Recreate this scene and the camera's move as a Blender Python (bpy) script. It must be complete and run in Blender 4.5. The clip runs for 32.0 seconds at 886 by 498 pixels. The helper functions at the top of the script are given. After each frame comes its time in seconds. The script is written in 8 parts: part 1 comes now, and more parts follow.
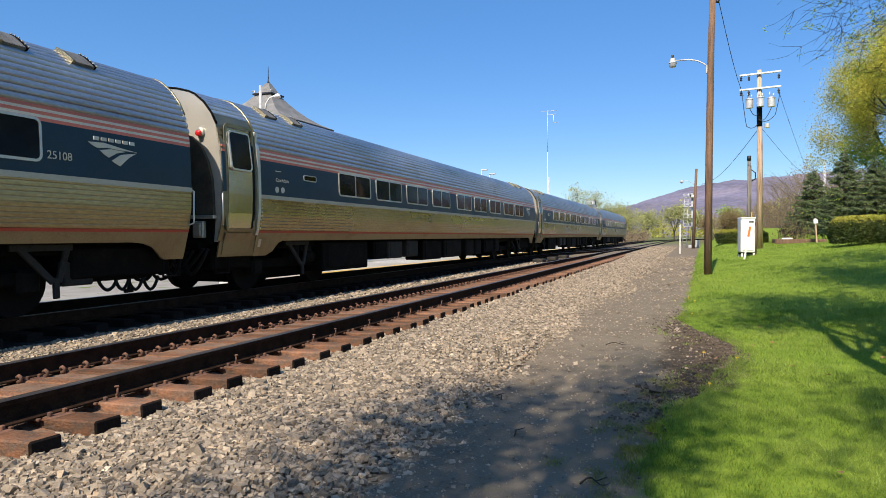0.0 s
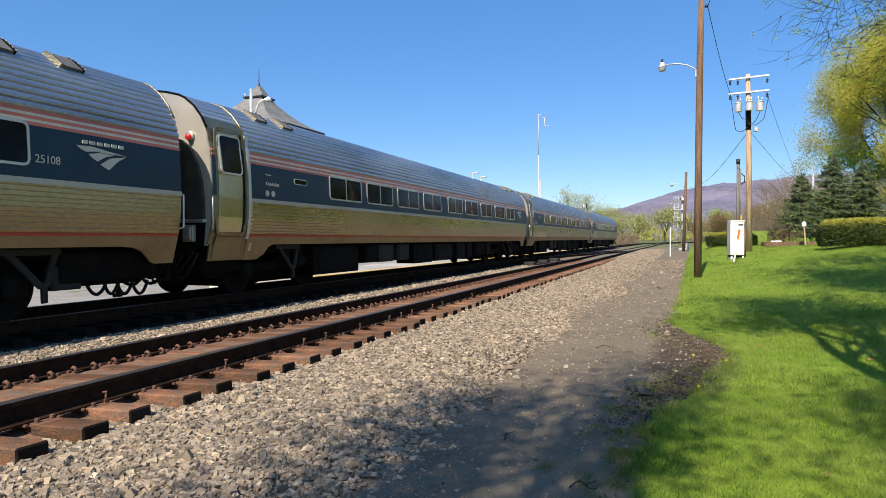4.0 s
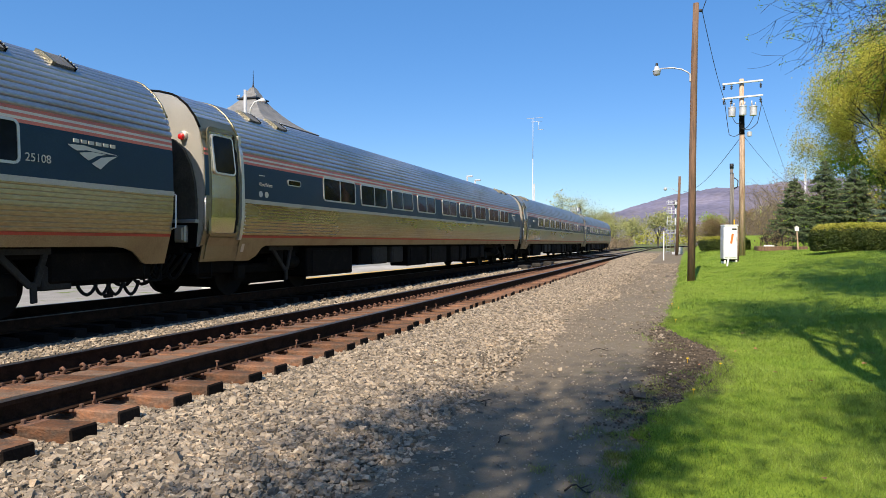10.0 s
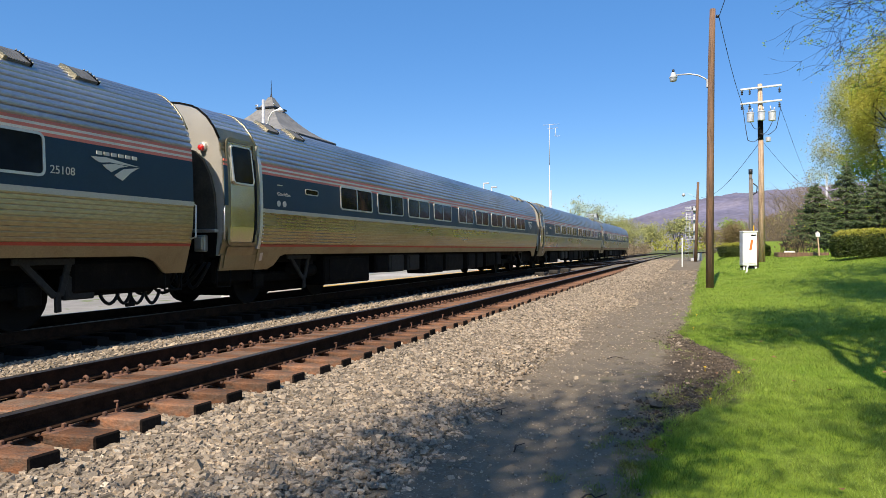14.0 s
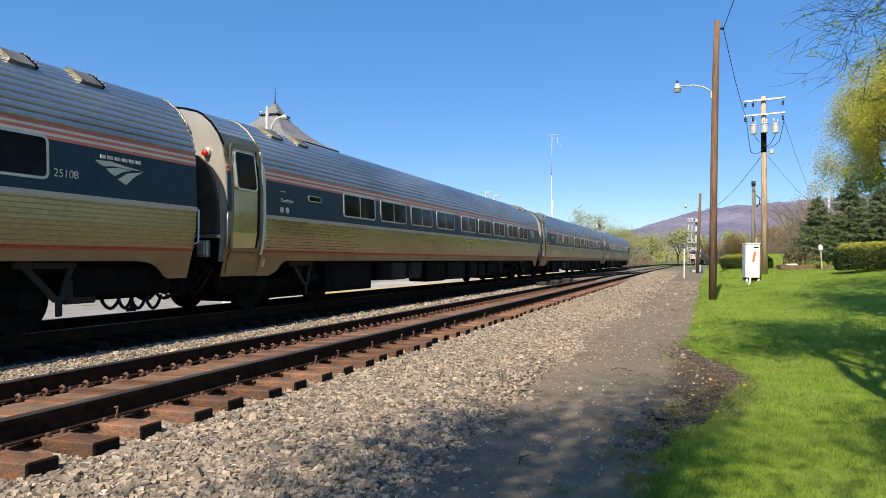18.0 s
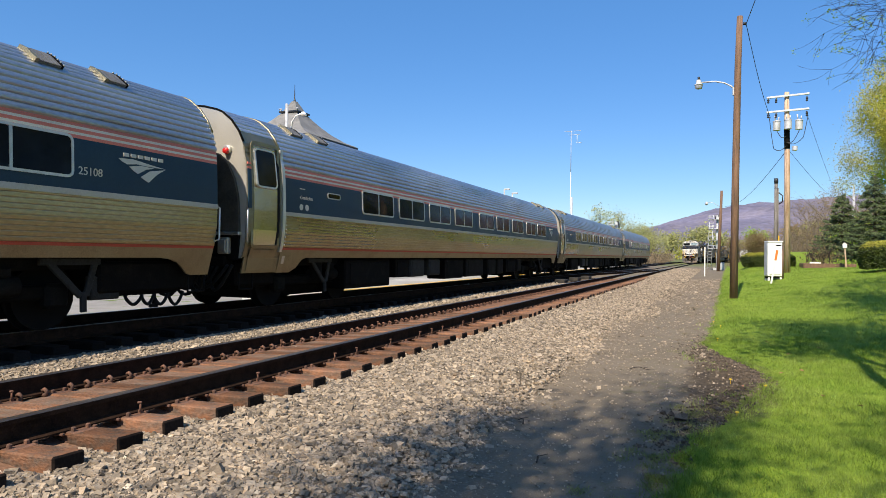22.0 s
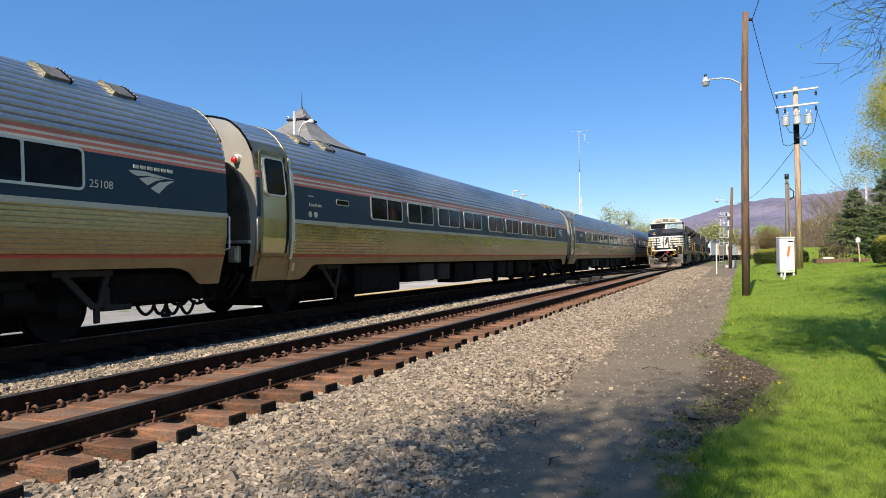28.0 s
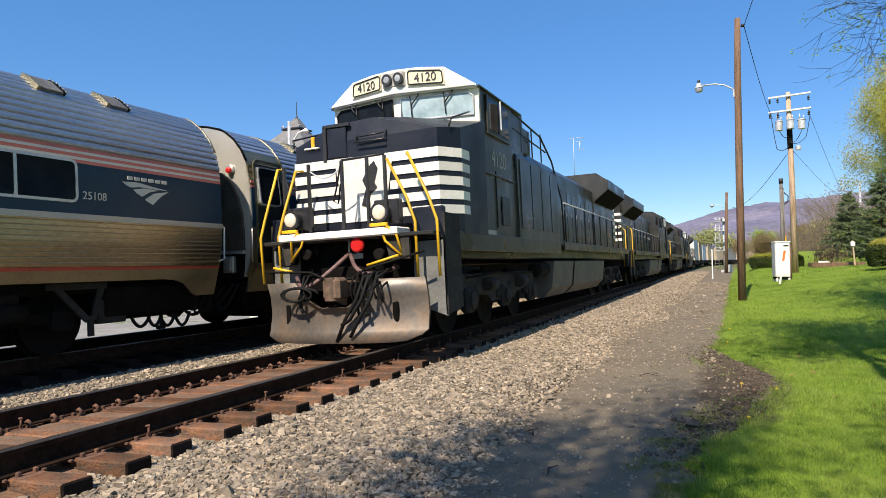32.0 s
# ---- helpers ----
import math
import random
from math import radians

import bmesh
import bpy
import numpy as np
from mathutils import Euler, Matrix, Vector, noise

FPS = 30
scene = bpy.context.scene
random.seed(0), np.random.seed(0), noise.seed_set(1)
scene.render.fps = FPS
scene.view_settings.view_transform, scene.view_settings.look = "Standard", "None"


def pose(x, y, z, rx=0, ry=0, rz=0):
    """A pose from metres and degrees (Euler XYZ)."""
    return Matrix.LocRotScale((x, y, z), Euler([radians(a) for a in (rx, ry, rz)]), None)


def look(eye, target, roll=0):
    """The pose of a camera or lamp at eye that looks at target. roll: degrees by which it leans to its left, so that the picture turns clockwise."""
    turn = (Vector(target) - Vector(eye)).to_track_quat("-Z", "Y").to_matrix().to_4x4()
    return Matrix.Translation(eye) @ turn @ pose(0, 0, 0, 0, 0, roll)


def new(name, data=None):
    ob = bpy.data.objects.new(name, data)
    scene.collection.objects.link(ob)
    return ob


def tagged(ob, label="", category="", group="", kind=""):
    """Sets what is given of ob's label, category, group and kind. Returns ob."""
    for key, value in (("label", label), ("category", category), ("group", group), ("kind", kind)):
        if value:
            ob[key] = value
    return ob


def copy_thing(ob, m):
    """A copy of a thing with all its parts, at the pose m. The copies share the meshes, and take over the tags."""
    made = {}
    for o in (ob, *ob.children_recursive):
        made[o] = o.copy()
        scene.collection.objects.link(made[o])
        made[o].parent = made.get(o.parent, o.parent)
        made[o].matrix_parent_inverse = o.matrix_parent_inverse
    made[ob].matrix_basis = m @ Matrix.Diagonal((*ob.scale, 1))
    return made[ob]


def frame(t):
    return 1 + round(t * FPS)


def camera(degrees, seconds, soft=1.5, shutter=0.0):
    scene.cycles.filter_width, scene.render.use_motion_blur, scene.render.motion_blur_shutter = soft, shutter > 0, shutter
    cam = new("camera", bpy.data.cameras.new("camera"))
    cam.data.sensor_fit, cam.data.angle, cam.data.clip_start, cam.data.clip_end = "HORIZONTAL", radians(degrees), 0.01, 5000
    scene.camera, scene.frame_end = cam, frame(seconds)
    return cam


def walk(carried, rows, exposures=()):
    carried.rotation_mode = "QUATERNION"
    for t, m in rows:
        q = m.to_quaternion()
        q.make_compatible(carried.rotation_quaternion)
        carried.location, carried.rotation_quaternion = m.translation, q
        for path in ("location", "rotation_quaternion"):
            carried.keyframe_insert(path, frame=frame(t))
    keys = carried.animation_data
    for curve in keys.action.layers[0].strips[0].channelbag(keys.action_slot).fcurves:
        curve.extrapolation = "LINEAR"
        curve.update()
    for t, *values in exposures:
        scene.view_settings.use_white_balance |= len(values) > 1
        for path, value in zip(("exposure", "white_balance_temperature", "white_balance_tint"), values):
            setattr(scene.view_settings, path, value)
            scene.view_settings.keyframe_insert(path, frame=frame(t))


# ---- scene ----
cam = camera(67.20, 32.0, soft=0.65)
PATH = [
    (0.0, pose(0.000, -0.000, 1.108, 88.900, 0.100, 20.280)),
    (0.5, pose(-0.002, -0.007, 1.117, 88.845, -0.118, 20.249)),
    (1.0, pose(0.010, -0.013, 1.119, 89.025, -0.495, 20.319)),
    (1.5, pose(0.000, -0.012, 1.120, 89.252, -0.426, 20.198)),
    (2.0, pose(0.002, -0.006, 1.128, 89.227, -0.612, 20.076)),
    (2.5, pose(-0.001, 0.001, 1.120, 89.223, -0.262, 19.672)),
    (3.0, pose(-0.003, 0.006, 1.114, 89.210, -0.116, 19.593)),
    (3.5, pose(0.009, -0.004, 1.117, 89.094, 0.019, 19.499)),
    (5.5, pose(0.021, 0.025, 1.113, 89.639, 0.659, 19.944)),
    (6.0, pose(0.034, 0.097, 1.089, 89.422, 0.663, 17.396)),
    (6.5, pose(0.088, 0.134, 1.080, 89.261, -0.280, 17.573)),
    (7.0, pose(0.119, 0.161, 1.082, 89.242, -0.202, 18.343)),
    (7.5, pose(0.087, 0.172, 1.099, 89.362, -0.393, 17.927)),
    (8.0, pose(0.032, 0.104, 1.091, 89.418, -0.664, 19.590)),
    (8.5, pose(-0.010, 0.068, 1.107, 89.310, -0.712, 20.332)),
    (9.0, pose(-0.009, 0.044, 1.118, 89.411, -0.688, 19.466)),
    (9.5, pose(0.002, 0.038, 1.109, 89.488, -0.373, 19.030)),
    (10.0, pose(-0.008, 0.042, 1.097, 89.426, -0.131, 19.020)),
    (10.5, pose(0.012, 0.028, 1.099, 89.333, -0.114, 19.256)),
    (11.0, pose(0.035, 0.011, 1.104, 89.346, -0.224, 19.926)),
    (11.5, pose(0.010, 0.024, 1.103, 89.428, -0.038, 20.046)),
    (12.0, pose(0.041, 0.001, 1.125, 89.490, 0.143, 20.287)),
    (12.5, pose(0.026, 0.014, 1.121, 89.817, -0.068, 20.320)),
    (13.0, pose(0.016, 0.016, 1.115, 89.904, -0.001, 20.363)),
    (13.5, pose(0.034, -0.001, 1.126, 89.928, 0.112, 20.306)),
    (15.5, pose(-0.027, -0.009, 1.113, 90.730, -0.245, 21.188)),
    (16.0, pose(-0.024, 0.027, 1.146, 90.942, -0.960, 18.114)),
    (16.5, pose(-0.035, 0.027, 1.119, 91.183, -0.623, 17.318)),
    (17.0, pose(-0.034, 0.030, 1.107, 91.088, -0.515, 18.783)),
    (17.5, pose(-0.026, 0.031, 1.116, 90.905, -0.526, 19.986)),
    (18.0, pose(-0.030, 0.031, 1.116, 90.759, -0.575, 20.561)),
    (18.5, pose(-0.023, 0.019, 1.118, 90.600, -0.690, 20.942)),
    (19.0, pose(-0.035, 0.023, 1.118, 90.524, -0.901, 21.245)),
    (19.5, pose(-0.028, 0.024, 1.125, 90.430, -0.967, 21.510)),
    (20.0, pose(-0.032, 0.024, 1.126, 90.489, -0.962, 21.723)),
    (20.5, pose(-0.024, 0.021, 1.131, 90.469, -0.933, 22.010)),
    (21.0, pose(-0.034, 0.021, 1.125, 90.475, -0.986, 22.107)),
    (21.5, pose(-0.025, 0.011, 1.134, 90.443, -0.850, 22.102)),
    (22.0, pose(-0.028, 0.017, 1.134, 90.452, -0.785, 22.119)),
    (22.5, pose(-0.023, 0.010, 1.130, 90.604, -0.795, 22.251)),
    (23.0, pose(-0.024, 0.017, 1.127, 90.703, -0.747, 22.406)),
    (23.5, pose(-0.019, 0.006, 1.142, 90.724, -0.799, 22.463)),
    (24.0, pose(-0.012, 0.000, 1.149, 90.804, -0.565, 22.496)),
    (24.5, pose(-0.001, -0.011, 1.151, 91.044, -0.403, 22.469)),
    (25.0, pose(-0.005, 0.005, 1.145, 91.148, -0.144, 22.510)),
    (25.5, pose(-0.026, 0.009, 1.137, 91.123, 0.151, 22.505)),
    (27.5, pose(-0.009, 0.011, 1.138, 90.706, 0.420, 22.855)),
    (28.0, pose(-0.005, 0.010, 1.140, 90.747, 0.490, 23.003)),
    (28.5, pose(-0.009, 0.016, 1.143, 90.845, 0.634, 22.963)),
    (29.0, pose(-0.007, 0.015, 1.144, 90.919, 0.668, 23.070)),
    (29.5, pose(0.006, 0.003, 1.154, 90.992, 0.744, 23.046)),
    (30.0, pose(-0.008, 0.018, 1.143, 91.154, 0.880, 22.949)),
    (30.5, pose(0.009, 0.012, 1.162, 91.134, 0.822, 22.884)),
    (31.0, pose(0.004, 0.021, 1.157, 91.252, 0.916, 22.807)),
    (31.5, pose(-0.001, 0.022, 1.155, 91.342, 1.020, 22.759)),
    (32.0, pose(-0.004, 0.031, 1.154, 91.396, 1.094, 22.693)),
]
walk(cam, PATH)

# ---- light ----
SUN_EL, SUN_AZ = 47.0, 183.0   # degrees; azimuth clockwise from +y
world = bpy.data.worlds.new("sky")
scene.world = world
world.use_nodes = True
wn = world.node_tree.nodes
sky = wn.new("ShaderNodeTexSky")
sky.sky_type, sky.sun_disc = "NISHITA", False
sky.sun_elevation, sky.sun_rotation = radians(SUN_EL), radians(SUN_AZ)
sky.altitude, sky.air_density, sky.dust_density, sky.ozone_density = 600, 1.0, 0.6, 3.0
wn["Background"].inputs["Strength"].default_value = 0.118
deep = wn.new("ShaderNodeHueSaturation")
deep.inputs["Saturation"].default_value = 1.28
deep.inputs["Hue"].default_value = 0.512
world.node_tree.links.new(sky.outputs[0], deep.inputs["Color"])
even = wn.new("ShaderNodeMix")   # a little clear-air blue over the whole dome
even.data_type = "RGBA"
even.inputs[0].default_value = 0.34
even.inputs[7].default_value = (0.95, 2.85, 5.6, 1)
world.node_tree.links.new(deep.outputs[0], even.inputs[6])
world.node_tree.links.new(even.outputs[2], wn["Background"].inputs["Color"])
sun = new("sun", bpy.data.lights.new("sun", "SUN"))
sun.data.energy, sun.data.angle, sun.data.color = 4.95, radians(0.53), (1.0, 0.88, 0.72)
sd = Vector((math.sin(radians(SUN_AZ)) * math.cos(radians(SUN_EL)), math.cos(radians(SUN_AZ)) * math.cos(radians(SUN_EL)), math.sin(radians(SUN_EL))))
sun.matrix_world = look(sd * 100, (0, 0, 0))
scene.view_settings.exposure = 0.42


# ---- materials ----
def mat(name, base, rough=0.6, metal=0.0, var=0.18, scale=6.0, bump=0.15, bscale=60.0, second=None, mix=(0.45, 0.65), spec=0.5, stretch=(1, 1, 1), island=0.0, rand=0.12, coat=0.0):
    """A surface with colour variation at two scales, wear in a second colour, and fine relief."""
    m = bpy.data.materials.new(name)
    m.use_nodes = True
    n, l = m.node_tree.nodes, m.node_tree.links
    b = n["Principled BSDF"]
    tc = n.new("ShaderNodeTexCoord")
    mp = n.new("ShaderNodeMapping")
    mp.inputs["Scale"].default_value = stretch
    l.new(tc.outputs["Object"], mp.inputs["Vector"])
    big, fine = n.new("ShaderNodeTexNoise"), n.new("ShaderNodeTexNoise")
    big.inputs["Scale"].default_value, big.inputs["Detail"].default_value = scale, 6
    fine.inputs["Scale"].default_value, fine.inputs["Detail"].default_value = bscale, 5
    l.new(mp.outputs[0], big.inputs["Vector"])
    l.new(mp.outputs[0], fine.inputs["Vector"])
    add = n.new("ShaderNodeMath")
    add.operation = "ADD"
    l.new(big.outputs["Fac"], add.inputs[0])
    l.new(fine.outputs["Fac"], add.inputs[1])
    ramp = n.new("ShaderNodeMapRange")
    ramp.inputs[1].default_value, ramp.inputs[2].default_value = 0.6, 1.4
    ramp.inputs[3].default_value, ramp.inputs[4].default_value = 1 - var * 1.6, 1 + var * 1.6
    l.new(add.outputs[0], ramp.inputs[0])
    mul = n.new("ShaderNodeVectorMath")
    mul.operation = "SCALE"
    if second:
        mx = n.new("ShaderNodeMix")
        mx.data_type = "RGBA"
        mr = n.new("ShaderNodeMapRange")
        mr.inputs[1].default_value, mr.inputs[2].default_value = mix
        big2 = n.new("ShaderNodeTexNoise")
        big2.inputs["Scale"].default_value, big2.inputs["Detail"].default_value = scale * 1.7, 9
        big2.inputs["Roughness"].default_value = 0.65
        l.new(mp.outputs[0], big2.inputs["Vector"])
        l.new(big2.outputs["Fac"], mr.inputs[0])
        l.new(mr.outputs[0], mx.inputs[0])
        mx.inputs[6].default_value, mx.inputs[7].default_value = (*base, 1), (*second, 1)
        l.new(mx.outputs[2], mul.inputs[0])
    else:
        mul.inputs[0].default_value = base
    l.new(ramp.outputs[0], mul.inputs["Scale"])
    oi = n.new("ShaderNodeObjectInfo")
    src = oi.outputs["Random"]
    amount = rand
    if island:
        src, amount = n.new("ShaderNodeNewGeometry").outputs["Random Per Island"], island
    r2 = n.new("ShaderNodeMapRange")
    r2.inputs[3].default_value, r2.inputs[4].default_value = 1 - amount, 1 + amount
    l.new(src, r2.inputs[0])
    mul2 = n.new("ShaderNodeVectorMath")
    mul2.operation = "SCALE"
    l.new(mul.outputs[0], mul2.inputs[0])
    l.new(r2.outputs[0], mul2.inputs["Scale"])
    l.new(mul2.outputs[0], b.inputs["Base Color"])
    rr = n.new("ShaderNodeMapRange")
    rr.inputs[1].default_value, rr.inputs[2].default_value = 0.3, 0.7
    rr.inputs[3].default_value, rr.inputs[4].default_value = max(0.02, rough - 0.1), min(1, rough + 0.12)
    l.new(big.outputs["Fac"], rr.inputs[0])
    l.new(rr.outputs[0], b.inputs["Roughness"])
    b.inputs["Metallic"].default_value = metal
    b.inputs["Specular IOR Level"].default_value = spec
    b.inputs["Coat Weight"].default_value = coat
    if bump:
        bp = n.new("ShaderNodeBump")
        bp.inputs["Strength"].default_value, bp.inputs["Distance"].default_value = bump, 0.01
        l.new(fine.outputs["Fac"], bp.inputs["Height"])
        l.new(bp.outputs[0], b.inputs["Normal"])
    return m


def leafy(name, base, second, trans=0.35, island=0.35):
    """Leaves: light passes through, each leaf a little different."""
    m = mat(name, base, 0.55, 0, 0.2, 0.6, 0, 30, second, (0.4, 0.6), 0.3, island=island)
    n, l = m.node_tree.nodes, m.node_tree.links
    b, out = n["Principled BSDF"], n["Material Output"]
    tr, ms = n.new("ShaderNodeBsdfTranslucent"), n.new("ShaderNodeMixShader")
    l.new(b.inputs["Base Color"].links[0].from_socket, tr.inputs["Color"])
    ms.inputs[0].default_value = trans
    l.new(b.outputs[0], ms.inputs[1])
    l.new(tr.outputs[0], ms.inputs[2])
    l.new(ms.outputs[0], out.inputs[0])
    return m


def glow(name, colour, strength):
    m = mat(name, colour, 0.3)
    b = m.node_tree.nodes["Principled BSDF"]
    b.inputs["Emission Color"].default_value, b.inputs["Emission Strength"].default_value = (*colour, 1), strength
    return m


def dark_glass(name, colour=(0.01, 0.012, 0.014), rough=0.04):
    return mat(name, colour, rough, 0, 0.3, 1.5, 0.02, 3, spec=0.12)


M = {}
# Coach sides: dirt film and reflected ground both tint the base colour brown.
M["steel"] = mat("ground_tinted_stainless", (0.395, 0.325, 0.205), 0.30, 0.95, 0.2, 0.7, 0.05, 40, (0.29, 0.222, 0.13), (0.5, 0.75), stretch=(1, 0.25, 1))
M["door_steel"] = mat("brushed_door_steel", (0.55, 0.51, 0.40), 0.20, 0.95, 0.12, 1.0, 0.03, 50, (0.40, 0.33, 0.21), (0.55, 0.8), stretch=(1, 1, 0.3))
# Coach roof: reflected sky is put in as a bluish tint.
M["steel_roof"] = mat("sky_tinted_stainless", (0.43, 0.45, 0.50), 0.42, 0.9, 0.16, 0.8, 0.06, 40, (0.26, 0.25, 0.24), (0.5, 0.8), stretch=(1, 0.3, 1))
M["steel_plain"] = mat("satin_steel", (0.29, 0.255, 0.165), 0.42, 0.8, 0.18, 1.2, 0.04, 50, (0.20, 0.15, 0.09), (0.5, 0.75))
M["end_panel"] = mat("silver_paint", (0.50, 0.47, 0.41), 0.45, 0.35, 0.08, 1.2, 0.02, 40, (0.36, 0.33, 0.28), (0.55, 0.85))
M["blue"] = mat("deep_blue_paint", (0.013, 0.042, 0.074), 0.42, 0, 0.14, 1.0, 0.02, 50, (0.02, 0.05, 0.075), (0.5, 0.8), spec=0.3)
M["red"] = mat("red_stripe", (0.68, 0.18, 0.12), 0.45, 0, 0.15, 2, 0.02, 60)
M["cream"] = mat("cream_stripe", (0.78, 0.68, 0.56), 0.45, 0, 0.14, 2, 0.02, 60)
M["white"] = mat("white_paint", (0.80, 0.79, 0.75), 0.45, 0, 0.08, 2.5, 0.03, 60, (0.6, 0.56, 0.48), (0.6, 0.85))
M["silver_mark"] = mat("pale_lettering", (0.56, 0.54, 0.47), 0.5, 0, 0.06, 3, 0, 60)
M["glass"] = dark_glass("tinted_glass")
M["red_low"] = mat("dark_red_stripe", (0.42, 0.06, 0.035), 0.5, 0, 0.2, 2, 0.02, 60)
M["curtain"] = mat("weathered_end_curtain", (0.075, 0.066, 0.054), 0.7, 0, 0.25, 1.5, 0.1, 40, (0.045, 0.04, 0.034), (0.45, 0.7), spec=0.2)
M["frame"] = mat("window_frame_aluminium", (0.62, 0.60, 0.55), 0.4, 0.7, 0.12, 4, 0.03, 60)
# Underfloor, gear and wheel colours carry the shade below the coaches.
M["under"] = mat("shaded_underfloor_black", (0.007, 0.0065, 0.006), 0.8, 0, 0.3, 2.5, 0.2, 40, (0.015, 0.012, 0.01), (0.5, 0.75), spec=0.05)
M["under_box"] = mat("shaded_grimy_equipment", (0.013, 0.012, 0.011), 0.75, 0, 0.28, 2.5, 0.15, 40, (0.01, 0.009, 0.008), (0.45, 0.7), spec=0.06)
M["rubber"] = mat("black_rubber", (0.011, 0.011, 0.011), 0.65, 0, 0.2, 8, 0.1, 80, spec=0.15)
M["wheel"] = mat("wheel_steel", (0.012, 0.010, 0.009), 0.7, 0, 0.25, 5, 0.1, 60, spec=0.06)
M["red_lens"] = mat("red_lens", (0.6, 0.02, 0.02), 0.15, 0, 0.1, 8, 0.02, 60)
# Rust made darker: the shade on the rail's flanks is put into it.
M["rail_side"] = mat("shaded_rail_rust", (0.036, 0.020, 0.013), 0.9, 0, 0.3, 5, 0.3, 90, (0.017, 0.011, 0.008), (0.45, 0.7), spec=0.05)
M["rail_top"] = mat("worn_railhead", (0.15, 0.125, 0.105), 0.42, 0.7, 0.2, 3, 0.05, 60, (0.09, 0.065, 0.05), (0.45, 0.7), stretch=(1, 0.2, 1))
M["tie"] = mat("rust_dusted_tie_wood", (0.20, 0.098, 0.055), 0.95, 0, 0.36, 3.5, 1.0, 45, (0.125, 0.088, 0.066), (0.45, 0.62), spec=0.1, stretch=(0.8, 1.4, 1.4), rand=0.35)
M["tie_dark"] = mat("shaded_creosote_wood", (0.016, 0.012, 0.010), 0.9, 0, 0.4, 4, 0.6, 50, (0.03, 0.02, 0.014), (0.5, 0.75), spec=0.08, rand=0.3)
M["plate"] = mat("rusty_plate", (0.19, 0.092, 0.055), 0.85, 0.1, 0.28, 8, 0.3, 90, (0.09, 0.05, 0.035), (0.4, 0.65), rand=0.2)
M["stone"] = mat("ballast_stone", (0.33, 0.26, 0.185), 0.9, 0, 0.2, 9, 0.4, 120, (0.23, 0.19, 0.142), (0.4, 0.6), island=0.55, rand=0.4)
M["stone_tan"] = mat("rusty_tan_stone", (0.35, 0.255, 0.165), 0.9, 0, 0.2, 9, 0.4, 120, (0.44, 0.38, 0.29), (0.45, 0.6), island=0.4, rand=0.3)
M["grey_gear"] = mat("grey_equipment_paint", (0.034, 0.033, 0.031), 0.7, 0, 0.25, 3, 0.1, 40, (0.02, 0.018, 0.016), (0.5, 0.7), spec=0.12)
M["vent"] = mat("vent_grille_grey", (0.15, 0.155, 0.165), 0.55, 0.3, 0.2, 3, 0.3, 120)
M["refractor"] = mat("lamp_refractor_glass", (0.34, 0.36, 0.38), 0.12, 0, 0.15, 6, 0.2, 40, spec=0.8)
M["wood_pole"] = mat("treated_pole_wood", (0.20, 0.115, 0.07), 0.85, 0, 0.3, 3, 0.6, 40, (0.10, 0.065, 0.045), (0.45, 0.65), stretch=(4, 4, 0.25))
M["wood_fresh"] = mat("newer_pole_wood", (0.60, 0.42, 0.29), 0.85, 0, 0.3, 3, 0.6, 40, (0.33, 0.20, 0.12), (0.45, 0.65), stretch=(4, 4, 0.25))
M["wood_grey"] = mat("grey_pole_wood", (0.22, 0.20, 0.18), 0.9, 0, 0.3, 3, 0.6, 40, (0.09, 0.08, 0.07), (0.45, 0.65), stretch=(4, 4, 0.25))
M["galv"] = mat("galvanised_steel", (0.58, 0.59, 0.60), 0.5, 0.25, 0.14, 4, 0.08, 60, (0.42, 0.42, 0.42), (0.5, 0.75))
M["black"] = mat("satin_black", (0.02, 0.02, 0.022), 0.45, 0.0, 0.2, 2, 0.05, 50)
M["wire"] = mat("weathered_cable", (0.03, 0.03, 0.032), 0.6, 0.2, 0.2, 3, 0.05, 50)
M["slate"] = mat("grey_slate", (0.23, 0.225, 0.215), 0.8, 0, 0.22, 2, 0.5, 25, (0.17, 0.165, 0.16), (0.4, 0.6), island=0.15)
M["brick"] = mat("brick_wall", (0.30, 0.13, 0.085), 0.85, 0, 0.2, 3, 0.3, 60, (0.24, 0.10, 0.07), (0.4, 0.6))
M["concrete"] = mat("concrete", (0.42, 0.40, 0.36), 0.85, 0, 0.14, 1.5, 0.3, 50, (0.33, 0.31, 0.28), (0.45, 0.7))
M["yellow"] = mat("yellow_paint", (0.72, 0.42, 0.02), 0.45, 0, 0.14, 4, 0.03, 60)
M["orange"] = mat("orange_band", (0.80, 0.16, 0.02), 0.5, 0, 0.1, 4, 0.02, 60)
M["bark"] = mat("bark", (0.11, 0.085, 0.065), 0.9, 0, 0.3, 4, 0.8, 25, (0.07, 0.055, 0.045), (0.4, 0.65), stretch=(2, 2, 0.4))
M["twig"] = mat("twig_bark", (0.036, 0.027, 0.021), 0.85, 0, 0.3, 4, 0.2, 25)


# ---- mesh helpers ----
def part(name, bm, material, parent, label="", smooth=False, m=None):
    """Links a bmesh as one mesh object under a thing or a part."""
    me = bpy.data.meshes.new(name)
    bm.to_mesh(me)
    bm.free()
    for mm in (material if isinstance(material, (list, tuple)) else [material]):
        me.materials.append(M[mm] if isinstance(mm, str) else mm)
    if smooth:
        me.shade_smooth()
    ob = new(name, me)
    if parent:
        ob.parent = parent
    if m is not None:
        ob.matrix_local = m
    if label:
        tagged(ob, label)
    return ob


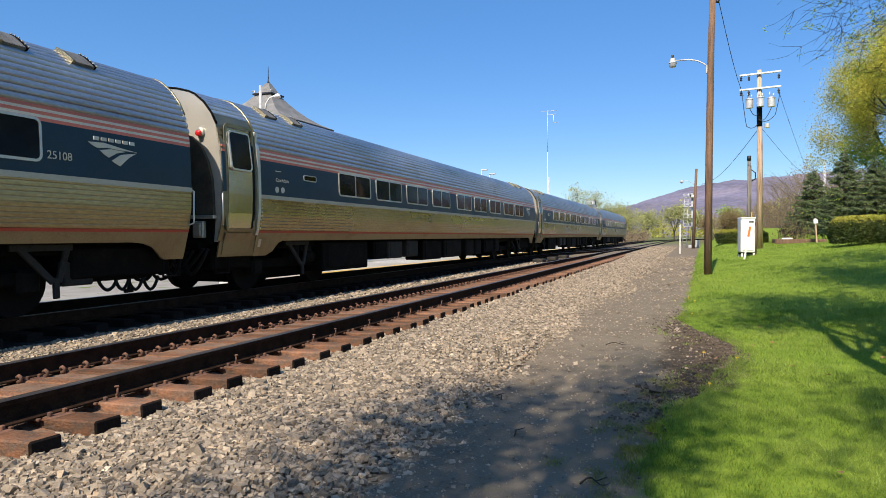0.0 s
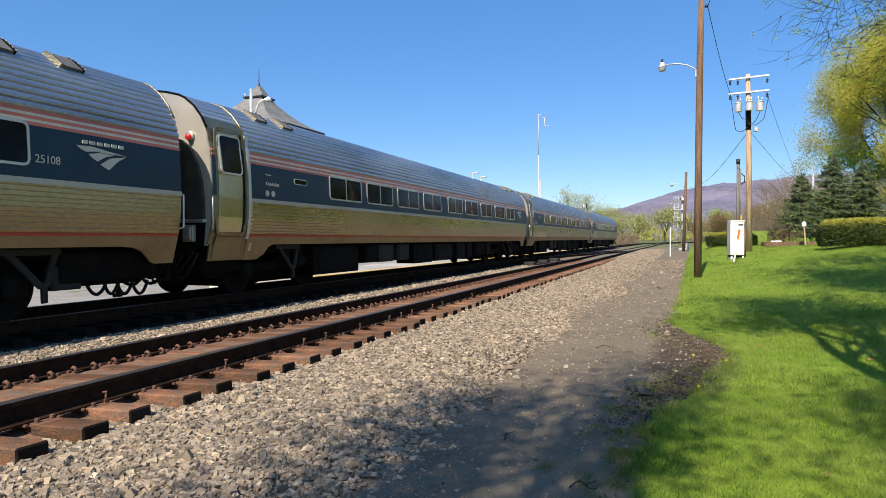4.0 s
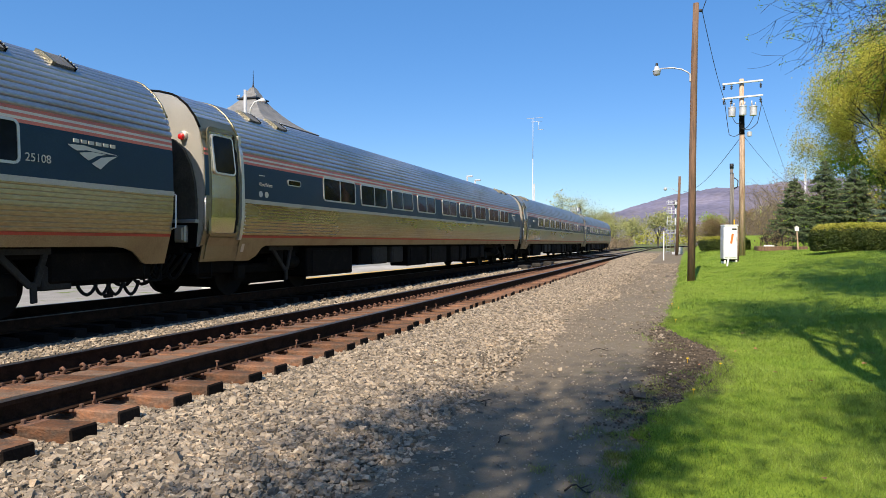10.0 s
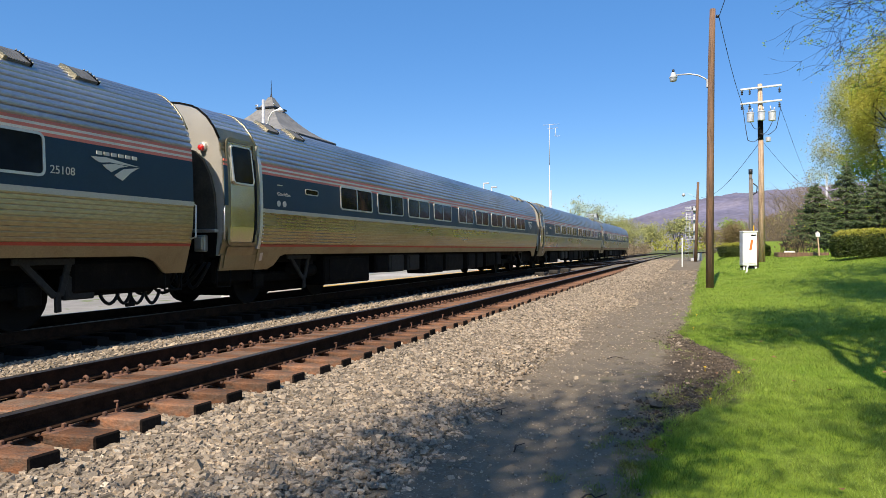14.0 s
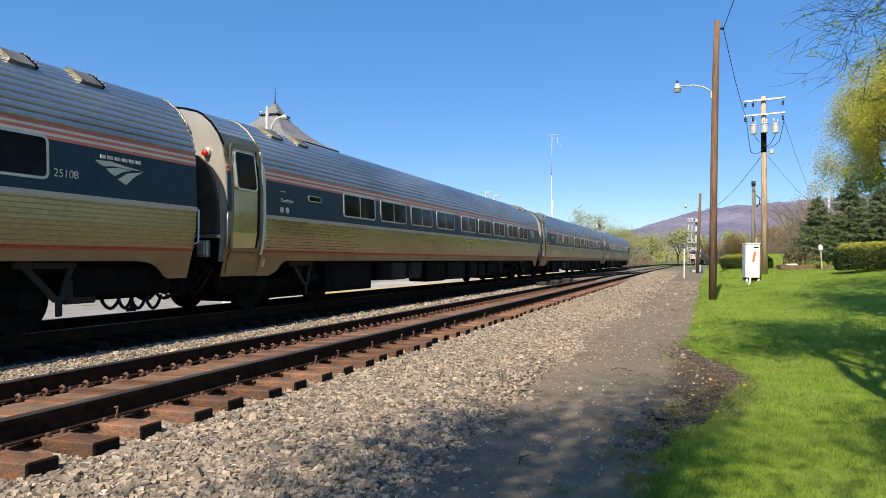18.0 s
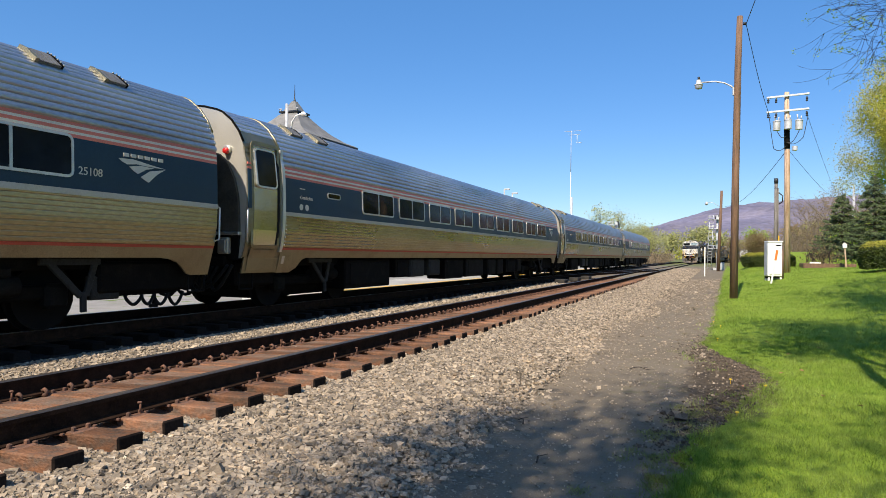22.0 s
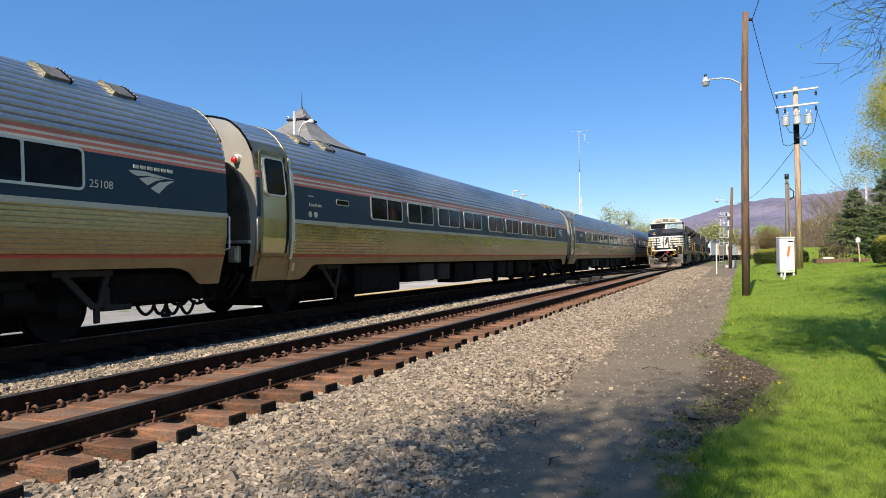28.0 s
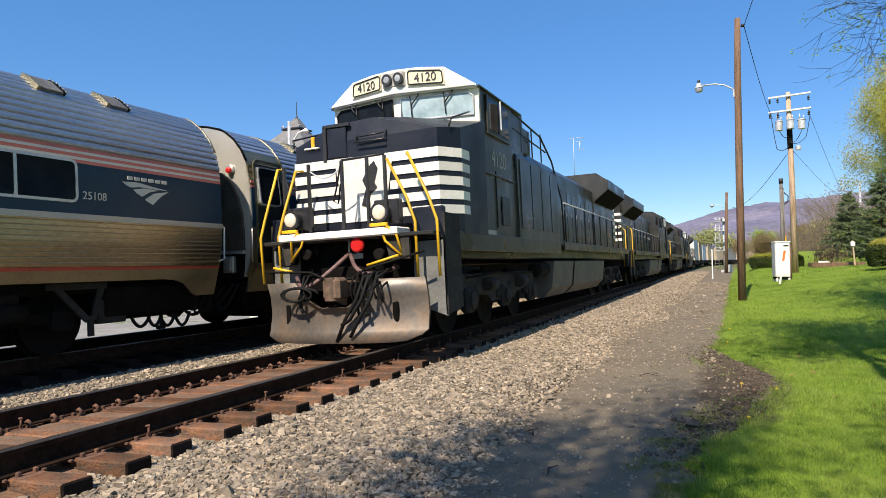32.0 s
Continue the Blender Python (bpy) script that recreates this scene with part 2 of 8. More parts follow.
def share(name, ob, parent, m):
    """A further piece on the same mesh."""
    o = new(name, ob.data)
    o.parent = parent
    o.matrix_local = m
    return o


def thing(name, label, category, group="", kind="", m=None):
    ob = tagged(new(name), label, category, group, kind)
    if m is not None:
        ob.matrix_basis = m
    return ob


def B():
    return bmesh.new()


def bx(bm, c, s, rot=None, bev=0.0, mi=0):
    """A box of size s at c, with bevelled edges."""
    r = bmesh.ops.create_cube(bm, size=1.0)
    vs = r["verts"]
    bmesh.ops.scale(bm, vec=s, verts=vs)
    if bev:
        es = list({e for v in vs for e in v.link_edges})
        out = bmesh.ops.bevel(bm, geom=es, offset=bev, segments=1, affect="EDGES")
        vs = list({v for f in out["faces"] for v in f.verts} | {v for v in vs if v.is_valid})
        seen, todo = set(vs), list(vs)
        while todo:
            for e in todo.pop().link_edges:
                for w in e.verts:
                    if w not in seen:
                        seen.add(w)
                        todo.append(w)
        vs = list(seen)
    if mi:
        for f in {f for v in vs for f in v.link_faces}:
            f.material_index = mi
    mt = Matrix.Translation(c)
    if rot:
        mt = mt @ Euler([radians(a) for a in rot]).to_matrix().to_4x4()
    bmesh.ops.transform(bm, matrix=mt, verts=vs)
    return bm


def tube(bm, pts, r, n=8, r2=None, mi=0, cap=True):
    """A round bar along points, thinning from r to r2."""
    pts = [Vector(p) for p in pts]
    r2 = r if r2 is None else r2
    rings, k = [], len(pts)
    for i, p in enumerate(pts):
        d = (pts[min(i + 1, k - 1)] - pts[max(i - 1, 0)]).normalized()
        a = d.orthogonal().normalized() if i == 0 else (rings_a - d * rings_a.dot(d)).normalized()
        rings_a = a
        b = d.cross(a)
        rad = r + (r2 - r) * i / max(1, k - 1)
        rings.append([bm.verts.new(p + (a * math.cos(6.28319 * j / n) + b * math.sin(6.28319 * j / n)) * rad) for j in range(n)])
    for q, w in zip(rings, rings[1:]):
        for j in range(n):
            f = bm.faces.new((q[j], q[(j + 1) % n], w[(j + 1) % n], w[j]))
            f.material_index, f.smooth = mi, True
    if cap:
        for ring in (rings[0][::-1], rings[-1]):
            bm.faces.new(ring).material_index = mi
    return bm


def rod(bm, p, q, r, n=10, r2=None, mi=0):
    return tube(bm, [p, q], r, n, r2, mi)


def ext(bm, prof, y0, y1, mi=0, axis="y", cap=True):
    """A closed outline (a, z) drawn out along y, or (a, z) = (y, z) along x."""
    def v(a, z, y):
        return bm.verts.new((a, y, z) if axis == "y" else (y, a, z))
    p = [v(a, z, y0) for a, z in prof]
    q = [v(a, z, y1) for a, z in prof]
    k = len(prof)
    for i in range(k):
        bm.faces.new((p[i], p[(i + 1) % k], q[(i + 1) % k], q[i])).material_index = mi
    if cap:
        for ring in (p, q[::-1]):
            bm.faces.new(ring).material_index = mi
    bmesh.ops.recalc_face_normals(bm, faces=bm.faces[:])
    return bm


def mesh_np(name, verts, faces, material, parent=None, smooth=False):
    """A mesh from numpy arrays of points and of triangles or quads."""
    me = bpy.data.meshes.new(name)
    n, k = len(faces), faces.shape[1]
    me.vertices.add(len(verts))
    me.vertices.foreach_set("co", np.asarray(verts, np.float32).ravel())
    me.loops.add(n * k)
    me.loops.foreach_set("vertex_index", np.asarray(faces, np.int32).ravel())
    me.polygons.add(n)
    me.polygons.foreach_set("loop_start", np.arange(0, n * k, k, dtype=np.int32))
    me.update(calc_edges=True)
    me.validate()
    if smooth:
        me.shade_smooth()
    else:
        me.shade_flat()
    me.materials.append(M[material] if isinstance(material, str) else material)
    ob = new(name, me)
    if parent:
        ob.parent = parent
    return ob


def writing(name, body, size, material, parent, m, label=""):
    """Letters of the built-in font as a thin mesh."""
    cu = bpy.data.curves.new(name, "FONT")
    cu.body, cu.size, cu.extrude, cu.align_x = body, size, 0.002, "CENTER"
    tmp = bpy.data.objects.new(name, cu)
    scene.collection.objects.link(tmp)
    me = bpy.data.meshes.new_from_object(tmp.evaluated_get(bpy.context.evaluated_depsgraph_get()))
    bpy.data.objects.remove(tmp)
    me.materials.append(M[material])
    ob = new(name, me)
    ob.parent = parent
    ob.matrix_local = m
    if label:
        tagged(ob, label)
    return ob


rng = np.random.default_rng(7)

# ---- plan ----
XN, XP = -5.138, -9.258          # centre lines of the freight track and the passenger track
LEAN_Y, LEAN = 45.0, 0.0055      # beyond here the tracks drift slightly to the right
CURVE_Y, CURVE_R, CURVE_END = 140.0, 400.0, 300.0   # then bend into the right-hand curve


def shift(y):
    e = max(0.0, min(y, CURVE_END) - CURVE_Y)
    return LEAN * max(0.0, y - LEAN_Y) + e * e / (2 * CURVE_R) + max(0.0, y - CURVE_END) * (CURVE_END - CURVE_Y) / CURVE_R


def heading(y):
    return math.atan((LEAN if y > LEAN_Y else 0.0) + max(0.0, min(y, CURVE_END) - CURVE_Y) / CURVE_R)


def table(rows, v):
    for (a, p), (b, q) in zip(rows, rows[1:]):
        if v <= b:
            return p + (q - p) * max(0.0, (v - a) / (b - a))
    return rows[-1][1]


def sstep(a, b, v):
    t = min(1.0, max(0.0, (v - a) / (b - a)))
    return t * t * (3 - 2 * t)


def gz(x, y):
    """Height of the ground; 0 is the head of the nearest rail."""
    path = table(((0, -0.5), (20, -0.42), (50, -0.15), (80, -0.14), (200, -0.2)), y)
    lawn = table(((0, -0.5), (10, -0.42), (23.5, -0.17), (33, 0.1), (38, 0.4), (60, 1.6), (100, 2.2), (160, 2.0), (400, 2.0)), y)
    lawn += min(6.0, max(0.0, x - 1.0)) * (0.02 + 0.115 * sstep(4, 30, y)) * (1 - 0.85 * sstep(29, 44, y))
    u = x - shift(y)
    k = sstep(-0.1, 0.5 + 0.09 * max(0.0, y - 24.0), x) if y < 62 else sstep(-0.1, 0.5, x) * sstep(2.5, 16.0, u)
    z = path + (lawn - path) * k
    if u < -11.5:
        z = -0.45
    z += 0.012 * noise.noise((x * 0.9, y * 0.9, 0)) + 0.05 * noise.noise((x * 0.12, y * 0.12, 3)) * sstep(3, 12, abs(y) + abs(x))
    return z


def lawn_edge(y):
    """Where the lawn begins: a slow drift, and a bite of bare soil beside the path."""
    return -0.30 + 0.019 * (y - 4.0) + 0.85 * np.exp(-((y - 9.2) / 2.0) ** 2)


# ---- ground ----
def ground_material():
    m = bpy.data.materials.new("ground_surface")
    m.use_nodes = True
    n, l = m.node_tree.nodes, m.node_tree.links
    b = n["Principled BSDF"]
    b.inputs["Roughness"].default_value = 0.95
    b.inputs["Specular IOR Level"].default_value = 0.2
    tc = n.new("ShaderNodeTexCoord")
    sep = n.new("ShaderNodeSeparateXYZ")
    l.new(tc.outputs["Object"], sep.inputs[0])

    def nz(scale, detail=6, rough=0.6):
        t = n.new("ShaderNodeTexNoise")
        t.inputs["Scale"].default_value, t.inputs["Detail"].default_value, t.inputs["Roughness"].default_value = scale, detail, rough
        l.new(tc.outputs["Object"], t.inputs["Vector"])
        return t.outputs["Fac"]

    def rng_(v, a, c, lo=0.0, hi=1.0):
        r = n.new("ShaderNodeMapRange")
        r.inputs[1].default_value, r.inputs[2].default_value, r.inputs[3].default_value, r.inputs[4].default_value = a, c, lo, hi
        l.new(v, r.inputs[0])
        return r.outputs[0]

    def mth(op, p, q):
        t = n.new("ShaderNodeMath")
        t.operation = op
        for i, v in enumerate((p, q)):
            if isinstance(v, (int, float)):
                t.inputs[i].default_value = v
            else:
                l.new(v, t.inputs[i])
        return t.outputs[0]

    def mix(f, p, q):
        t = n.new("ShaderNodeMix")
        t.data_type = "RGBA"
        for i, v in ((0, f), (6, p), (7, q)):
            if isinstance(v, tuple):
                t.inputs[i].default_value = (*v, 1)
            elif isinstance(v, (int, float)):
                t.inputs[i].default_value = v
            else:
                l.new(v, t.inputs[i])
        return t.outputs[2]

    grass = mix(rng_(nz(0.35), 0.35, 0.65), (0.18, 0.265, 0.023), (0.235, 0.315, 0.03))
    grass = mix(rng_(nz(9, 8, 0.7), 0.45, 0.75, 0, 0.6), grass, (0.075, 0.145, 0.015))
    grass = mix(rng_(nz(2.2, 8, 0.75), 0.62, 0.74, 0, 0.5), grass, (0.17, 0.21, 0.04))
    grass = mix(rng_(nz(42, 5, 0.8), 0.5, 0.7, 0, 0.75), grass, (0.05, 0.11, 0.011))
    grass = mix(rng_(nz(75, 4, 0.8), 0.56, 0.72, 0, 0.6), grass, (0.32, 0.38, 0.06))
    dirt = mix(rng_(nz(1.2, 9, 0.7), 0.35, 0.65), (0.15, 0.12, 0.086), (0.22, 0.178, 0.128))
    dirt = mix(rng_(nz(35, 6, 0.7), 0.52, 0.68, 0, 0.8), dirt, (0.29, 0.25, 0.195))
    dirt = mix(rng_(nz(60, 4, 0.7), 0.55, 0.7, 0, 0.4), dirt, (0.06, 0.052, 0.045))
    soil = mix(rng_(nz(14, 8, 0.7), 0.4, 0.65), (0.055, 0.042, 0.03), (0.13, 0.10, 0.065))
    bite = mth("DIVIDE", mth("SUBTRACT", sep.outputs[1], 9.2), 2.0)
    bite = mth("MULTIPLY", mth("EXPONENT", mth("MULTIPLY", mth("MULTIPLY", bite, bite), -1.0), 0.0), 0.85)
    edge = mth("ADD", mth("ADD", mth("MULTIPLY", sep.outputs[1], 0.019), -0.376), bite)
    edge = mth("SUBTRACT", sep.outputs[0], edge)
    edge = mth("ADD", edge, mth("MULTIPLY", mth("SUBTRACT", nz(2.2, 8, 0.7), 0.5), 0.75))
    lawn = rng_(edge, -0.07, 0.07)
    # a worn patch of soil beside the path
    dx, dy = mth("DIVIDE", mth("SUBTRACT", sep.outputs[0], 0.16), 0.66), mth("DIVIDE", mth("SUBTRACT", sep.outputs[1], 9.4), 2.6)
    rad = mth("ADD", mth("ADD", mth("MULTIPLY", dx, dx), mth("MULTIPLY", dy, dy)), mth("MULTIPLY", nz(3.4, 8, 0.7), 1.6))
    worn = rng_(rad, 1.66, 1.2)
    field = mix(rng_(nz(0.05), 0.4, 0.6), (0.10, 0.15, 0.03), (0.17, 0.14, 0.075))
    yard = mix(rng_(nz(0.6, 8, 0.7), 0.35, 0.65), (0.34, 0.32, 0.29), (0.24, 0.225, 0.2))
    yard = mix(rng_(nz(1.4, 6), 0.6, 0.7), yard, (0.12, 0.17, 0.03))
    # a smoother, greyer wheel track of old tarmac on the lawn's side of the path
    tar = mix(rng_(nz(0.9, 9, 0.75), 0.35, 0.65), (0.15, 0.121, 0.086), (0.20, 0.165, 0.119))
    tar = mix(rng_(nz(120, 4, 0.7), 0.5, 0.68, 0, 0.7), tar, (0.27, 0.245, 0.20))
    track = mth("MULTIPLY", rng_(mth("ADD", sep.outputs[0], mth("MULTIPLY", nz(1.1, 8, 0.7), 0.9)), -1.15, -0.65), rng_(sep.outputs[1], 34.0, 22.0, 0.0, 0.85))
    dirt = mix(track, dirt, tar)
    # moss and weeds in patches along the lawn
    c = mix(lawn, mix(mth("MULTIPLY", rng_(nz(2.6, 8, 0.75), 0.56, 0.68, 0, 0.7), rng_(sep.outputs[0], -1.5, -0.5)), dirt, (0.13, 0.135, 0.03)), grass)
    c = mix(worn, c, soil)
    c = mix(rng_(sep.outputs[0], -12.0, -11.6), yard, c)
    c = mix(rng_(sep.outputs[1], 90, 130), c, field)
    l.new(c, b.inputs["Base Color"])
    bp = n.new("ShaderNodeBump")
    bp.inputs["Strength"].default_value, bp.inputs["Distance"].default_value = 0.6, 0.02
    l.new(mth("ADD", nz(45, 6, 0.7), mth("MULTIPLY", nz(7, 6), 1.5)), bp.inputs["Height"])
    l.new(bp.outputs[0], b.inputs["Normal"])
    return m


def build_ground():
    xs = sorted({*[round(-4 + 0.25 * i, 3) for i in range(49)], *range(-40, 60, 2), *range(-200, 200, 20), *(-4200, -2500, -1200, -600, -350, 350, 600, 1200, 2500, 4200)})
    ys = sorted({*[round(-2 + 0.5 * i, 3) for i in range(84)], *range(-30, 130, 3), *range(-200, 500, 20), *(-3000, -1500, -700, -400, 700, 1000, 1500, 2200, 3200, 4700)})
    v = np.array([(x, y, gz(x, y)) for y in ys for x in xs])
    nx = len(xs)
    i, j = np.meshgrid(np.arange(nx - 1), np.arange(len(ys) - 1))
    a = (j * nx + i).ravel()
    f = np.stack([a, a + 1, a + 1 + nx, a + nx], 1)
    ob = mesh_np("ground", v, f, ground_material(), smooth=True)
    tagged(ob, "mown green lawn meeting a worn gravel path and yard", "ground", kind="structure")


build_ground()


def ylist(y0, y1):
    """Stations along the tracks: close together where they bend."""
    return [y for y in sorted({y0, y1, 45, *range(-20, 140, 20), *range(140, 470, 6)}) if y0 <= y <= y1]


def sweep(bm, prof, centre, y0, y1, z=0.0, mi=0, top=None, closed=True):
    """An outline (x, z) drawn along the tracks' bend; faces whose outline index is in top take material 1."""
    rings = []
    for y in ylist(y0, y1):
        s, h = shift(y), heading(y)
        rings.append([bm.verts.new((centre + s + a * math.cos(h), y - a * math.sin(h), z + b)) for a, b in prof])
    k = len(prof)
    for p, q in zip(rings, rings[1:]):
        for i in range(k if closed else k - 1):
            f = bm.faces.new((p[i], q[i], q[(i + 1) % k], p[(i + 1) % k]))
            f.material_index = 1 if top and i in top else mi
    if closed:
        bm.faces.new(rings[0])
        bm.faces.new(rings[-1][::-1])
    bmesh.ops.recalc_face_normals(bm, faces=bm.faces[:])
    return bm


# Darker than the loose stones: shade in the gaps is put into the colour.
M["bed"] = mat("gap_shaded_bed", (0.19, 0.157, 0.118), 0.95, 0, 0.25, 3, 1.0, 28, (0.12, 0.10, 0.078), (0.42, 0.62), stretch=(1, 1, 1))
bed = part("trackbed", sweep(B(), [(-2.6, -0.75), (-1.7, -0.27), (5.6, -0.27), (7.55, -0.52), (7.7, -0.75)], XP, -20, 460), "bed", None)
tagged(bed, "grey-brown crushed stone trackbed under two railway tracks", "ballast", kind="structure")

M["fouled"] = mat("rusty_fouled_ballast", (0.20, 0.105, 0.06), 0.95, 0, 0.3, 4, 1.0, 35, (0.185, 0.125, 0.085), (0.42, 0.6))
fill = part("fouled_ballast", sweep(B(), [(-1.28, -0.35), (-1.15, -0.285), (-0.80, -0.262), (-0.60, -0.240), (0.60, -0.203), (0.80, -0.245), (1.15, -0.275), (1.28, -0.35)], XN, -20, 110), "fouled", None)
tagged(fill, "rust-stained dirt and stone packed between the sleepers", "ballast", kind="structure")
# Shade below the train is painted into this sheet, along with oil staining.
M["oily"] = mat("shaded_oily_stones", (0.022, 0.019, 0.017), 0.95, 0, 0.35, 4, 1.0, 35, (0.05, 0.042, 0.034), (0.5, 0.7), spec=0.1)
shade_sheet = part("oily_ballast", sweep(B(), [(-1.7, -0.35), (-1.62, -0.262), (1.34, -0.255), (1.55, -0.35)], XP, -20, 110), "oily", None)
tagged(shade_sheet, "oil-stained ballast with the standing train's shade painted in", "ballast", kind="structure")
RAIL = [(-0.07, -0.178), (-0.07, -0.165), (-0.012, -0.145), (-0.009, -0.05), (-0.034, -0.04), (-0.036, -0.008), (-0.028, 0.0), (0.028, 0.0), (0.036, -0.008), (0.034, -0.04), (0.009, -0.05), (0.012, -0.145), (0.07, -0.165), (0.07, -0.178)]

RAIL_HEAD = [(-0.034, -0.04), (-0.036, -0.008), (-0.028, 0.0), (0.028, 0.0), (0.036, -0.008), (0.034, -0.04)]
RAIL_WEB = [(-0.07, -0.178), (-0.07, -0.165), (-0.012, -0.145), (-0.009, -0.03), (0.009, -0.03), (0.012, -0.145), (0.07, -0.165), (0.07, -0.178)]


def rail(centre, z, y0=-20.0, y1=460.0, label="rust-brown steel rail with a polished head"):
    ob = thing("rail", label, "rail", "rails of the two tracks")
    part("rail_web", sweep(B(), RAIL_WEB, centre, y0, y1, z), "rail_side", ob)
    part("rail_head", sweep(B(), RAIL_HEAD, centre, y0, y1, z, top={1, 2, 3}), ["rail_side", "rail_top"], ob, "worn bright running surface")
    return ob


rail(XN + 0.755, 0.0)
rail(XN - 0.755, -0.05)
rail(XP + 0.755, 0.034)
rail(XP - 0.755, 0.03)


# ---- passenger train ----
# outline of the car: half width and height over the rail
SIDE = [(1.46, 0.98), (1.53, 1.2), (1.575, 1.5), (1.585, 1.85), (1.58, 2.15), (1.565, 2.48), (1.545, 2.70), (1.50, 2.86)]
ROOF = [(1.537, 2.745), (1.505, 2.88), (1.45, 3.06), (1.345, 3.26), (1.18, 3.465), (0.98, 3.62), (0.86, 3.675), (0.58, 3.745), (0.25, 3.79), (0.0, 3.80)]


def side_x(z):
    return table([(b, a) for a, b in SIDE], z)


def along(pts, step):
    """Points at even steps along an open line of (a, z)."""
    out, carry = [pts[0]], 0.0
    for (a, b), (c, d) in zip(pts, pts[1:]):
        ln = math.hypot(c - a, d - b)
        t = step - carry
        while t <= ln:
            out.append((a + (c - a) * t / ln, b + (d - b) * t / ln))
            t += step
        carry = ln - (t - step)
    return out


def fluted(pts, step, depth, shape=(0.0, 0.92, 1.0, 0.92)):
    """A line of (a, z) turned into rounded flutes that stand out by depth."""
    base = along(pts, step / len(shape))
    out = []
    for i, (a, z) in enumerate(base):
        p, q = base[max(0, i - 1)], base[min(len(base) - 1, i + 1)]
        dx, dz = q[0] - p[0], q[1] - p[1]
        ln = math.hypot(dx, dz) or 1
        o = depth * shape[i % len(shape)]
        out.append((a + dz / ln * o, z - dx / ln * o))
    return out


def strip(bm, prof, y0, y1, sgn=1, mi=0, smooth=False):
    """An open line (a, z) drawn from y0 to y1 as a sheet."""
    p = [bm.verts.new((a * sgn, y0, z)) for a, z in prof]
    q = [bm.verts.new((a * sgn, y1, z)) for a, z in prof]
    for i in range(len(prof) - 1):
        f = (p[i], q[i], q[i + 1], p[i + 1])
        fc = bm.faces.new(f if sgn > 0 else f[::-1])
        fc.material_index, fc.smooth = mi, smooth
    return bm


def band(z0, z1, off=0.0):
    zs = [z0] + [b for a, b in SIDE if z0 < b < z1] + [z1]
    return [(side_x(z) + off, z) for z in zs]


def slab(bm, prof, y0, y1, t, sgn=1, mi=0):
    """A thin curved plate of thickness t on the car's side."""
    ring = prof + [(a - t, z) for a, z in prof[::-1]]
    return ext(bm, [(a * sgn, z) for a, z in ring], y0, y1, mi)


WINDOWS = [5.34, 7.31, 9.32, 11.38, 13.77, 15.78, 17.88, 20.1, 22.08]
CAR_L = 25.7


def rounded(y0, y1, z0, z1, r, n=3):
    """The outline of a window with rounded corners, as (y, z)."""
    out = []
    for cy_, cz, a0 in ((y1 - r, z1 - r, 0), (y0 + r, z1 - r, 90), (y0 + r, z0 + r, 180), (y1 - r, z0 + r, 270)):
        for i in range(n + 1):
            a = radians(a0 + 90 * i / n)
            out.append((cy_ + r * math.cos(a), cz + r * math.sin(a)))
    return out


def pane(bm, outline, off, sgn=1, t=0.012):
    """A sheet of given outline bent onto the car's side, standing off it."""
    p = [bm.verts.new((sgn * (side_x(z) + off), y, z)) for y, z in outline]
    q = [bm.verts.new((sgn * (side_x(z) + off - t), y, z)) for y, z in outline]
    k = len(p)
    bm.faces.new(p)
    bm.faces.new(q[::-1])
    for i in range(k):
        bm.faces.new((p[i], q[i], q[(i + 1) % k], p[(i + 1) % k]))
    bmesh.ops.recalc_face_normals(bm, faces=bm.faces[:])
    return bm


def ringed(bm, y0, y1, z0, z1, r, w, off, sgn=1, t=0.02):
    """A raised frame round a window."""
    a, b = rounded(y0, y1, z0, z1, r), rounded(y0 + w, y1 - w, z0 + w, z1 - w, max(0.01, r - w))
    vs = [[bm.verts.new((sgn * (side_x(z) + o), y, z)) for y, z in q] for q, o in ((a, off), (b, off), (b, off - t), (a, off - t))]
    k = len(a)
    for g, h in ((0, 1), (1, 2), (2, 3), (3, 0)):
        for i in range(k):
            bm.faces.new((vs[g][i], vs[g][(i + 1) % k], vs[h][(i + 1) % k], vs[h][i]))
    bmesh.ops.recalc_face_normals(bm, faces=bm.faces[:])
    return bm


def lathe(bm, prof, c, n=20, axis="x", mi=0):
    """A turned part: (along, radius) pairs about an axis through c."""
    rings = []
    for a, r in prof:
        ring = []
        for j in range(n):
            s, t = math.cos(6.28319 * j / n) * r, math.sin(6.28319 * j / n) * r
            o = {"x": (a, s, t), "y": (s, a, t), "z": (s, t, a)}[axis]
            ring.append(bm.verts.new((c[0] + o[0], c[1] + o[1], c[2] + o[2])))
        rings.append(ring)
    for p, q in zip(rings, rings[1:]):
        for j in range(n):
            f = bm.faces.new((p[j], p[(j + 1) % n], q[(j + 1) % n], q[j]))
            f.smooth, f.material_index = True, mi
    bm.faces.new(rings[0])
    bm.faces.new(rings[-1])
    # keep turned edges crisp where the outline bends sharply
    for i in range(1, len(prof) - 1):
        (a0, r0), (a1, r1), (a2, r2) = prof[i - 1], prof[i], prof[i + 1]
        u, w = Vector((a1 - a0, r1 - r0)), Vector((a2 - a1, r2 - r1))
        if u.length and w.length and u.angle(w) > 0.6:
            for j in range(n):
                e = bm.edges.get((rings[i][j], rings[i][(j + 1) % n]))
                if e:
                    e.smooth = False
    bmesh.ops.recalc_face_normals(bm, faces=bm.faces[:])
    return bm


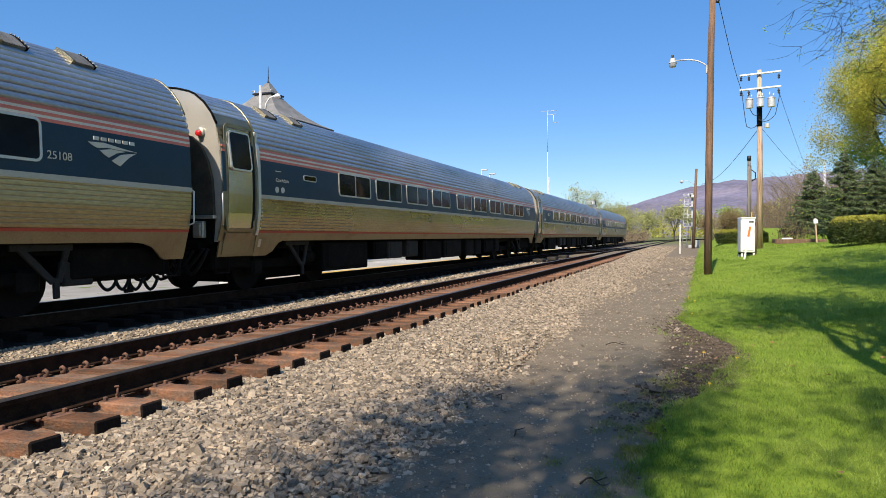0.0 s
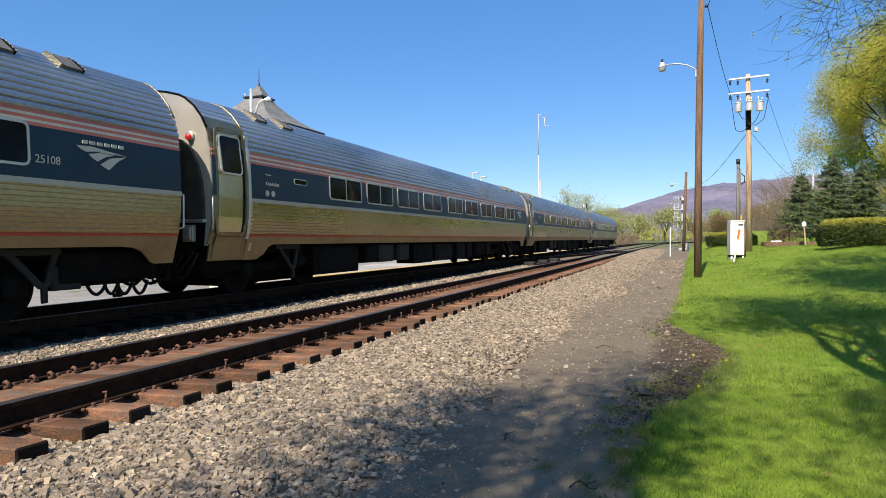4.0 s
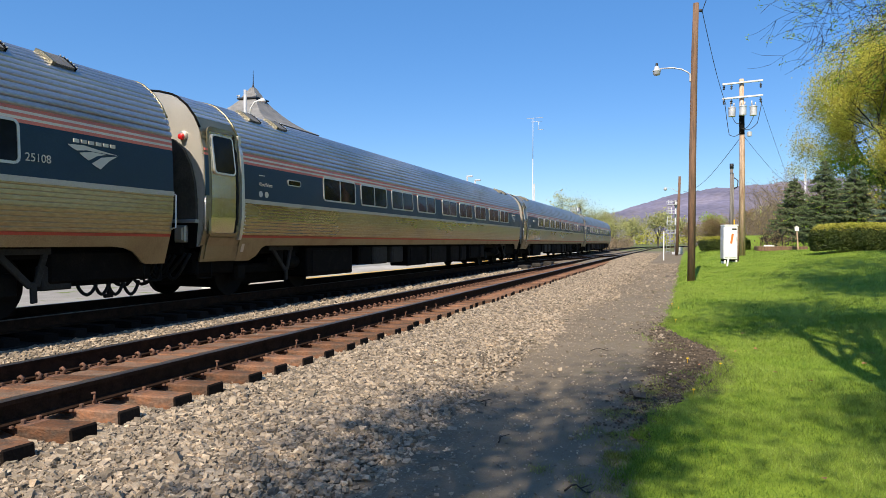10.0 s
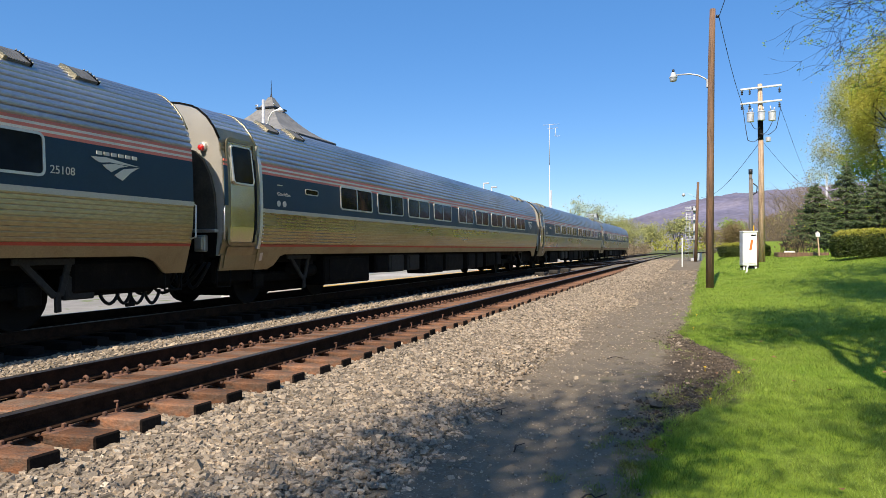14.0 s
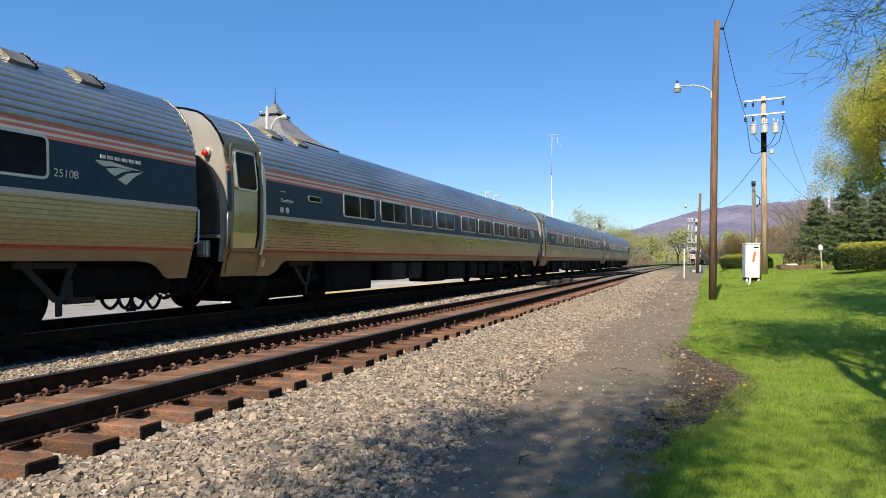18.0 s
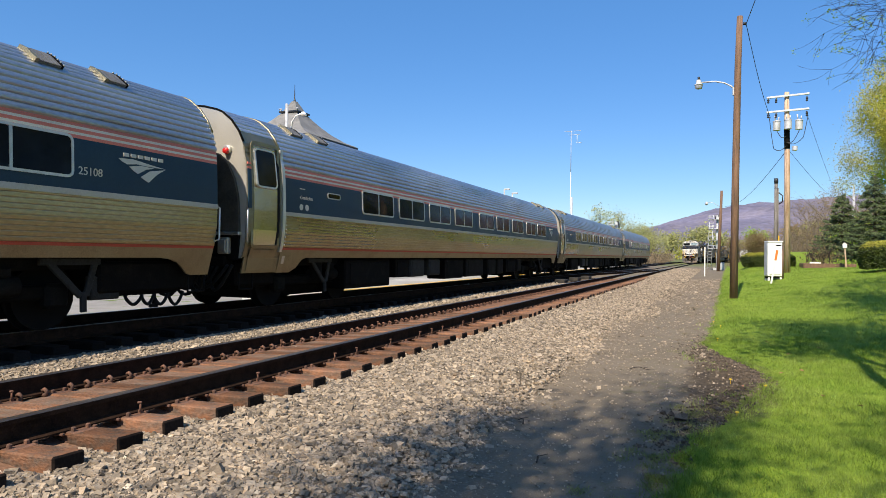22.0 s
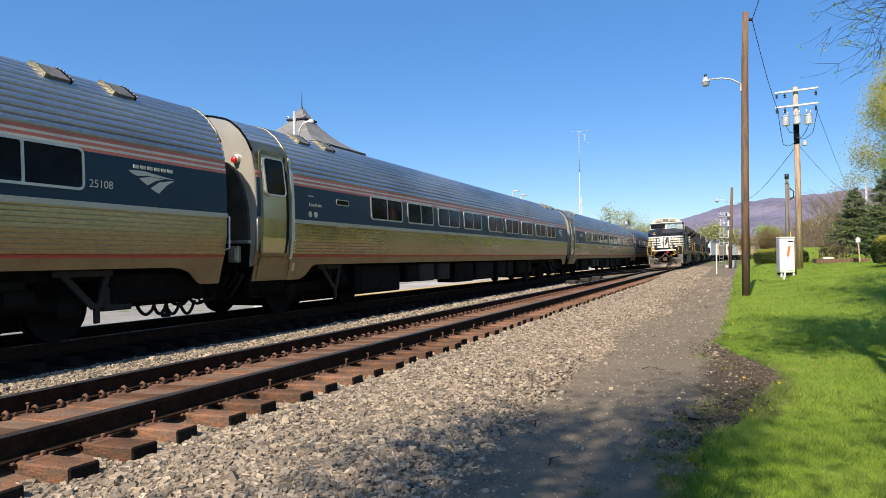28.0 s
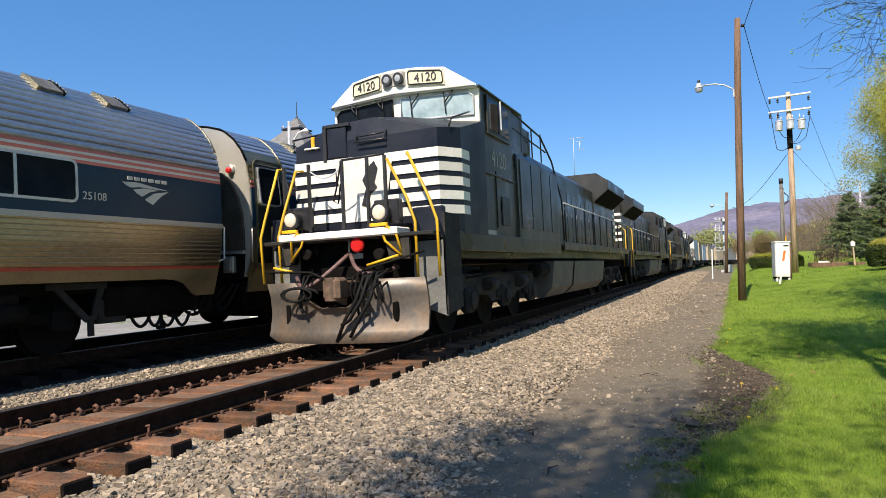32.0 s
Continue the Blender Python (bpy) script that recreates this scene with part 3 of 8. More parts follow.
def wheelset(parent, y, r=0.46, name="wheelset", frm=0.0):
    bm = B()
    for s in (-1, 1):
        lathe(bm, [(s * 0.80, r * 0.35), (s * 0.80, r * 0.82), (s * 0.82, r * 0.9), (s * 0.825, r), (s * 0.72, r + 0.006), (s * 0.70, r + 0.03), (s * 0.68, r + 0.03), (s * 0.68, r * 0.3)], (0, y, r), 28)
    rod(bm, (-0.75, y, r), (0.75, y, r), 0.08)
    return part(name, bm, "wheel", parent)


def car_truck(parent, yc, off=0.0):
    """A two-axle truck with its triangular side brace."""
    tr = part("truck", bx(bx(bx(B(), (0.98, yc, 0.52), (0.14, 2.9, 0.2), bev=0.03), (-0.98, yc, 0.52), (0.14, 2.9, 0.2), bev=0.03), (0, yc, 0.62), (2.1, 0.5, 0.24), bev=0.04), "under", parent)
    # Black block added to close the view through the truck, in place of shade.
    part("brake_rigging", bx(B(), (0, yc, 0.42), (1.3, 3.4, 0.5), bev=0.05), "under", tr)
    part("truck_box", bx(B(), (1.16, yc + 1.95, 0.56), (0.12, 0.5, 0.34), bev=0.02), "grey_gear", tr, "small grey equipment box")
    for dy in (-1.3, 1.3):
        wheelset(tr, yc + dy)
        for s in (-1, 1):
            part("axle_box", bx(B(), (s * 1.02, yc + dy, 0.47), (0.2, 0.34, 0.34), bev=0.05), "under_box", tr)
    for s in (-1, 1):
        bm = B()
        for a, b in (((s * 1.25, yc + off + 0.98, 0.98), (s * 1.25, yc + off + 1.52, 0.46)), ((s * 1.25, yc + off + 1.76, 0.98), (s * 1.25, yc + off + 1.60, 0.46)), ((s * 1.25, yc + off + 0.9, 0.93), (s * 1.25, yc + off + 1.82, 0.93)), ((s * 1.25, yc + off + 1.56, 0.52), (s * 1.25, yc + off + 1.57, 0.24))):
            d = Vector(b) - Vector(a)
            bx(bm, (Vector(a) + Vector(b)) / 2, (0.05, 0.09, d.length), rot=(math.degrees(math.atan2(-d.y, d.z)), 0, 0), bev=0.01)
        part("brace", bm, "grey_gear", tr, "dark grey triangular steel brace")
        bm = B()
        lathe(bm, [(-0.2, 0.1), (-0.2, 0.16), (0.2, 0.16), (0.2, 0.1)], (s * 1.05, yc, 0.75), 14, "z")
        part("spring", bm, "under_box", tr)
        part("brake_cylinder", bx(rod(B(), (s * 1.1, yc + 0.3, 0.62), (s * 1.1, yc + 0.7, 0.62), 0.14), (s * 1.1, yc + 0.4, 0.8), (0.2, 0.4, 0.12), bev=0.02), "under_box", tr)
    return tr


def passenger_car():
    car = thing("passenger_car", "fluted stainless steel passenger coach with a dark blue window band", "railway car", "coaches of the standing train")
    Y0, Y1 = 0.40, CAR_L - 0.1
    # shell behind the skin, so that the car is closed
    prof = [(a - 0.05, z) for a, z in SIDE] + [(a - 0.05, z - 0.04) for a, z in ROOF[1:-1]]
    prof = prof + [(-a, z) for a, z in prof[::-1]]
    part("car_body", ext(B(), prof, Y0 + 0.02, Y1 - 0.02), "under_box", car)
    # roof flutes: the ends bend down slightly lower over the vestibule
    bm = B()
    half = fluted(ROOF, 0.105, 0.028, (0.0, 0.72, 0.94, 1.0, 0.94, 0.72))
    for s in (1, -1):
        strip(bm, half, Y0 + 1.05, Y1, s)
        strip(bm, [(a - 0.012, z - 0.012) for a, z in fluted(ROOF[3:], 0.105, 0.024, (0.0, 0.72, 0.94, 1.0, 0.94, 0.72))], Y0, Y0 + 1.05, s)
        part("roof_edge", strip(B(), ROOF[1:4], Y0, Y0 + 1.05, s), "steel_plain", car, "plain steel roof edge over the side door")
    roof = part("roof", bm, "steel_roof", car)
    for y in (Y1 - 0.02,):
        for s in (1, -1):
            bm = B()
            for a, z in along(ROOF[1:6], 0.085):
                bx(bm, (s * (a + 0.012), y - 0.01, z + 0.012), (0.03, 0.03, 0.03), bev=0.006)
            tagged(part("rivet_arc", bm, "frame", roof), kind="stuff")
    for y in (2.38, 3.36, 22.84, 23.89):
        for s in (1, -1):
            def shell(out, inn, y0, y1):
                line = [(a_ + out, z_ + out) for a_, z_ in ROOF[4:7]]
                return ext(B(), [(a_ * s, z_) for a_, z_ in line + [(a_ - inn, z_ - inn) for a_, z_ in line[::-1]]], y0, y1)
            vt = part("roof_vent", shell(0.045, 0.05, y - 0.16, y + 0.16), "vent", roof, "grey slotted roof vent")
            for k in range(9):
                yy = y - 0.136 + 0.034 * k
                part("vent_slat", shell(0.052, 0.02, yy - 0.008, yy + 0.008), "vent", vt)
            part("roof_vent_rim", shell(0.06, 0.07, y - 0.205, y - 0.16), "steel_plain", vt, "pale riveted rim")
            part("roof_vent_rim", shell(0.055, 0.07, y + 0.16, y + 0.195), "under", vt)
            bm = B()
            for a_, z_ in along(ROOF[4:7], 0.075):
                bx(bm, (s * (a_ + 0.062), y + 0.18, z_ + 0.062), (0.022, 0.022, 0.022), bev=0.005)
            tagged(part("rivet_arc", bm, "frame", vt), kind="stuff")
    # trims that close the flutes over the vestibule
    for y, mm, k in ((Y0 + 0.005, "under", 0.0), (Y0 + 1.05, "steel_plain", 0.006), (Y1 - 0.012, "steel_plain", 0.016)):
        line = [(a + k, z + k) for a, z in ROOF[2:]]
        line = line + [(-a, z) for a, z in line[-2::-1]]
        part("roof_trim", tube(B(), [(a, y, z) for a, z in line], 0.02, 6), mm, roof)
    # sides
    for s in (1, -1):
        ys = Y0 + 1.07
        part("fluted_panel", strip(B(), fluted(band(1.185, 1.80), 0.066, 0.007, (0.0, 0.85, 0.9, 0.95, 1.0, 1.0, 1.0, 1.0)), ys, Y1, s), "steel", car, "fluted steel with dirt film and reflected ground in its colour")
        part("lower_stripe", slab(B(), band(1.143, 1.185, 0.006), ys, Y1, 0.02, s), "red_low", car)
        # skirt: deep at both ends, cut out over the trucks
        bm = B()
        out = [(ys, 1.143), (ys, 0.70), (ys + 0.42, 0.70), (ys + 0.62, 0.78), (ys + 0.78, 0.95), (ys + 0.92, 0.99), (Y1 - 1.12, 0.99), (Y1 - 0.90, 0.97), (Y1 - 0.72, 0.91), (Y1 - 0.60, 0.82), (Y1 - 0.50, 0.74), (Y1 - 0.40, 0.71), (Y1, 0.71), (Y1, 1.143)]
        p = [bm.verts.new((s * (table(((0.7, 1.40), (0.98, 1.465), (1.2, 1.535)), z)), y, z)) for y, z in out]
        q = [bm.verts.new((s * (table(((0.7, 1.40), (0.98, 1.465), (1.2, 1.535)), z) - 0.03), y, z)) for y, z in out]
        bm.faces.new(p), bm.faces.new(q[::-1])
        for i in range(len(p)):
            bm.faces.new((p[i], q[i], q[(i + 1) % len(p)], p[(i + 1) % len(p)]))
        bmesh.ops.recalc_face_normals(bm, faces=bm.faces[:])
        part("skirt", bm, "steel_plain", car)
        part("belt_rail", slab(B(), band(1.80, 1.875, 0.022), ys, Y1, 0.04, s), "end_panel", car, "pale ribbed belt moulding")
        part("blue_band", slab(B(), band(1.875, 2.54, 0.004), ys, Y1, 0.02, s), "blue", car, "dark blue painted window band")
        for k, (za, zb, mm) in enumerate(((2.54, 2.585, "red"), (2.585, 2.62, "cream"), (2.62, 2.665, "red"), (2.665, 2.70, "cream"), (2.70, 2.745, "red"))):
            part("upper_stripe", slab(B(), band(za, zb, 0.006), ys, Y1, 0.02, s), mm, car)
        # windows in pairs of panes
        for i, yc in enumerate(WINDOWS):
            w = part("window", ringed(B(), yc - 0.83, yc + 0.83, 2.015, 2.58, 0.09, 0.035, 0.022, s), "frame", car)
            for a, b in ((yc - 0.80, yc - 0.02), (yc + 0.02, yc + 0.80)):
                part("pane", pane(B(), rounded(a, b, 2.045, 2.55, 0.05), 0.012, s), "glass", w)
            part("mullion", slab(B(), band(2.04, 2.555, 0.02), yc - 0.02, yc + 0.02, 0.02, s), "frame", w)
        w = part("window", ringed(B(), 3.0, 3.52, 2.25, 2.38, 0.05, 0.02, 0.02, s), "frame", car, "small ventilator window")
        part("pane", pane(B(), rounded(3.02, 3.50, 2.27, 2.36, 0.04), 0.014, s), "glass", w)
        # vestibule: bare steel with the side door
        ve = part("vestibule_side", slab(B(), band(1.0, 2.98, -0.01), Y0, ys, 0.04, s), "steel_plain", car)
        part("vestibule_foot", slab(B(), [(1.40, 0.71), (1.46, 0.98), (1.475, 1.0)], Y0 + 0.05, ys, 0.03, s), "steel_plain", ve)
        part("vestibule_stripe", slab(B(), band(1.875, 2.62, 0.004), Y0, Y0 + 0.09, 0.02, s), "blue", ve)
        part("vestibule_stripe", slab(B(), band(2.58, 2.62, 0.009), Y0, Y0 + 0.09, 0.02, s), "red", ve)
        part("vestibule_stripe", slab(B(), band(2.66, 2.70, 0.009), Y0, Y0 + 0.09, 0.02, s), "red", ve)
        d = part("door", slab(B(), band(1.22, 3.02, 0.0), Y0 + 0.16, Y0 + 0.86, 0.03, s), "door_steel", car, "brushed steel side door with a tall window")
        part("door_frame", ringed(B(), Y0 + 0.10, Y0 + 0.94, 1.16, 3.10, 0.10, 0.06, 0.03, s), "steel_plain", d)
        part("door_frame", slab(B(), band(1.1, 3.05, 0.035), Y0 + 0.98, Y0 + 1.065, 0.05, s), "frame", d)
        part("door_seal", slab(B(), band(1.2, 3.05, 0.012), Y0 + 0.86, Y0 + 0.91, 0.03, s), "rubber", d)
        part("door_window", pane(B(), rounded(Y0 + 0.23, Y0 + 0.78, 2.30, 2.95, 0.07), 0.040, s, 0.03), "glass", d)
        part("door_window_frame", ringed(B(), Y0 + 0.20, Y0 + 0.81, 2.27, 2.98, 0.09, 0.03, 0.045, s, 0.05), "frame", d)
        part("step_panel", slab(B(), [(1.43, 0.76), (1.475, 0.98), (1.53, 1.14)], Y0 + 0.14, Y0 + 0.9, 0.02, s), "steel_plain", car)
        part("hatch", bx(B(), (s * 1.462, ys + 0.13, 0.95), (0.02, 0.09, 0.16), rot=(0, s * 14, 0), bev=0.006), "frame", car)
        part("step_hanger", tube(B(), [(s * 1.36, Y0 + 0.05, 0.72), (s * 1.36, Y0 + 0.05, 0.42), (s * 1.36, Y0 + 0.42, 0.42), (s * 1.36, Y0 + 0.42, 0.72)], 0.018, 6), "under_box", car)
        part("step_hanger", tube(B(), [(s * 1.36, Y1 - 0.4, 0.74), (s * 1.36, Y1 - 0.4, 0.44), (s * 1.36, Y1 - 0.03, 0.44), (s * 1.36, Y1 - 0.03, 0.74)], 0.018, 6), "under_box", car)
        for y in (Y0 + 0.03, Y1 - 0.03):
            o = -0.05 if y < 5 else 0.05
            part("grab_handle", tube(B(), [(s * 1.56, y, 1.86), (s * 1.60, y + o * 1.4, 1.82), (s * 1.60, y + o * 1.4, 1.3), (s * 1.55, y, 1.26)], 0.016, 8), "frame", car)
        bm = B()
        for z in np.arange(1.24, 1.80, 0.075):
            bx(bm, (s * (side_x(z) + 0.015), ys + 0.05, z), (0.02, 0.025, 0.025), bev=0.005)
        tagged(part("rivet_row", bm, "frame", car), kind="stuff")
    # plain emblem: three sweeping bars under a row of short bars
    sx = 1
    for outline in (((350, 490), (410, 486), (480, 498), (550, 508), (470, 508), (425, 505), (385, 512), (365, 503)),
                    ((393, 520), (440, 509), (500, 512), (462, 524), (428, 548), (408, 535)),
                    ((440, 560), (480, 528), (548, 512), (512, 538), (490, 562), (475, 580), (458, 572))):
        part("emblem_bar", pane(B(), [(23.61 + (a - 350) / 200 * 0.85, 2.385 - (b - 486) / 94 * 0.30) for a, b in outline], 0.016, sx, 0.01), "silver_mark", car)
    for i in range(6):
        y = 23.70 + i * 0.125
        part("emblem_mark", pane(B(), [(y, 2.41), (y + 0.09, 2.41), (y + 0.09, 2.46), (y, 2.46)], 0.016, sx, 0.01), "silver_mark", car)
    turn = Matrix(((0, 0, 1, 0), (1, 0, 0, 0), (0, 1, 0, 0), (0, 0, 0, 1)))
    part("lettering_bar", pane(B(), [(1.98, 2.36), (2.16, 2.36), (2.16, 2.375), (1.98, 2.375)], 0.014, sx, 0.008), "silver_mark", car)
    for y in (2.02, 2.22):
        part("round_symbol", lathe(B(), [(0.0, 0.06), (0.012, 0.06)], (side_x(2.0) + 0.002, y, 2.0), 14), "silver_mark", car)
    # end wall, vestibule diaphragm and buffers
    for y, o in ((Y0, -1), (Y1, 1)):
        en = part("end_wall", ext(B(), [(a * 0.985, z) for a, z in SIDE] + [(a * 0.985, z - 0.01) for a, z in ROOF[1:]] + [(-a * 0.985, z - 0.01) for a, z in ROOF[-2::-1]] + [(-a * 0.985, z) for a, z in SIDE[-2::-1]], y, y - o * 0.03), "end_panel", car, "bare silver end wall of the coach")
        part("end_lamp", lathe(B(), [(0.0, 0.085), (o * 0.05, 0.08), (o * 0.06, 0.05)], (1.12, y, 2.93), 16, "y"), "frame", en)
        part("end_lamp_lens", lathe(B(), [(o * 0.05, 0.06), (o * 0.10, 0.05), (o * 0.115, 0.02)], (1.12, y, 2.90), 16, "y"), "red_lens", en)
        bm = B()
        outl = [(-0.62, 0.95), (-0.62, 2.95), (-0.45, 3.2), (0.45, 3.2), (0.62, 2.95), (0.62, 0.95)]
        ext(bm, outl, y, y + o * 0.36)
        part("diaphragm", bm, "rubber", en)
        part("end_curtain", ext(B(), [(0.62, 1.45), (0.62, 2.95), (0.95, 2.86), (1.15, 2.68), (1.30, 2.40), (1.38, 2.1), (1.41, 1.8), (1.42, 1.45)], y, y + o * 0.06), "curtain", en)
        part("end_plate", ext(B(), [(-1.38, 0.95), (1.38, 0.95), (1.42, 1.40), (-1.42, 1.40)], y, y + o * 0.04), "under", en)
        part("end_sill", bx(B(), (0, y + o * 0.05, 1.42), (2.9, 0.1, 0.06), bev=0.01), "frame", en)
        part("junction_box", bx(bx(B(), (1.12, y + o * 0.06, 1.2), (0.24, 0.12, 0.3), bev=0.02), (1.12, y + o * 0.13, 1.2), (0.16, 0.04, 0.22), bev=0.01), "end_panel", en, "pale junction box with round sockets")
        part("coupler", bx(bx(B(), (0, y + o * 0.1, 0.85), (0.3, 0.34, 0.26), bev=0.04), (0, y - o * 0.4, 0.85), (0.2, 0.9, 0.18), bev=0.02), "under", car)
        bm = B()
        for x0, x1, dp in ((0.35, 1.2, 0.42), (-0.2, 0.9, 0.55), (0.75, 1.3, 0.45), (0.5, 1.0, 0.36)):
            pts = [(x0 + (x1 - x0) * t, y + o * (0.06 + 0.12 * math.sin(3.14 * t)), 0.86 - dp * math.sin(3.14159 * t)) for t in [i / 10 for i in range(11)]]
            tube(bm, pts, 0.03, 6)
        part("hose", bm, "rubber", car)
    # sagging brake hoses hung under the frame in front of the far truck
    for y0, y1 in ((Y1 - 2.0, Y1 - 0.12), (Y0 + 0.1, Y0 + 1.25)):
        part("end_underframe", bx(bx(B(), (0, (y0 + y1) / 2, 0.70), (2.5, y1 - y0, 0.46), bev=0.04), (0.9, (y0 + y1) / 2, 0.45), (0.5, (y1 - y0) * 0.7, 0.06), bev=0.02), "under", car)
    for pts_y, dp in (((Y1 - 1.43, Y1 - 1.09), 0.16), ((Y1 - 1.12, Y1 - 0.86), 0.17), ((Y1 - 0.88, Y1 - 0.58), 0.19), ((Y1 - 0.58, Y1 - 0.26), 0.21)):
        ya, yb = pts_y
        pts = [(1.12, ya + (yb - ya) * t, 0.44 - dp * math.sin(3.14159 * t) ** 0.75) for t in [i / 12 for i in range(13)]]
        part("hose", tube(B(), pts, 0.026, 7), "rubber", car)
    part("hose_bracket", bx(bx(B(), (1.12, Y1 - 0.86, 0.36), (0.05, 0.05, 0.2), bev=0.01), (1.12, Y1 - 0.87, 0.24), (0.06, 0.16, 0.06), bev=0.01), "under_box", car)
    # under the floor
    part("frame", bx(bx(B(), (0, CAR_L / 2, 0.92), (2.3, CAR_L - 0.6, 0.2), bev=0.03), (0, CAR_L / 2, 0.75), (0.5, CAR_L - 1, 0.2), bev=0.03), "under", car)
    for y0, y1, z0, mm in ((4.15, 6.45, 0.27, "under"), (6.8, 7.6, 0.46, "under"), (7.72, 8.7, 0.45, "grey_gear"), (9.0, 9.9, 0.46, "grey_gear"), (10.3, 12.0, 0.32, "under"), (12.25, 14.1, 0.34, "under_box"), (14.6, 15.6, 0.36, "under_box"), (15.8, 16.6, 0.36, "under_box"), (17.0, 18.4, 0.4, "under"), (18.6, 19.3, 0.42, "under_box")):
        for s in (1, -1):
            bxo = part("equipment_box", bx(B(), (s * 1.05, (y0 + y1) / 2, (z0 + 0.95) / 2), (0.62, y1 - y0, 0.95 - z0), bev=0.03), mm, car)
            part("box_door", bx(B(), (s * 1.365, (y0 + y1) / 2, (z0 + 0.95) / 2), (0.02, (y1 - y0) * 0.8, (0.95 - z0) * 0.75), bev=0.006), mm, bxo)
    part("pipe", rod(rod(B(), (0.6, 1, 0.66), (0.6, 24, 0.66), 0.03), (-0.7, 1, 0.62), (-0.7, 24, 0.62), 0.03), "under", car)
    car_truck(car, 3.35, -1.45)
    car_truck(car, CAR_L - 3.9)
    return car


turn_side = Matrix(((0, 0, 1, 0), (1, 0, 0, 0), (0, 1, 0, 0), (0, 0, 0, 1)))
CAR_Y = 9.25
car_a = passenger_car()
car_a.matrix_basis = pose(XP, CAR_Y, 0.034)
for k in (-1, 1, 2):
    copy_thing(car_a, pose(XP + shift(CAR_Y + 26.0 * k), CAR_Y + 26.0 * k, 0.034, 0, 0, -math.degrees(heading(CAR_Y + 26.0 * k + 13))))
writing("class_lettering", "Coachclass", 0.10, "silver_mark", car_a, Matrix.Translation((side_x(2.18) + 0.014, 2.2, 2.16)) @ turn_side)
for c in [o for o in scene.objects if o.get("category") == "railway car" and o.matrix_basis.translation.y < 0]:
    writing("number_lettering", "25108", 0.15, "silver_mark", c, Matrix.Translation((side_x(2.12) + 0.014, 23.16, 2.075)) @ turn_side)
    tagged(c, "fluted stainless steel coach with a pale swoosh emblem on blue")


# ---- ties, plates and anchors of the two tracks ----
def build_ties():
    track = thing("freight_track", "rusty timber sleepers with tie plates and spikes on stone ballast", "railway track", kind="structure")
    ptrack = thing("passenger_track", "timber sleepers painted dark for the standing train's shade", "railway track", kind="structure")
    tie_m, proto = [], None
    for v in range(4):
        bm = B()
        bx(bm, (0, 0, -0.09), (2.62, 0.215 + 0.015 * (v % 2), 0.18), bev=0.012)
        bmesh.ops.subdivide_edges(bm, edges=[e for e in bm.edges if e.calc_length() > 1], cuts=5)
        for q in bm.verts:
            q.co += Vector((0.012 * noise.noise((q.co.x * 3, v, q.co.y * 9)), 0.010 * noise.noise((q.co.x * 2, v + 5, q.co.z * 9)), 0.008 * noise.noise((q.co.x * 2 + 7, v, q.co.y * 5))))
        # End faces take near-black wood: their shade is put into the colour.
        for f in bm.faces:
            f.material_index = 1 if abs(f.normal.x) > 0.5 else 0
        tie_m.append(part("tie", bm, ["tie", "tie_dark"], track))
    # Sleepers below the train wear the dark wood all over, standing for shade.
    oily = []
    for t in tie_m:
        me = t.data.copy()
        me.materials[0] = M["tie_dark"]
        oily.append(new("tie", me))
    bm = bx(B(), (0, 0, 0), (0.34, 0.19, 0.018), bev=0.004)
    for x, y in ((-0.1, 0.06), (0.1, -0.06), (-0.1, -0.06), (0.1, 0.06)):
        bx(bm, (x, y, 0.02), (0.03, 0.03, 0.04), bev=0.006)
    plate = part("tie_plate", bm, "plate", track)
    bm = B()
    bx(bm, (0, 0, -0.012), (0.19, 0.028, 0.02), bev=0.005)
    tube(bm, [(0.07, 0, -0.012), (0.11, 0, 0.0), (0.115, 0, 0.03), (0.085, 0, 0.045), (0.06, 0, 0.03)], 0.018, 7)
    anchor = part("rail_anchor", bm, "plate", track)
    bm = rod(B(), (0, 0, -0.03), (0, 0, 0.045), 0.009, 6)
    bx(bm, (0.006, 0, 0.045), (0.036, 0.028, 0.016), bev=0.005)
    spike = part("spike", bm, "plate", track)
    r = random.Random(3)
    for centre, par, y0, n, spacing, zz in ((XN, track, -2.9, 225, 0.495, -0.183), (XP, ptrack, -14.0, 200, 0.52, -0.15)):
        for i in range(n):
            y = y0 + i * spacing + r.uniform(-0.03, 0.03)
            t = (tie_m if par is track else oily)[r.randrange(4)]
            tilt = -1.9 if par is track else 0
            mt = pose(centre + shift(y) + r.uniform(-0.05, 0.05), y, zz - (0.025 if par is track else 0), r.uniform(-0.8, 0.8), tilt if par is track else 0, r.uniform(-0.8, 0.8))
            if par is track and y > 108:
                continue
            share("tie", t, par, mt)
            if par is track and y < 42:
                for k, s in enumerate((1, -1)):
                    zr = 0.0 if s > 0 else -0.05
                    o = share("tie_plate", plate, par, pose(centre + s * 0.755, y, zr - 0.184, 0, 0, 0))
                    for e in (-1, 1):
                        if y < 30:
                            share("rail_anchor", anchor, par, pose(centre + s * 0.755, y + e * 0.135, zr - 0.172, 0, 0, 180 if s > 0 else 0))
                    if y < 14 and r.random() < 0.25:
                        share("spike", spike, par, pose(centre + s * 0.755 + 0.11, y + 0.05, zr - 0.13, r.uniform(-6, 6), 0, r.uniform(0, 360)))
    far = B()
    for i in range(140):
        y = 108.5 + i * 0.62 * 2
        bx(far, (XN + shift(y), y, -0.27), (2.6, 0.23, 0.17), rot=(0, 0, -math.degrees(heading(y))))
    ob = part("far_ties", far, "tie", track)
    tagged(ob, kind="stuff")
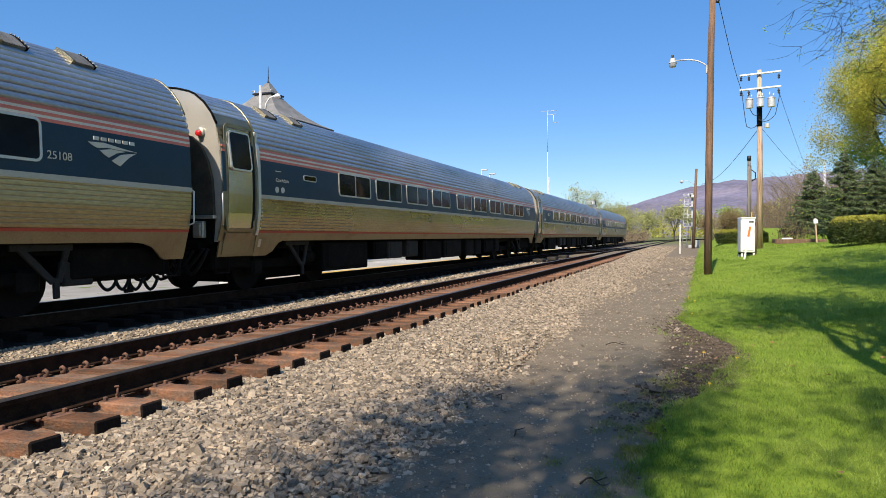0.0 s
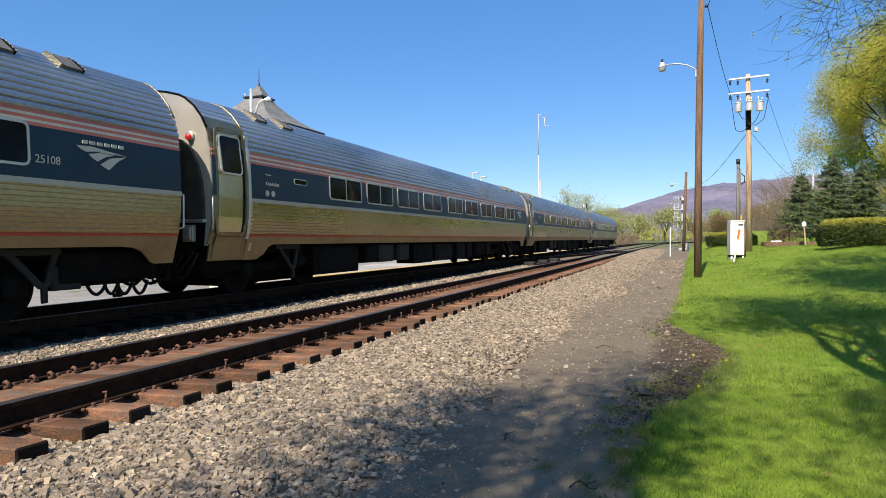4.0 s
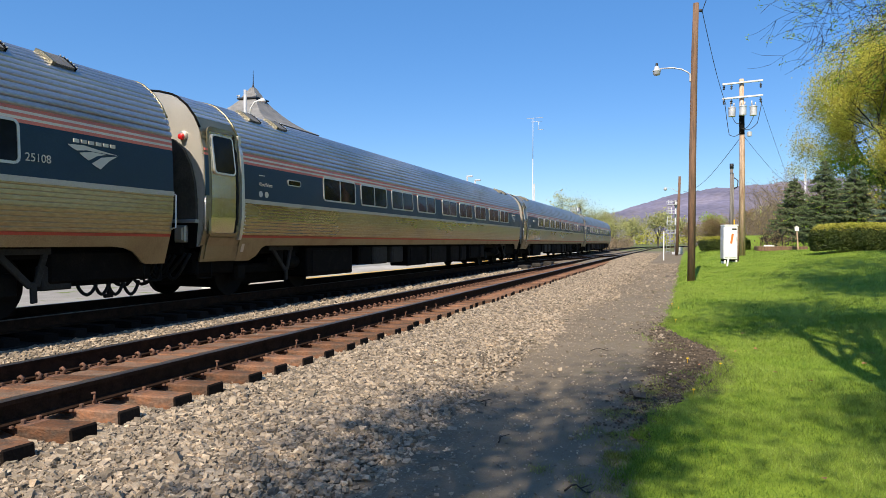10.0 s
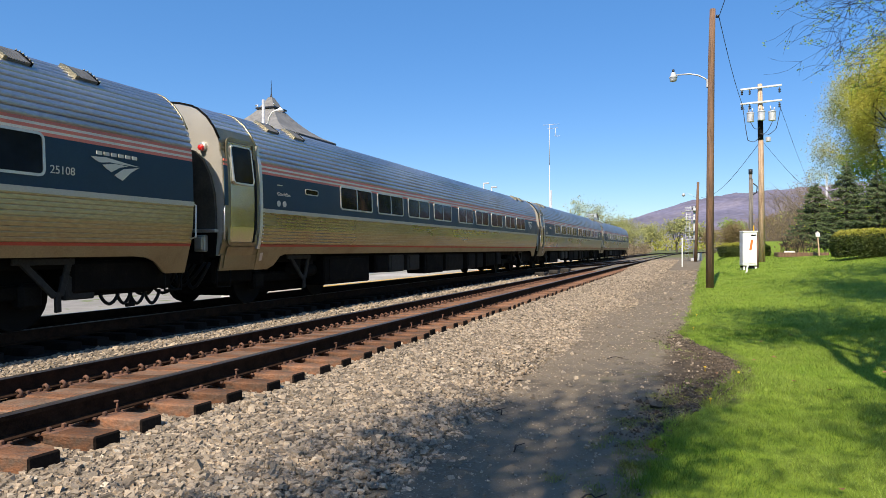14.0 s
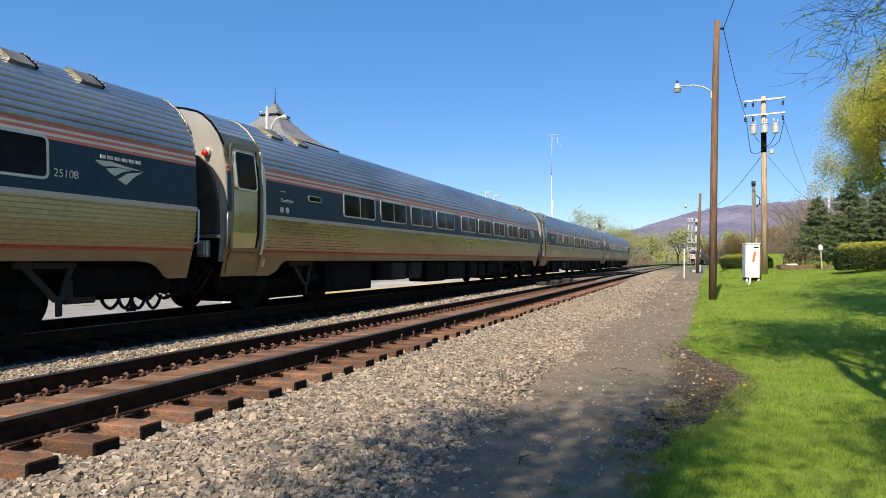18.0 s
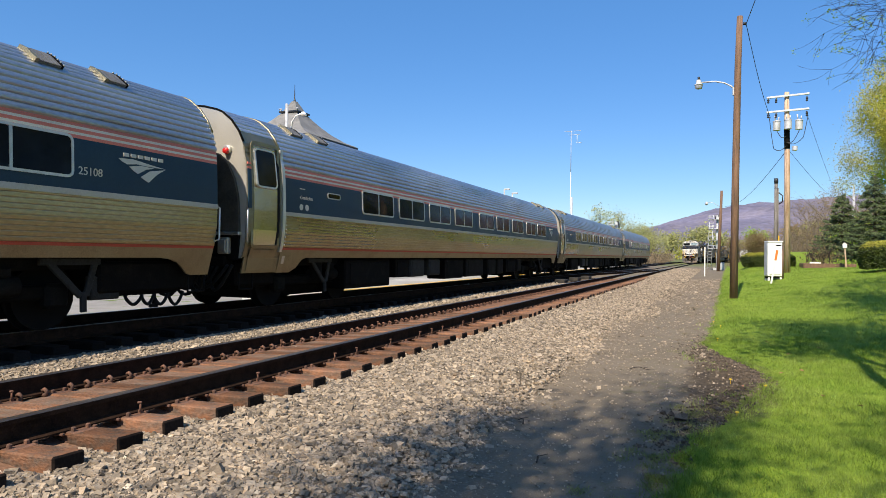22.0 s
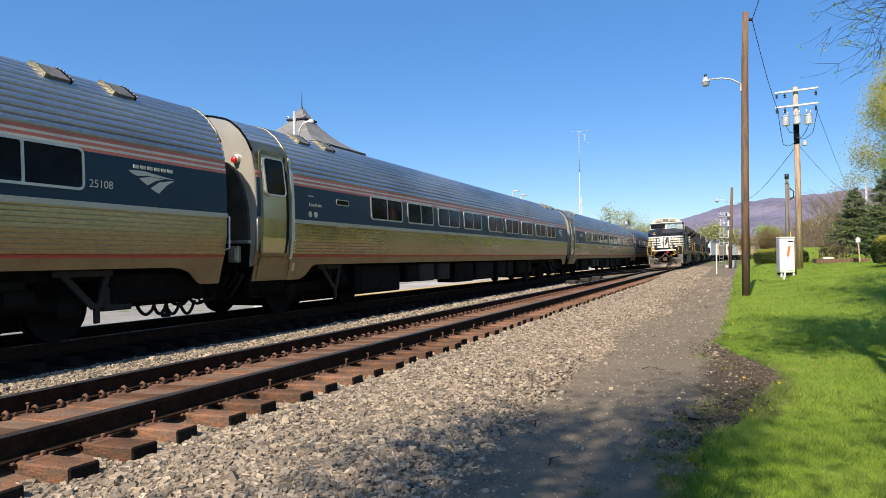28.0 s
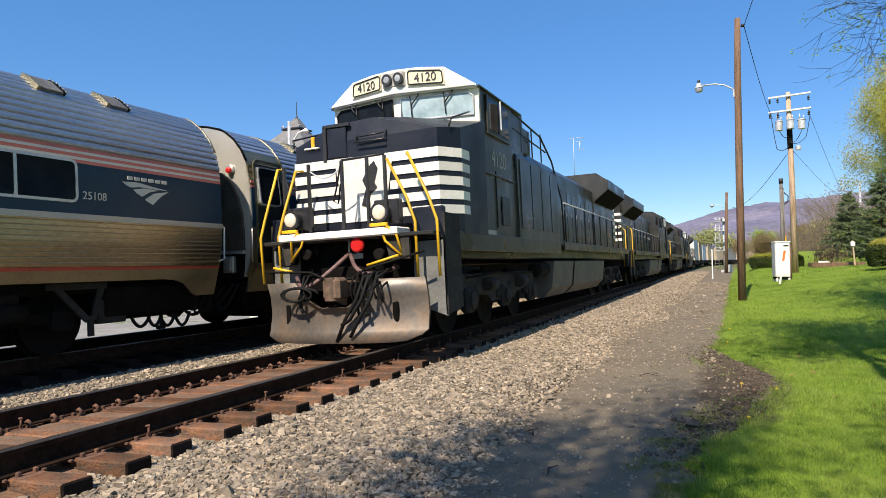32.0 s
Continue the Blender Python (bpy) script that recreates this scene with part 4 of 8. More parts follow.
    for o in (*tie_m, *oily, plate, anchor, spike):
        bpy.data.objects.remove(o)


build_ties()

# ---- freight train ----
M["loco_black"] = mat("locomotive_black", (0.03, 0.029, 0.026), 0.33, 0, 0.25, 1.2, 0.04, 45, (0.055, 0.05, 0.043), (0.5, 0.75), spec=0.55)
M["loco_navy"] = mat("nose_black_paint", (0.011, 0.014, 0.024), 0.42, 0, 0.25, 1.5, 0.03, 45, (0.02, 0.022, 0.03), (0.5, 0.75), spec=0.35)
M["loco_white"] = mat("nose_white_paint", (0.78, 0.75, 0.68), 0.42, 0, 0.1, 2.5, 0.03, 50, (0.55, 0.50, 0.42), (0.6, 0.85))
M["plow"] = mat("scuffed_plow_steel", (0.115, 0.102, 0.09), 0.45, 0.2, 0.2, 1.4, 0.06, 14, (0.17, 0.118, 0.078), (0.42, 0.68))
M["tank"] = mat("dusty_fuel_tank", (0.105, 0.10, 0.09), 0.6, 0, 0.2, 1.5, 0.1, 40, (0.16, 0.145, 0.12), (0.45, 0.7))
M["truck"] = mat("dusty_truck_steel", (0.032, 0.030, 0.027), 0.8, 0, 0.28, 3, 0.25, 40, (0.065, 0.056, 0.046), (0.45, 0.7), spec=0.2)
M["lamp_on"] = glow("headlamp_bulb", (0.55, 0.50, 0.40), 0.45)
M["hose"] = mat("faded_air_hose", (0.16, 0.09, 0.085), 0.6, 0, 0.2, 6, 0.1, 60, (0.06, 0.05, 0.05), (0.5, 0.7))
M["knuckle"] = mat("rusty_cast_steel", (0.20, 0.13, 0.09), 0.75, 0.3, 0.25, 5, 0.3, 60, (0.10, 0.07, 0.05), (0.45, 0.65))
M["tan_box"] = mat("tan_container_paint", (0.52, 0.40, 0.25), 0.6, 0, 0.15, 0.6, 0.05, 30, (0.40, 0.30, 0.19), (0.5, 0.75))
M["white_box"] = mat("white_container_paint", (0.68, 0.68, 0.66), 0.55, 0, 0.12, 0.6, 0.05, 30, (0.5, 0.47, 0.43), (0.55, 0.8))
M["grey_box"] = mat("grey_container_paint", (0.33, 0.34, 0.34), 0.6, 0, 0.14, 0.6, 0.05, 30, (0.24, 0.22, 0.2), (0.5, 0.75))
M["dull_mark"] = mat("faded_lettering", (0.42, 0.40, 0.36), 0.6, 0, 0.15, 5, 0.02, 60)
M["board_cream"] = mat("lit_number_board", (0.80, 0.72, 0.52), 0.4, 0, 0.1, 3, 0.02, 60)
M["step_grey"] = mat("worn_grey_step_paint", (0.20, 0.20, 0.19), 0.5, 0, 0.2, 2, 0.08, 40, (0.12, 0.11, 0.10), (0.5, 0.75))
# Right windscreen: the bright sky reflection is painted as a pale base colour.
M["dusty_glass"] = mat("sky_reflection_windscreen", (0.36, 0.45, 0.48), 0.12, 0, 0.2, 1.2, 0.02, 6, (0.22, 0.30, 0.32), (0.45, 0.65), spec=0.7)
M["amber"] = mat("amber_marker", (0.85, 0.45, 0.02), 0.4, 0, 0.1, 6, 0.02, 60)


def panel(bm, pts, t, mi=0):
    """A flat plate through points, given thickness against its normal."""
    p = [Vector(q) for q in pts]
    nrm = (p[1] - p[0]).cross(p[2] - p[0]).normalized()
    a = [bm.verts.new(q) for q in p]
    b = [bm.verts.new(q - nrm * t) for q in p]
    k = len(p)
    bm.faces.new(a).material_index = mi
    bm.faces.new(b[::-1]).material_index = mi
    for i in range(k):
        bm.faces.new((a[i], b[i], b[(i + 1) % k], a[(i + 1) % k])).material_index = mi
    bmesh.ops.recalc_face_normals(bm, faces=bm.faces[:])
    return bm


def hull(bm, lower, upper, mi=0):
    """A closed body between two outlines with the same number of points."""
    a, b = [bm.verts.new(p) for p in lower], [bm.verts.new(p) for p in upper]
    k = len(a)
    for i in range(k):
        bm.faces.new((a[i], a[(i + 1) % k], b[(i + 1) % k], b[i])).material_index = mi
    bm.faces.new(a[::-1]).material_index = mi
    bm.faces.new(b).material_index = mi
    bmesh.ops.recalc_face_normals(bm, faces=bm.faces[:])
    return bm


def loco_truck(loco, yc):
    tr = part("truck", bx(bx(B(), (0, yc, 0.7), (2.0, 3.9, 0.25), bev=0.05), (0, yc, 0.95), (1.2, 1.0, 0.4), bev=0.05), "truck", loco)
    for s in (1, -1):
        bm = B()
        ext(bm, [(yc - 2.35, 0.82), (yc - 2.2, 0.98), (yc + 2.2, 0.98), (yc + 2.35, 0.82), (yc + 2.3, 0.7), (yc + 0.9, 0.58), (yc + 0.7, 0.46), (yc - 0.7, 0.46), (yc - 0.9, 0.58), (yc - 2.3, 0.7)], s * 1.05, s * 1.22, axis="x")
        part("side_frame", bm, "truck", tr)
        for dy in (-1.95, 0.0, 1.95):
            part("journal_box", lathe(bx(B(), (s * 1.22, yc + dy, 0.54), (0.16, 0.4, 0.42), bev=0.05), [(s * 1.28, 0.16), (s * 1.34, 0.15), (s * 1.36, 0.06)], (0, yc + dy, 0.54), 16), "truck", tr)
            for e in (-0.38, 0.38):
                part("spring", lathe(B(), [(0.5, 0.07), (0.54, 0.085), (0.58, 0.07), (0.62, 0.085), (0.66, 0.07), (0.7, 0.085), (0.74, 0.07), (0.8, 0.08)], (s * 1.2, yc + dy + e, 0), 12, "z"), "truck", tr)
        for dy in (-1.0, 1.0):
            part("brake_cylinder", rod(B(), (s * 1.3, yc + dy - 0.2, 0.78), (s * 1.3, yc + dy + 0.2, 0.78), 0.12, 14), "truck", tr)
        part("brake_pipe", tube(B(), [(s * 1.27, yc - 2.1, 0.92), (s * 1.3, yc - 0.6, 0.98), (s * 1.3, yc + 0.6, 0.94), (s * 1.27, yc + 2.1, 0.96)], 0.02, 6), "under_box", tr)
    for dy in (-1.95, 0.0, 1.95):
        wheelset(tr, yc + dy, 0.52)
    return tr


def locomotive(lead=True):
    """A wide-nosed diesel, its nose towards -y; the pilot is at y = 0 and the rail head at z = 0."""
    lo = thing("locomotive", "black road diesel with white nose bands, yellow handrails and rusty plow" if lead else "black road diesel coupled behind the leading one", "locomotive", "locomotives of the freight train")
    L, W = 22.2, 1.53
    # underframe and walkway
    part("frame", bx(bx(B(), (0, L / 2, 1.42), (2.5, L - 0.9, 0.36), bev=0.03), (0, L / 2, 1.62), (3.02, L - 0.8, 0.07), bev=0.015), "loco_black", lo)
    for s in (1, -1):
        part("walkway_edge", bx(B(), (s * 1.5, 14.6, 1.56), (0.05, 12.6, 0.2), bev=0.01), "loco_black", lo)
    # plow with its curved blade
    bm = B()
    rows = []
    for z, bulge in ((0.09, 0.16), (0.25, 0.06), (0.5, 0.0), (0.75, 0.02), (0.98, 0.10)):
        row = []
        for i in range(13):
            x = -1.42 + 2.84 * i / 12
            top = z if z < 0.9 else (0.98 if abs(x) > 0.62 else 0.72 if abs(x) > 0.3 else 0.60)
            low = z if z > 0.2 else (0.09 if abs(x) < 1.15 else 0.09 + (abs(x) - 1.15) * 0.35)
            row.append((x * (1 - 0.04 * (z < 0.2)), 0.02 - bulge + 0.30 * (abs(x) / 1.42) ** 2, top if z > 0.9 else max(low, 0) if z < 0.2 else min(z, 0.58) if abs(x) < 0.3 else min(z, 0.7) if abs(x) <= 0.62 else z))
        rows.append(row)
    for off in (0.0, 0.04):
        vs = [[bm.verts.new((x, y + off, z)) for x, y, z in row] for row in rows]
        for p, q in zip(vs, vs[1:]):
            for i in range(12):
                bm.faces.new((p[i], p[i + 1], q[i + 1], q[i]) if off == 0 else (p[i + 1], p[i], q[i], q[i + 1])).smooth = True
        if off == 0:
            keep = vs
        else:
            for i in range(12):
                bm.faces.new((keep[0][i + 1], keep[0][i], vs[0][i], vs[0][i + 1]))
                bm.faces.new((keep[-1][i], keep[-1][i + 1], vs[-1][i + 1], vs[-1][i]))
    part("plow", bm, "plow", lo, "scuffed grey and rust snow plow blade", m=pose(0, -0.25, 0) @ Matrix.Diagonal((0.945, 1.0, 1.0, 1.0)))
    part("plow_brace", bx(bx(B(), (0.9, 0.35, 0.5), (0.1, 0.95, 0.3), bev=0.02), (-0.9, 0.35, 0.5), (0.1, 0.95, 0.3), bev=0.02), "under", lo)
    part("pilot_plate", bx(B(), (0, 0.42, 1.2), (2.7, 0.06, 0.78), bev=0.02), "under", lo)
    part("front_sill", bx(B(), (-0.1, 0.22, 1.66), (2.05, 0.46, 0.12), bev=0.02), "loco_white", lo, "white front platform edge")
    part("front_platform", bx(B(), (0, 0.42, 1.60), (2.9, 0.7, 0.06), bev=0.01), "loco_black", lo)
    # coupler, hoses, lifting levers
    cp = part("coupler", bx(bx(bx(B(), (0, 0.05, 0.86), (0.22, 0.7, 0.24), bev=0.03), (0.1, -0.28, 0.86), (0.16, 0.3, 0.34), bev=0.05), (-0.12, -0.2, 0.86), (0.12, 0.22, 0.3), bev=0.04), "knuckle", lo, "rust-brown cast coupler")
    part("knuckle", lathe(B(), [(-0.17, 0.08), (-0.16, 0.1), (0.16, 0.1), (0.17, 0.08)], (0.02, -0.36, 0.86), 14, "z"), "knuckle", cp)
    part("coupler_pocket", bx(B(), (0, 0.32, 0.88), (0.7, 0.1, 0.62), bev=0.02), "under", lo)
    for x0, x1, z0, dp in ((-0.02, -0.98, 1.38, 0.42), (0.0, 0.8, 1.38, 0.26)):
        pts = [(x0 + (x1 - x0) * t, 0.25 - 0.35 * math.sin(3.14 * t), z0 - 0.1 * t - dp * math.sin(2.6 * t)) for t in [i / 10 for i in range(11)]]
        part("jumper_cable", tube(B(), pts, 0.032, 8), "hose", lo, "faded red jumper cable")
    part("chain", tube(B(), [(-0.02, 0.28, 1.62), (-0.02, 0.24, 1.4)], 0.016, 6), "galv", lo)
    for sx in (1, -1):
        for i in range(3 if sx > 0 else 2):
            x = sx * (0.46 + 0.11 * i)
            dp = (0.0, 0.16, -0.06, 0.22)[i] * (1 if sx > 0 else 0.6)
            pts = [(x, 0.1, 1.1), (x + 0.03 * (i % 2), -0.2, 1.06), (x + (0.02 - 0.07 * (i % 2)) * sx, -0.32, 0.90 - dp * 0.5), (x + (0.10 - 0.14 * (i % 2)) * sx, -0.34, 0.72 - dp)]
            part("air_hose", tube(tube(B(), pts, 0.019, 7), pts[-1:] + [(pts[-1][0] + 0.05, -0.34, pts[-1][2] - 0.09)], 0.027, 7), "rubber", lo)
    for k, (x, z) in enumerate(((0.32, 0.35), (0.46, 0.18), (0.24, 0.12))):
        part("air_hose", tube(B(), [(x + 0.3, 0.1, 1.12), (x + 0.24, -0.25, 1.0), (x + 0.18, -0.37, 0.7), (x - 0.02, -0.36, 0.42), (x - 0.15, -0.38, z)], 0.026, 7), "rubber", lo)
    part("air_hose", tube(B(), [(-0.55 + 0.34 * math.cos(a) * (1 - 0.02 * i), -0.34 - 0.004 * i, 0.80 + 0.10 * math.sin(a)) for i, a in enumerate([k * 0.5 for k in range(26)])], 0.02, 6), "rubber", lo)
    for x, z0, z1 in ((0.36, 1.12, 0.62), (0.43, 1.15, 0.48), (0.72, 1.0, 0.70), (0.82, 0.98, 0.66)):
        part("brake_line", tube(B(), [(x, -0.05, z0), (x + 0.02, -0.34, z0 - 0.1), (x - 0.03, -0.37, (z0 + z1) / 2), (x + 0.02, -0.36, z1)], 0.016, 6), "under_box", lo)
    for x in (-0.95, 0.86):
        part("draft_gusset", panel(B(), [(x - 0.2, 0.1, 1.58), (x + 0.2, 0.1, 1.58), (x + 0.12 * (1 if x > 0 else -1) + 0.1, 0.06, 1.25), (x - 0.1, 0.06, 1.25)][:: -1], 0.06), "truck", lo)
    part("maker_plate", bx(B(), (0.02, 0.38, 1.34), (0.24, 0.02, 0.08), bev=0.004), "galv", lo)
    part("uncoupling_lever", tube(B(), [(-1.35, -0.02, 1.16), (-0.5, -0.1, 1.12), (-0.2, -0.12, 1.0), (0.2, -0.12, 1.0), (0.5, -0.1, 1.14), (1.35, -0.02, 1.34)], 0.018, 7), "under_box", lo)
    part("yellow_lever", tube(tube(B(), [(0.45, -0.06, 1.18), (0.95, -0.04, 1.30)], 0.022, 7), [(-1.2, -0.04, 1.22), (-0.85, -0.04, 1.14)], 0.022, 7), "yellow", lo)
    part("red_cover", lathe(B(), [(0, 0.11), (-0.05, 0.11), (-0.07, 0.09)], (0.22, 0.12, 1.49), 18, "y"), "red_lens", lo, "round red connector cover")
    for x, z in ((-0.7, 1.42), (0.55, 1.36), (-1.1, 1.32), (0.95, 1.42)):
        part("air_reservoir_fitting", bx(rod(B(), (x, 0.25, z), (x, 0.1, z - 0.02), 0.08, 12), (x, 0.3, z + 0.02), (0.2, 0.12, 0.16), bev=0.03), "under_box", lo)
    # step wells at the corners
    for s in (1, -1):
        st = part("step_well", panel(B(), [(s * 1.0, 0.36, 0.58), (s * 1.5, 0.36, 0.40), (s * 1.5, 0.36, 1.5), (s * 1.0, 0.36, 1.5)] if s > 0 else [(-1.0, 0.36, 1.5), (-1.5, 0.36, 1.5), (-1.5, 0.36, 0.4), (-1.0, 0.36, 0.58)], 0.04), "step_grey", lo, "worn light grey step well")
        part("corner_block", bx(B(), (s * 1.25, 0.42, 1.76), (0.5, 0.12, 0.48), bev=0.02), "loco_navy", st)
        part("step_side", panel(B(), [(s * 1.52, 0.36, 0.42), (s * 1.52, 0.95, 0.5), (s * 1.52, 0.95, 1.9), (s * 1.52, 0.36, 1.9)][:: s], 0.04), "truck", st)
        for z in (0.48, 0.80, 1.12, 1.42):
            part("step", bx(B(), (s * 1.3, 0.60, z), (0.42, 0.4, 0.035), bev=0.008), "under_box", st)
    # nose: a broad faceted box with a raked top
    lower = [(-1.52, 0.98, 1.62), (-1.30, 0.58, 1.62), (1.30, 0.58, 1.62), (1.52, 0.98, 1.62), (1.52, 2.1, 1.62), (-1.52, 2.1, 1.62)]
    upper = [(-1.52, 0.98, 3.22), (-1.28, 0.60, 3.22), (1.28, 0.60, 3.25), (1.52, 0.98, 3.28), (1.52, 2.2, 3.62), (-1.52, 2.2, 3.62)]
    nose = part("nose", hull(B(), lower, upper), "loco_navy", lo, "black faceted nose with white bands", m=Matrix.Translation((0, 0.2, 0)))
    part("nose_top", hull(B(), [(-1.28, 0.60, 3.22), (1.28, 0.60, 3.25), (1.52, 0.98, 3.28), (1.52, 2.2, 3.625), (-1.52, 2.2, 3.625), (-1.52, 0.98, 3.22)], [(-0.55, 0.66, 3.53), (0.15, 0.66, 3.56), (0.55, 1.1, 3.60), (0.9, 2.2, 3.72), (-0.9, 2.2, 3.72), (-0.9, 1.1, 3.58)]), "loco_navy", nose)
    zs = [(2.80, 2.945), (2.585, 2.72), (2.365, 2.50), (2.145, 2.28), (1.925, 2.06)]
    if lead:
        for i, (a, b) in enumerate(zs):
            for s in (1, -1):
                inner = 0.0 if i == 0 else (0.52, 0.46, 0.40, 0.34)[i - 1]
                bars = [((inner * s, 0.574, 0), (1.30 * s, 0.574, 0)), ((1.30 * s, 0.574, 0), (1.526 * s, 0.977, 0)), ((1.526 * s, 0.977, 0), (1.526 * s, 1.32 - 0.02 * i, 0))]
                for p, q in bars:
                    off = 0.006
                    pts = [(p[0], p[1] - off, a), (q[0] + off * s * (q[1] > 0.7), q[1] - off, a), (q[0] + off * s * (q[1] > 0.7), q[1] - off, b), (p[0], p[1] - off, b)]
                    part("nose_stripe", panel(B(), pts if s > 0 else pts[::-1], 0.006), "loco_white", nose)
        # plain pale field with a dark leaping shape
        part("emblem_field", panel(B(), [(-0.36, 0.562, 1.9), (0.34, 0.562, 1.9), (0.52, 0.562, 2.86), (-0.52, 0.562, 2.86)], 0.008), "loco_white", nose)
        part("emblem_shape", panel(B(), [(-0.05, 0.548, 2.15), (0.04, 0.548, 2.42), (-0.02, 0.548, 2.55), (0.1, 0.548, 2.76), (0.2, 0.548, 2.84), (0.26, 0.548, 2.72), (0.19, 0.548, 2.5), (0.24, 0.548, 2.42), (0.12, 0.548, 2.32), (0.05, 0.548, 2.12)], 0.006), "black", nose)
    part("nose_door", bx(B(), (-0.48, 0.60, 3.21), (0.36, 0.05, 0.5), bev=0.012), "loco_navy", nose)
    part("nose_door_frame", bx(bx(B(), (-0.70, 0.585, 3.2), (0.07, 0.06, 0.58), bev=0.01), (-0.48, 0.585, 3.49), (0.5, 0.06, 0.06), bev=0.01), "black", nose)
    part("nose_step", tube(tube(B(), [(-0.1, 0.6, 3.28), (-0.1, 0.5, 3.16), (0.42, 0.5, 3.16), (0.42, 0.6, 3.32)], 0.016, 6), [(-0.08, 0.5, 3.24), (0.42, 0.5, 3.26)], 0.014, 6), "black", nose)
    part("marker_lamp", bx(B(), (-0.95, 0.62, 3.28), (0.07, 0.06, 0.18), bev=0.01), "amber", nose)
    part("marker_bracket", bx(B(), (-0.95, 0.6, 3.17), (0.28, 0.1, 0.03), bev=0.006), "loco_white", nose)
    for s in (1, -1):
        part("grab_rail", tube(B(), [(s * 1.42, 0.75, 3.26), (s * 1.46, 0.78, 3.4), (s * 1.4, 1.5, 3.62), (s * 1.35, 1.9, 3.74)], 0.016, 6), "black", nose)
    # dark vertical posts before the nose, with chains
    for x in (-1.18, -0.72, -0.12, 0.32, 0.62):
        part("front_post", bx(B(), (x, 0.30, 2.24), (0.05, 0.05, 1.16), bev=0.008), "black", lo)
    part("post_rail", tube(B(), [(-0.12, 0.3, 2.82), (0.62, 0.3, 2.84)], 0.02, 6), "black", lo)
    for x0, x1 in ((-0.72, -0.12),):
        part("safety_chain", tube(B(), [(x0 + (x1 - x0) * t, 0.3, 2.72 - 0.14 * math.sin(3.14 * t)) for t in [i / 8 for i in range(9)]], 0.012, 5), "galv", lo)
    part("safety_chain", tube(B(), [(-0.12, 0.28, 2.78), (-0.2, 0.26, 2.4), (-0.26, 0.26, 2.2), (-0.18, 0.26, 2.15), (-0.14, 0.28, 2.45)], 0.014, 5), "under_box", lo)
    # ditch lamps on brackets
    for x in (-1.02, 0.55):
        dl = part("ditch_lamp", lathe(B(), [(0.16, 0.06), (0.14, 0.13), (-0.02, 0.15), (-0.04, 0.15), (-0.04, 0.12)], (x, 0.22, 1.96), 20, "y"), "black", lo)
        part("lamp_lens", lathe(B(), [(-0.03, 0.122), (-0.06, 0.09), (-0.075, 0.03)], (x, 0.22, 1.96), 20, "y"), "lamp_on", dl)
        part("lamp_bracket", bx(B(), (x + 0.05, 0.4, 1.98), (0.42, 0.16, 0.36), bev=0.02), "black", dl)
        part("amber_plate", bx(B(), (x, 0.16, 1.775), (0.28, 0.06, 0.05), bev=0.008), "amber", dl)
    # yellow handrails
    for s in (1, -1):
        for k, (dx, zt) in enumerate(((1.36, 2.82), (1.02, 2.76))):
            pts = [(s * (dx - 0.42), 0.42, zt), (s * (dx - 0.36), 0.3, zt), (s * dx, 0.16, 2.15), (s * (dx + 0.15), 0.10, 1.78), (s * (dx + 0.15), 0.12, 0.98)] if s > 0 else [(s * (dx - 0.12), 0.42, zt - 0.02), (s * (dx - 0.06), 0.3, zt - 0.02), (s * (dx + 0.12), 0.16, 2.0), (s * (dx + 0.17), 0.10, 1.7), (s * (dx + 0.15), 0.12, 0.98)]
            part("handrail", tube(B(), pts, 0.022, 8), "yellow", lo, "yellow step handrail")
        part("handrail", tube(B(), [(s * 0.95, 0.1, 1.3), (s * 0.9, 0.02, 1.6), (s * 0.78, 0.0, 1.72), (s * 0.66, 0.02, 1.68), (s * 0.72, 0.02, 1.52), (s * 0.95, 0.06, 1.3)], 0.02, 8), "yellow", lo)
    # cab
    def vee(x):
        """The cab's front comes to a blunt point at the middle."""
        return -0.26 * (1 - abs(x) / 1.52)

    def wedge(half, y0, y1):
        bm = B()
        for s in (1, -1):
            a = [bm.verts.new((s * x, y0 + vee(x), z)) for x, z in half]
            b = [bm.verts.new((s * x, y1, z)) for x, z in half]
            k = len(half)
            for i in range(k):
                bm.faces.new((a[i], a[(i + 1) % k], b[(i + 1) % k], b[i]))
            bm.faces.new(a[::-1])
            bm.faces.new(b)
        bmesh.ops.remove_doubles(bm, verts=bm.verts[:], dist=0.001)
        bmesh.ops.recalc_face_normals(bm, faces=bm.faces[:])
        return bm

    BACK = Matrix.Translation((0, 0.7, -0.09)) @ Matrix.Diagonal((0.96, 1.0, 1.04, 1.0))
    cabp = [(-1.52, 1.62), (1.52, 1.62), (1.52, 4.16), (0.95, 4.50), (0.5, 4.55), (-0.5, 4.55), (-0.95, 4.50), (-1.52, 4.16)]
    cab_ = part("cab", ext(B(), cabp, 1.72, 4.35), "loco_black", lo, m=BACK)
    part("cab_brow", wedge([(0.0, 4.12), (1.50, 4.12), (1.51, 4.17), (0.95, 4.515), (0.5, 4.56), (0.0, 4.56)], 1.55, 1.74), "loco_white", cab_, "white brow over the windscreens")
    part("cab_front", wedge([(0.0, 3.45), (1.51, 3.45), (1.51, 4.13), (0.0, 4.13)], 1.66, 1.76), "loco_white", cab_)
    part("brow_gutter", tube(tube(B(), [(0, 1.53 + vee(0), 4.145), (1.5, 1.53, 4.145)], 0.012, 5), [(0, 1.53 + vee(0), 4.145), (-1.5, 1.53, 4.145)], 0.012, 5), "dull_mark", cab_)
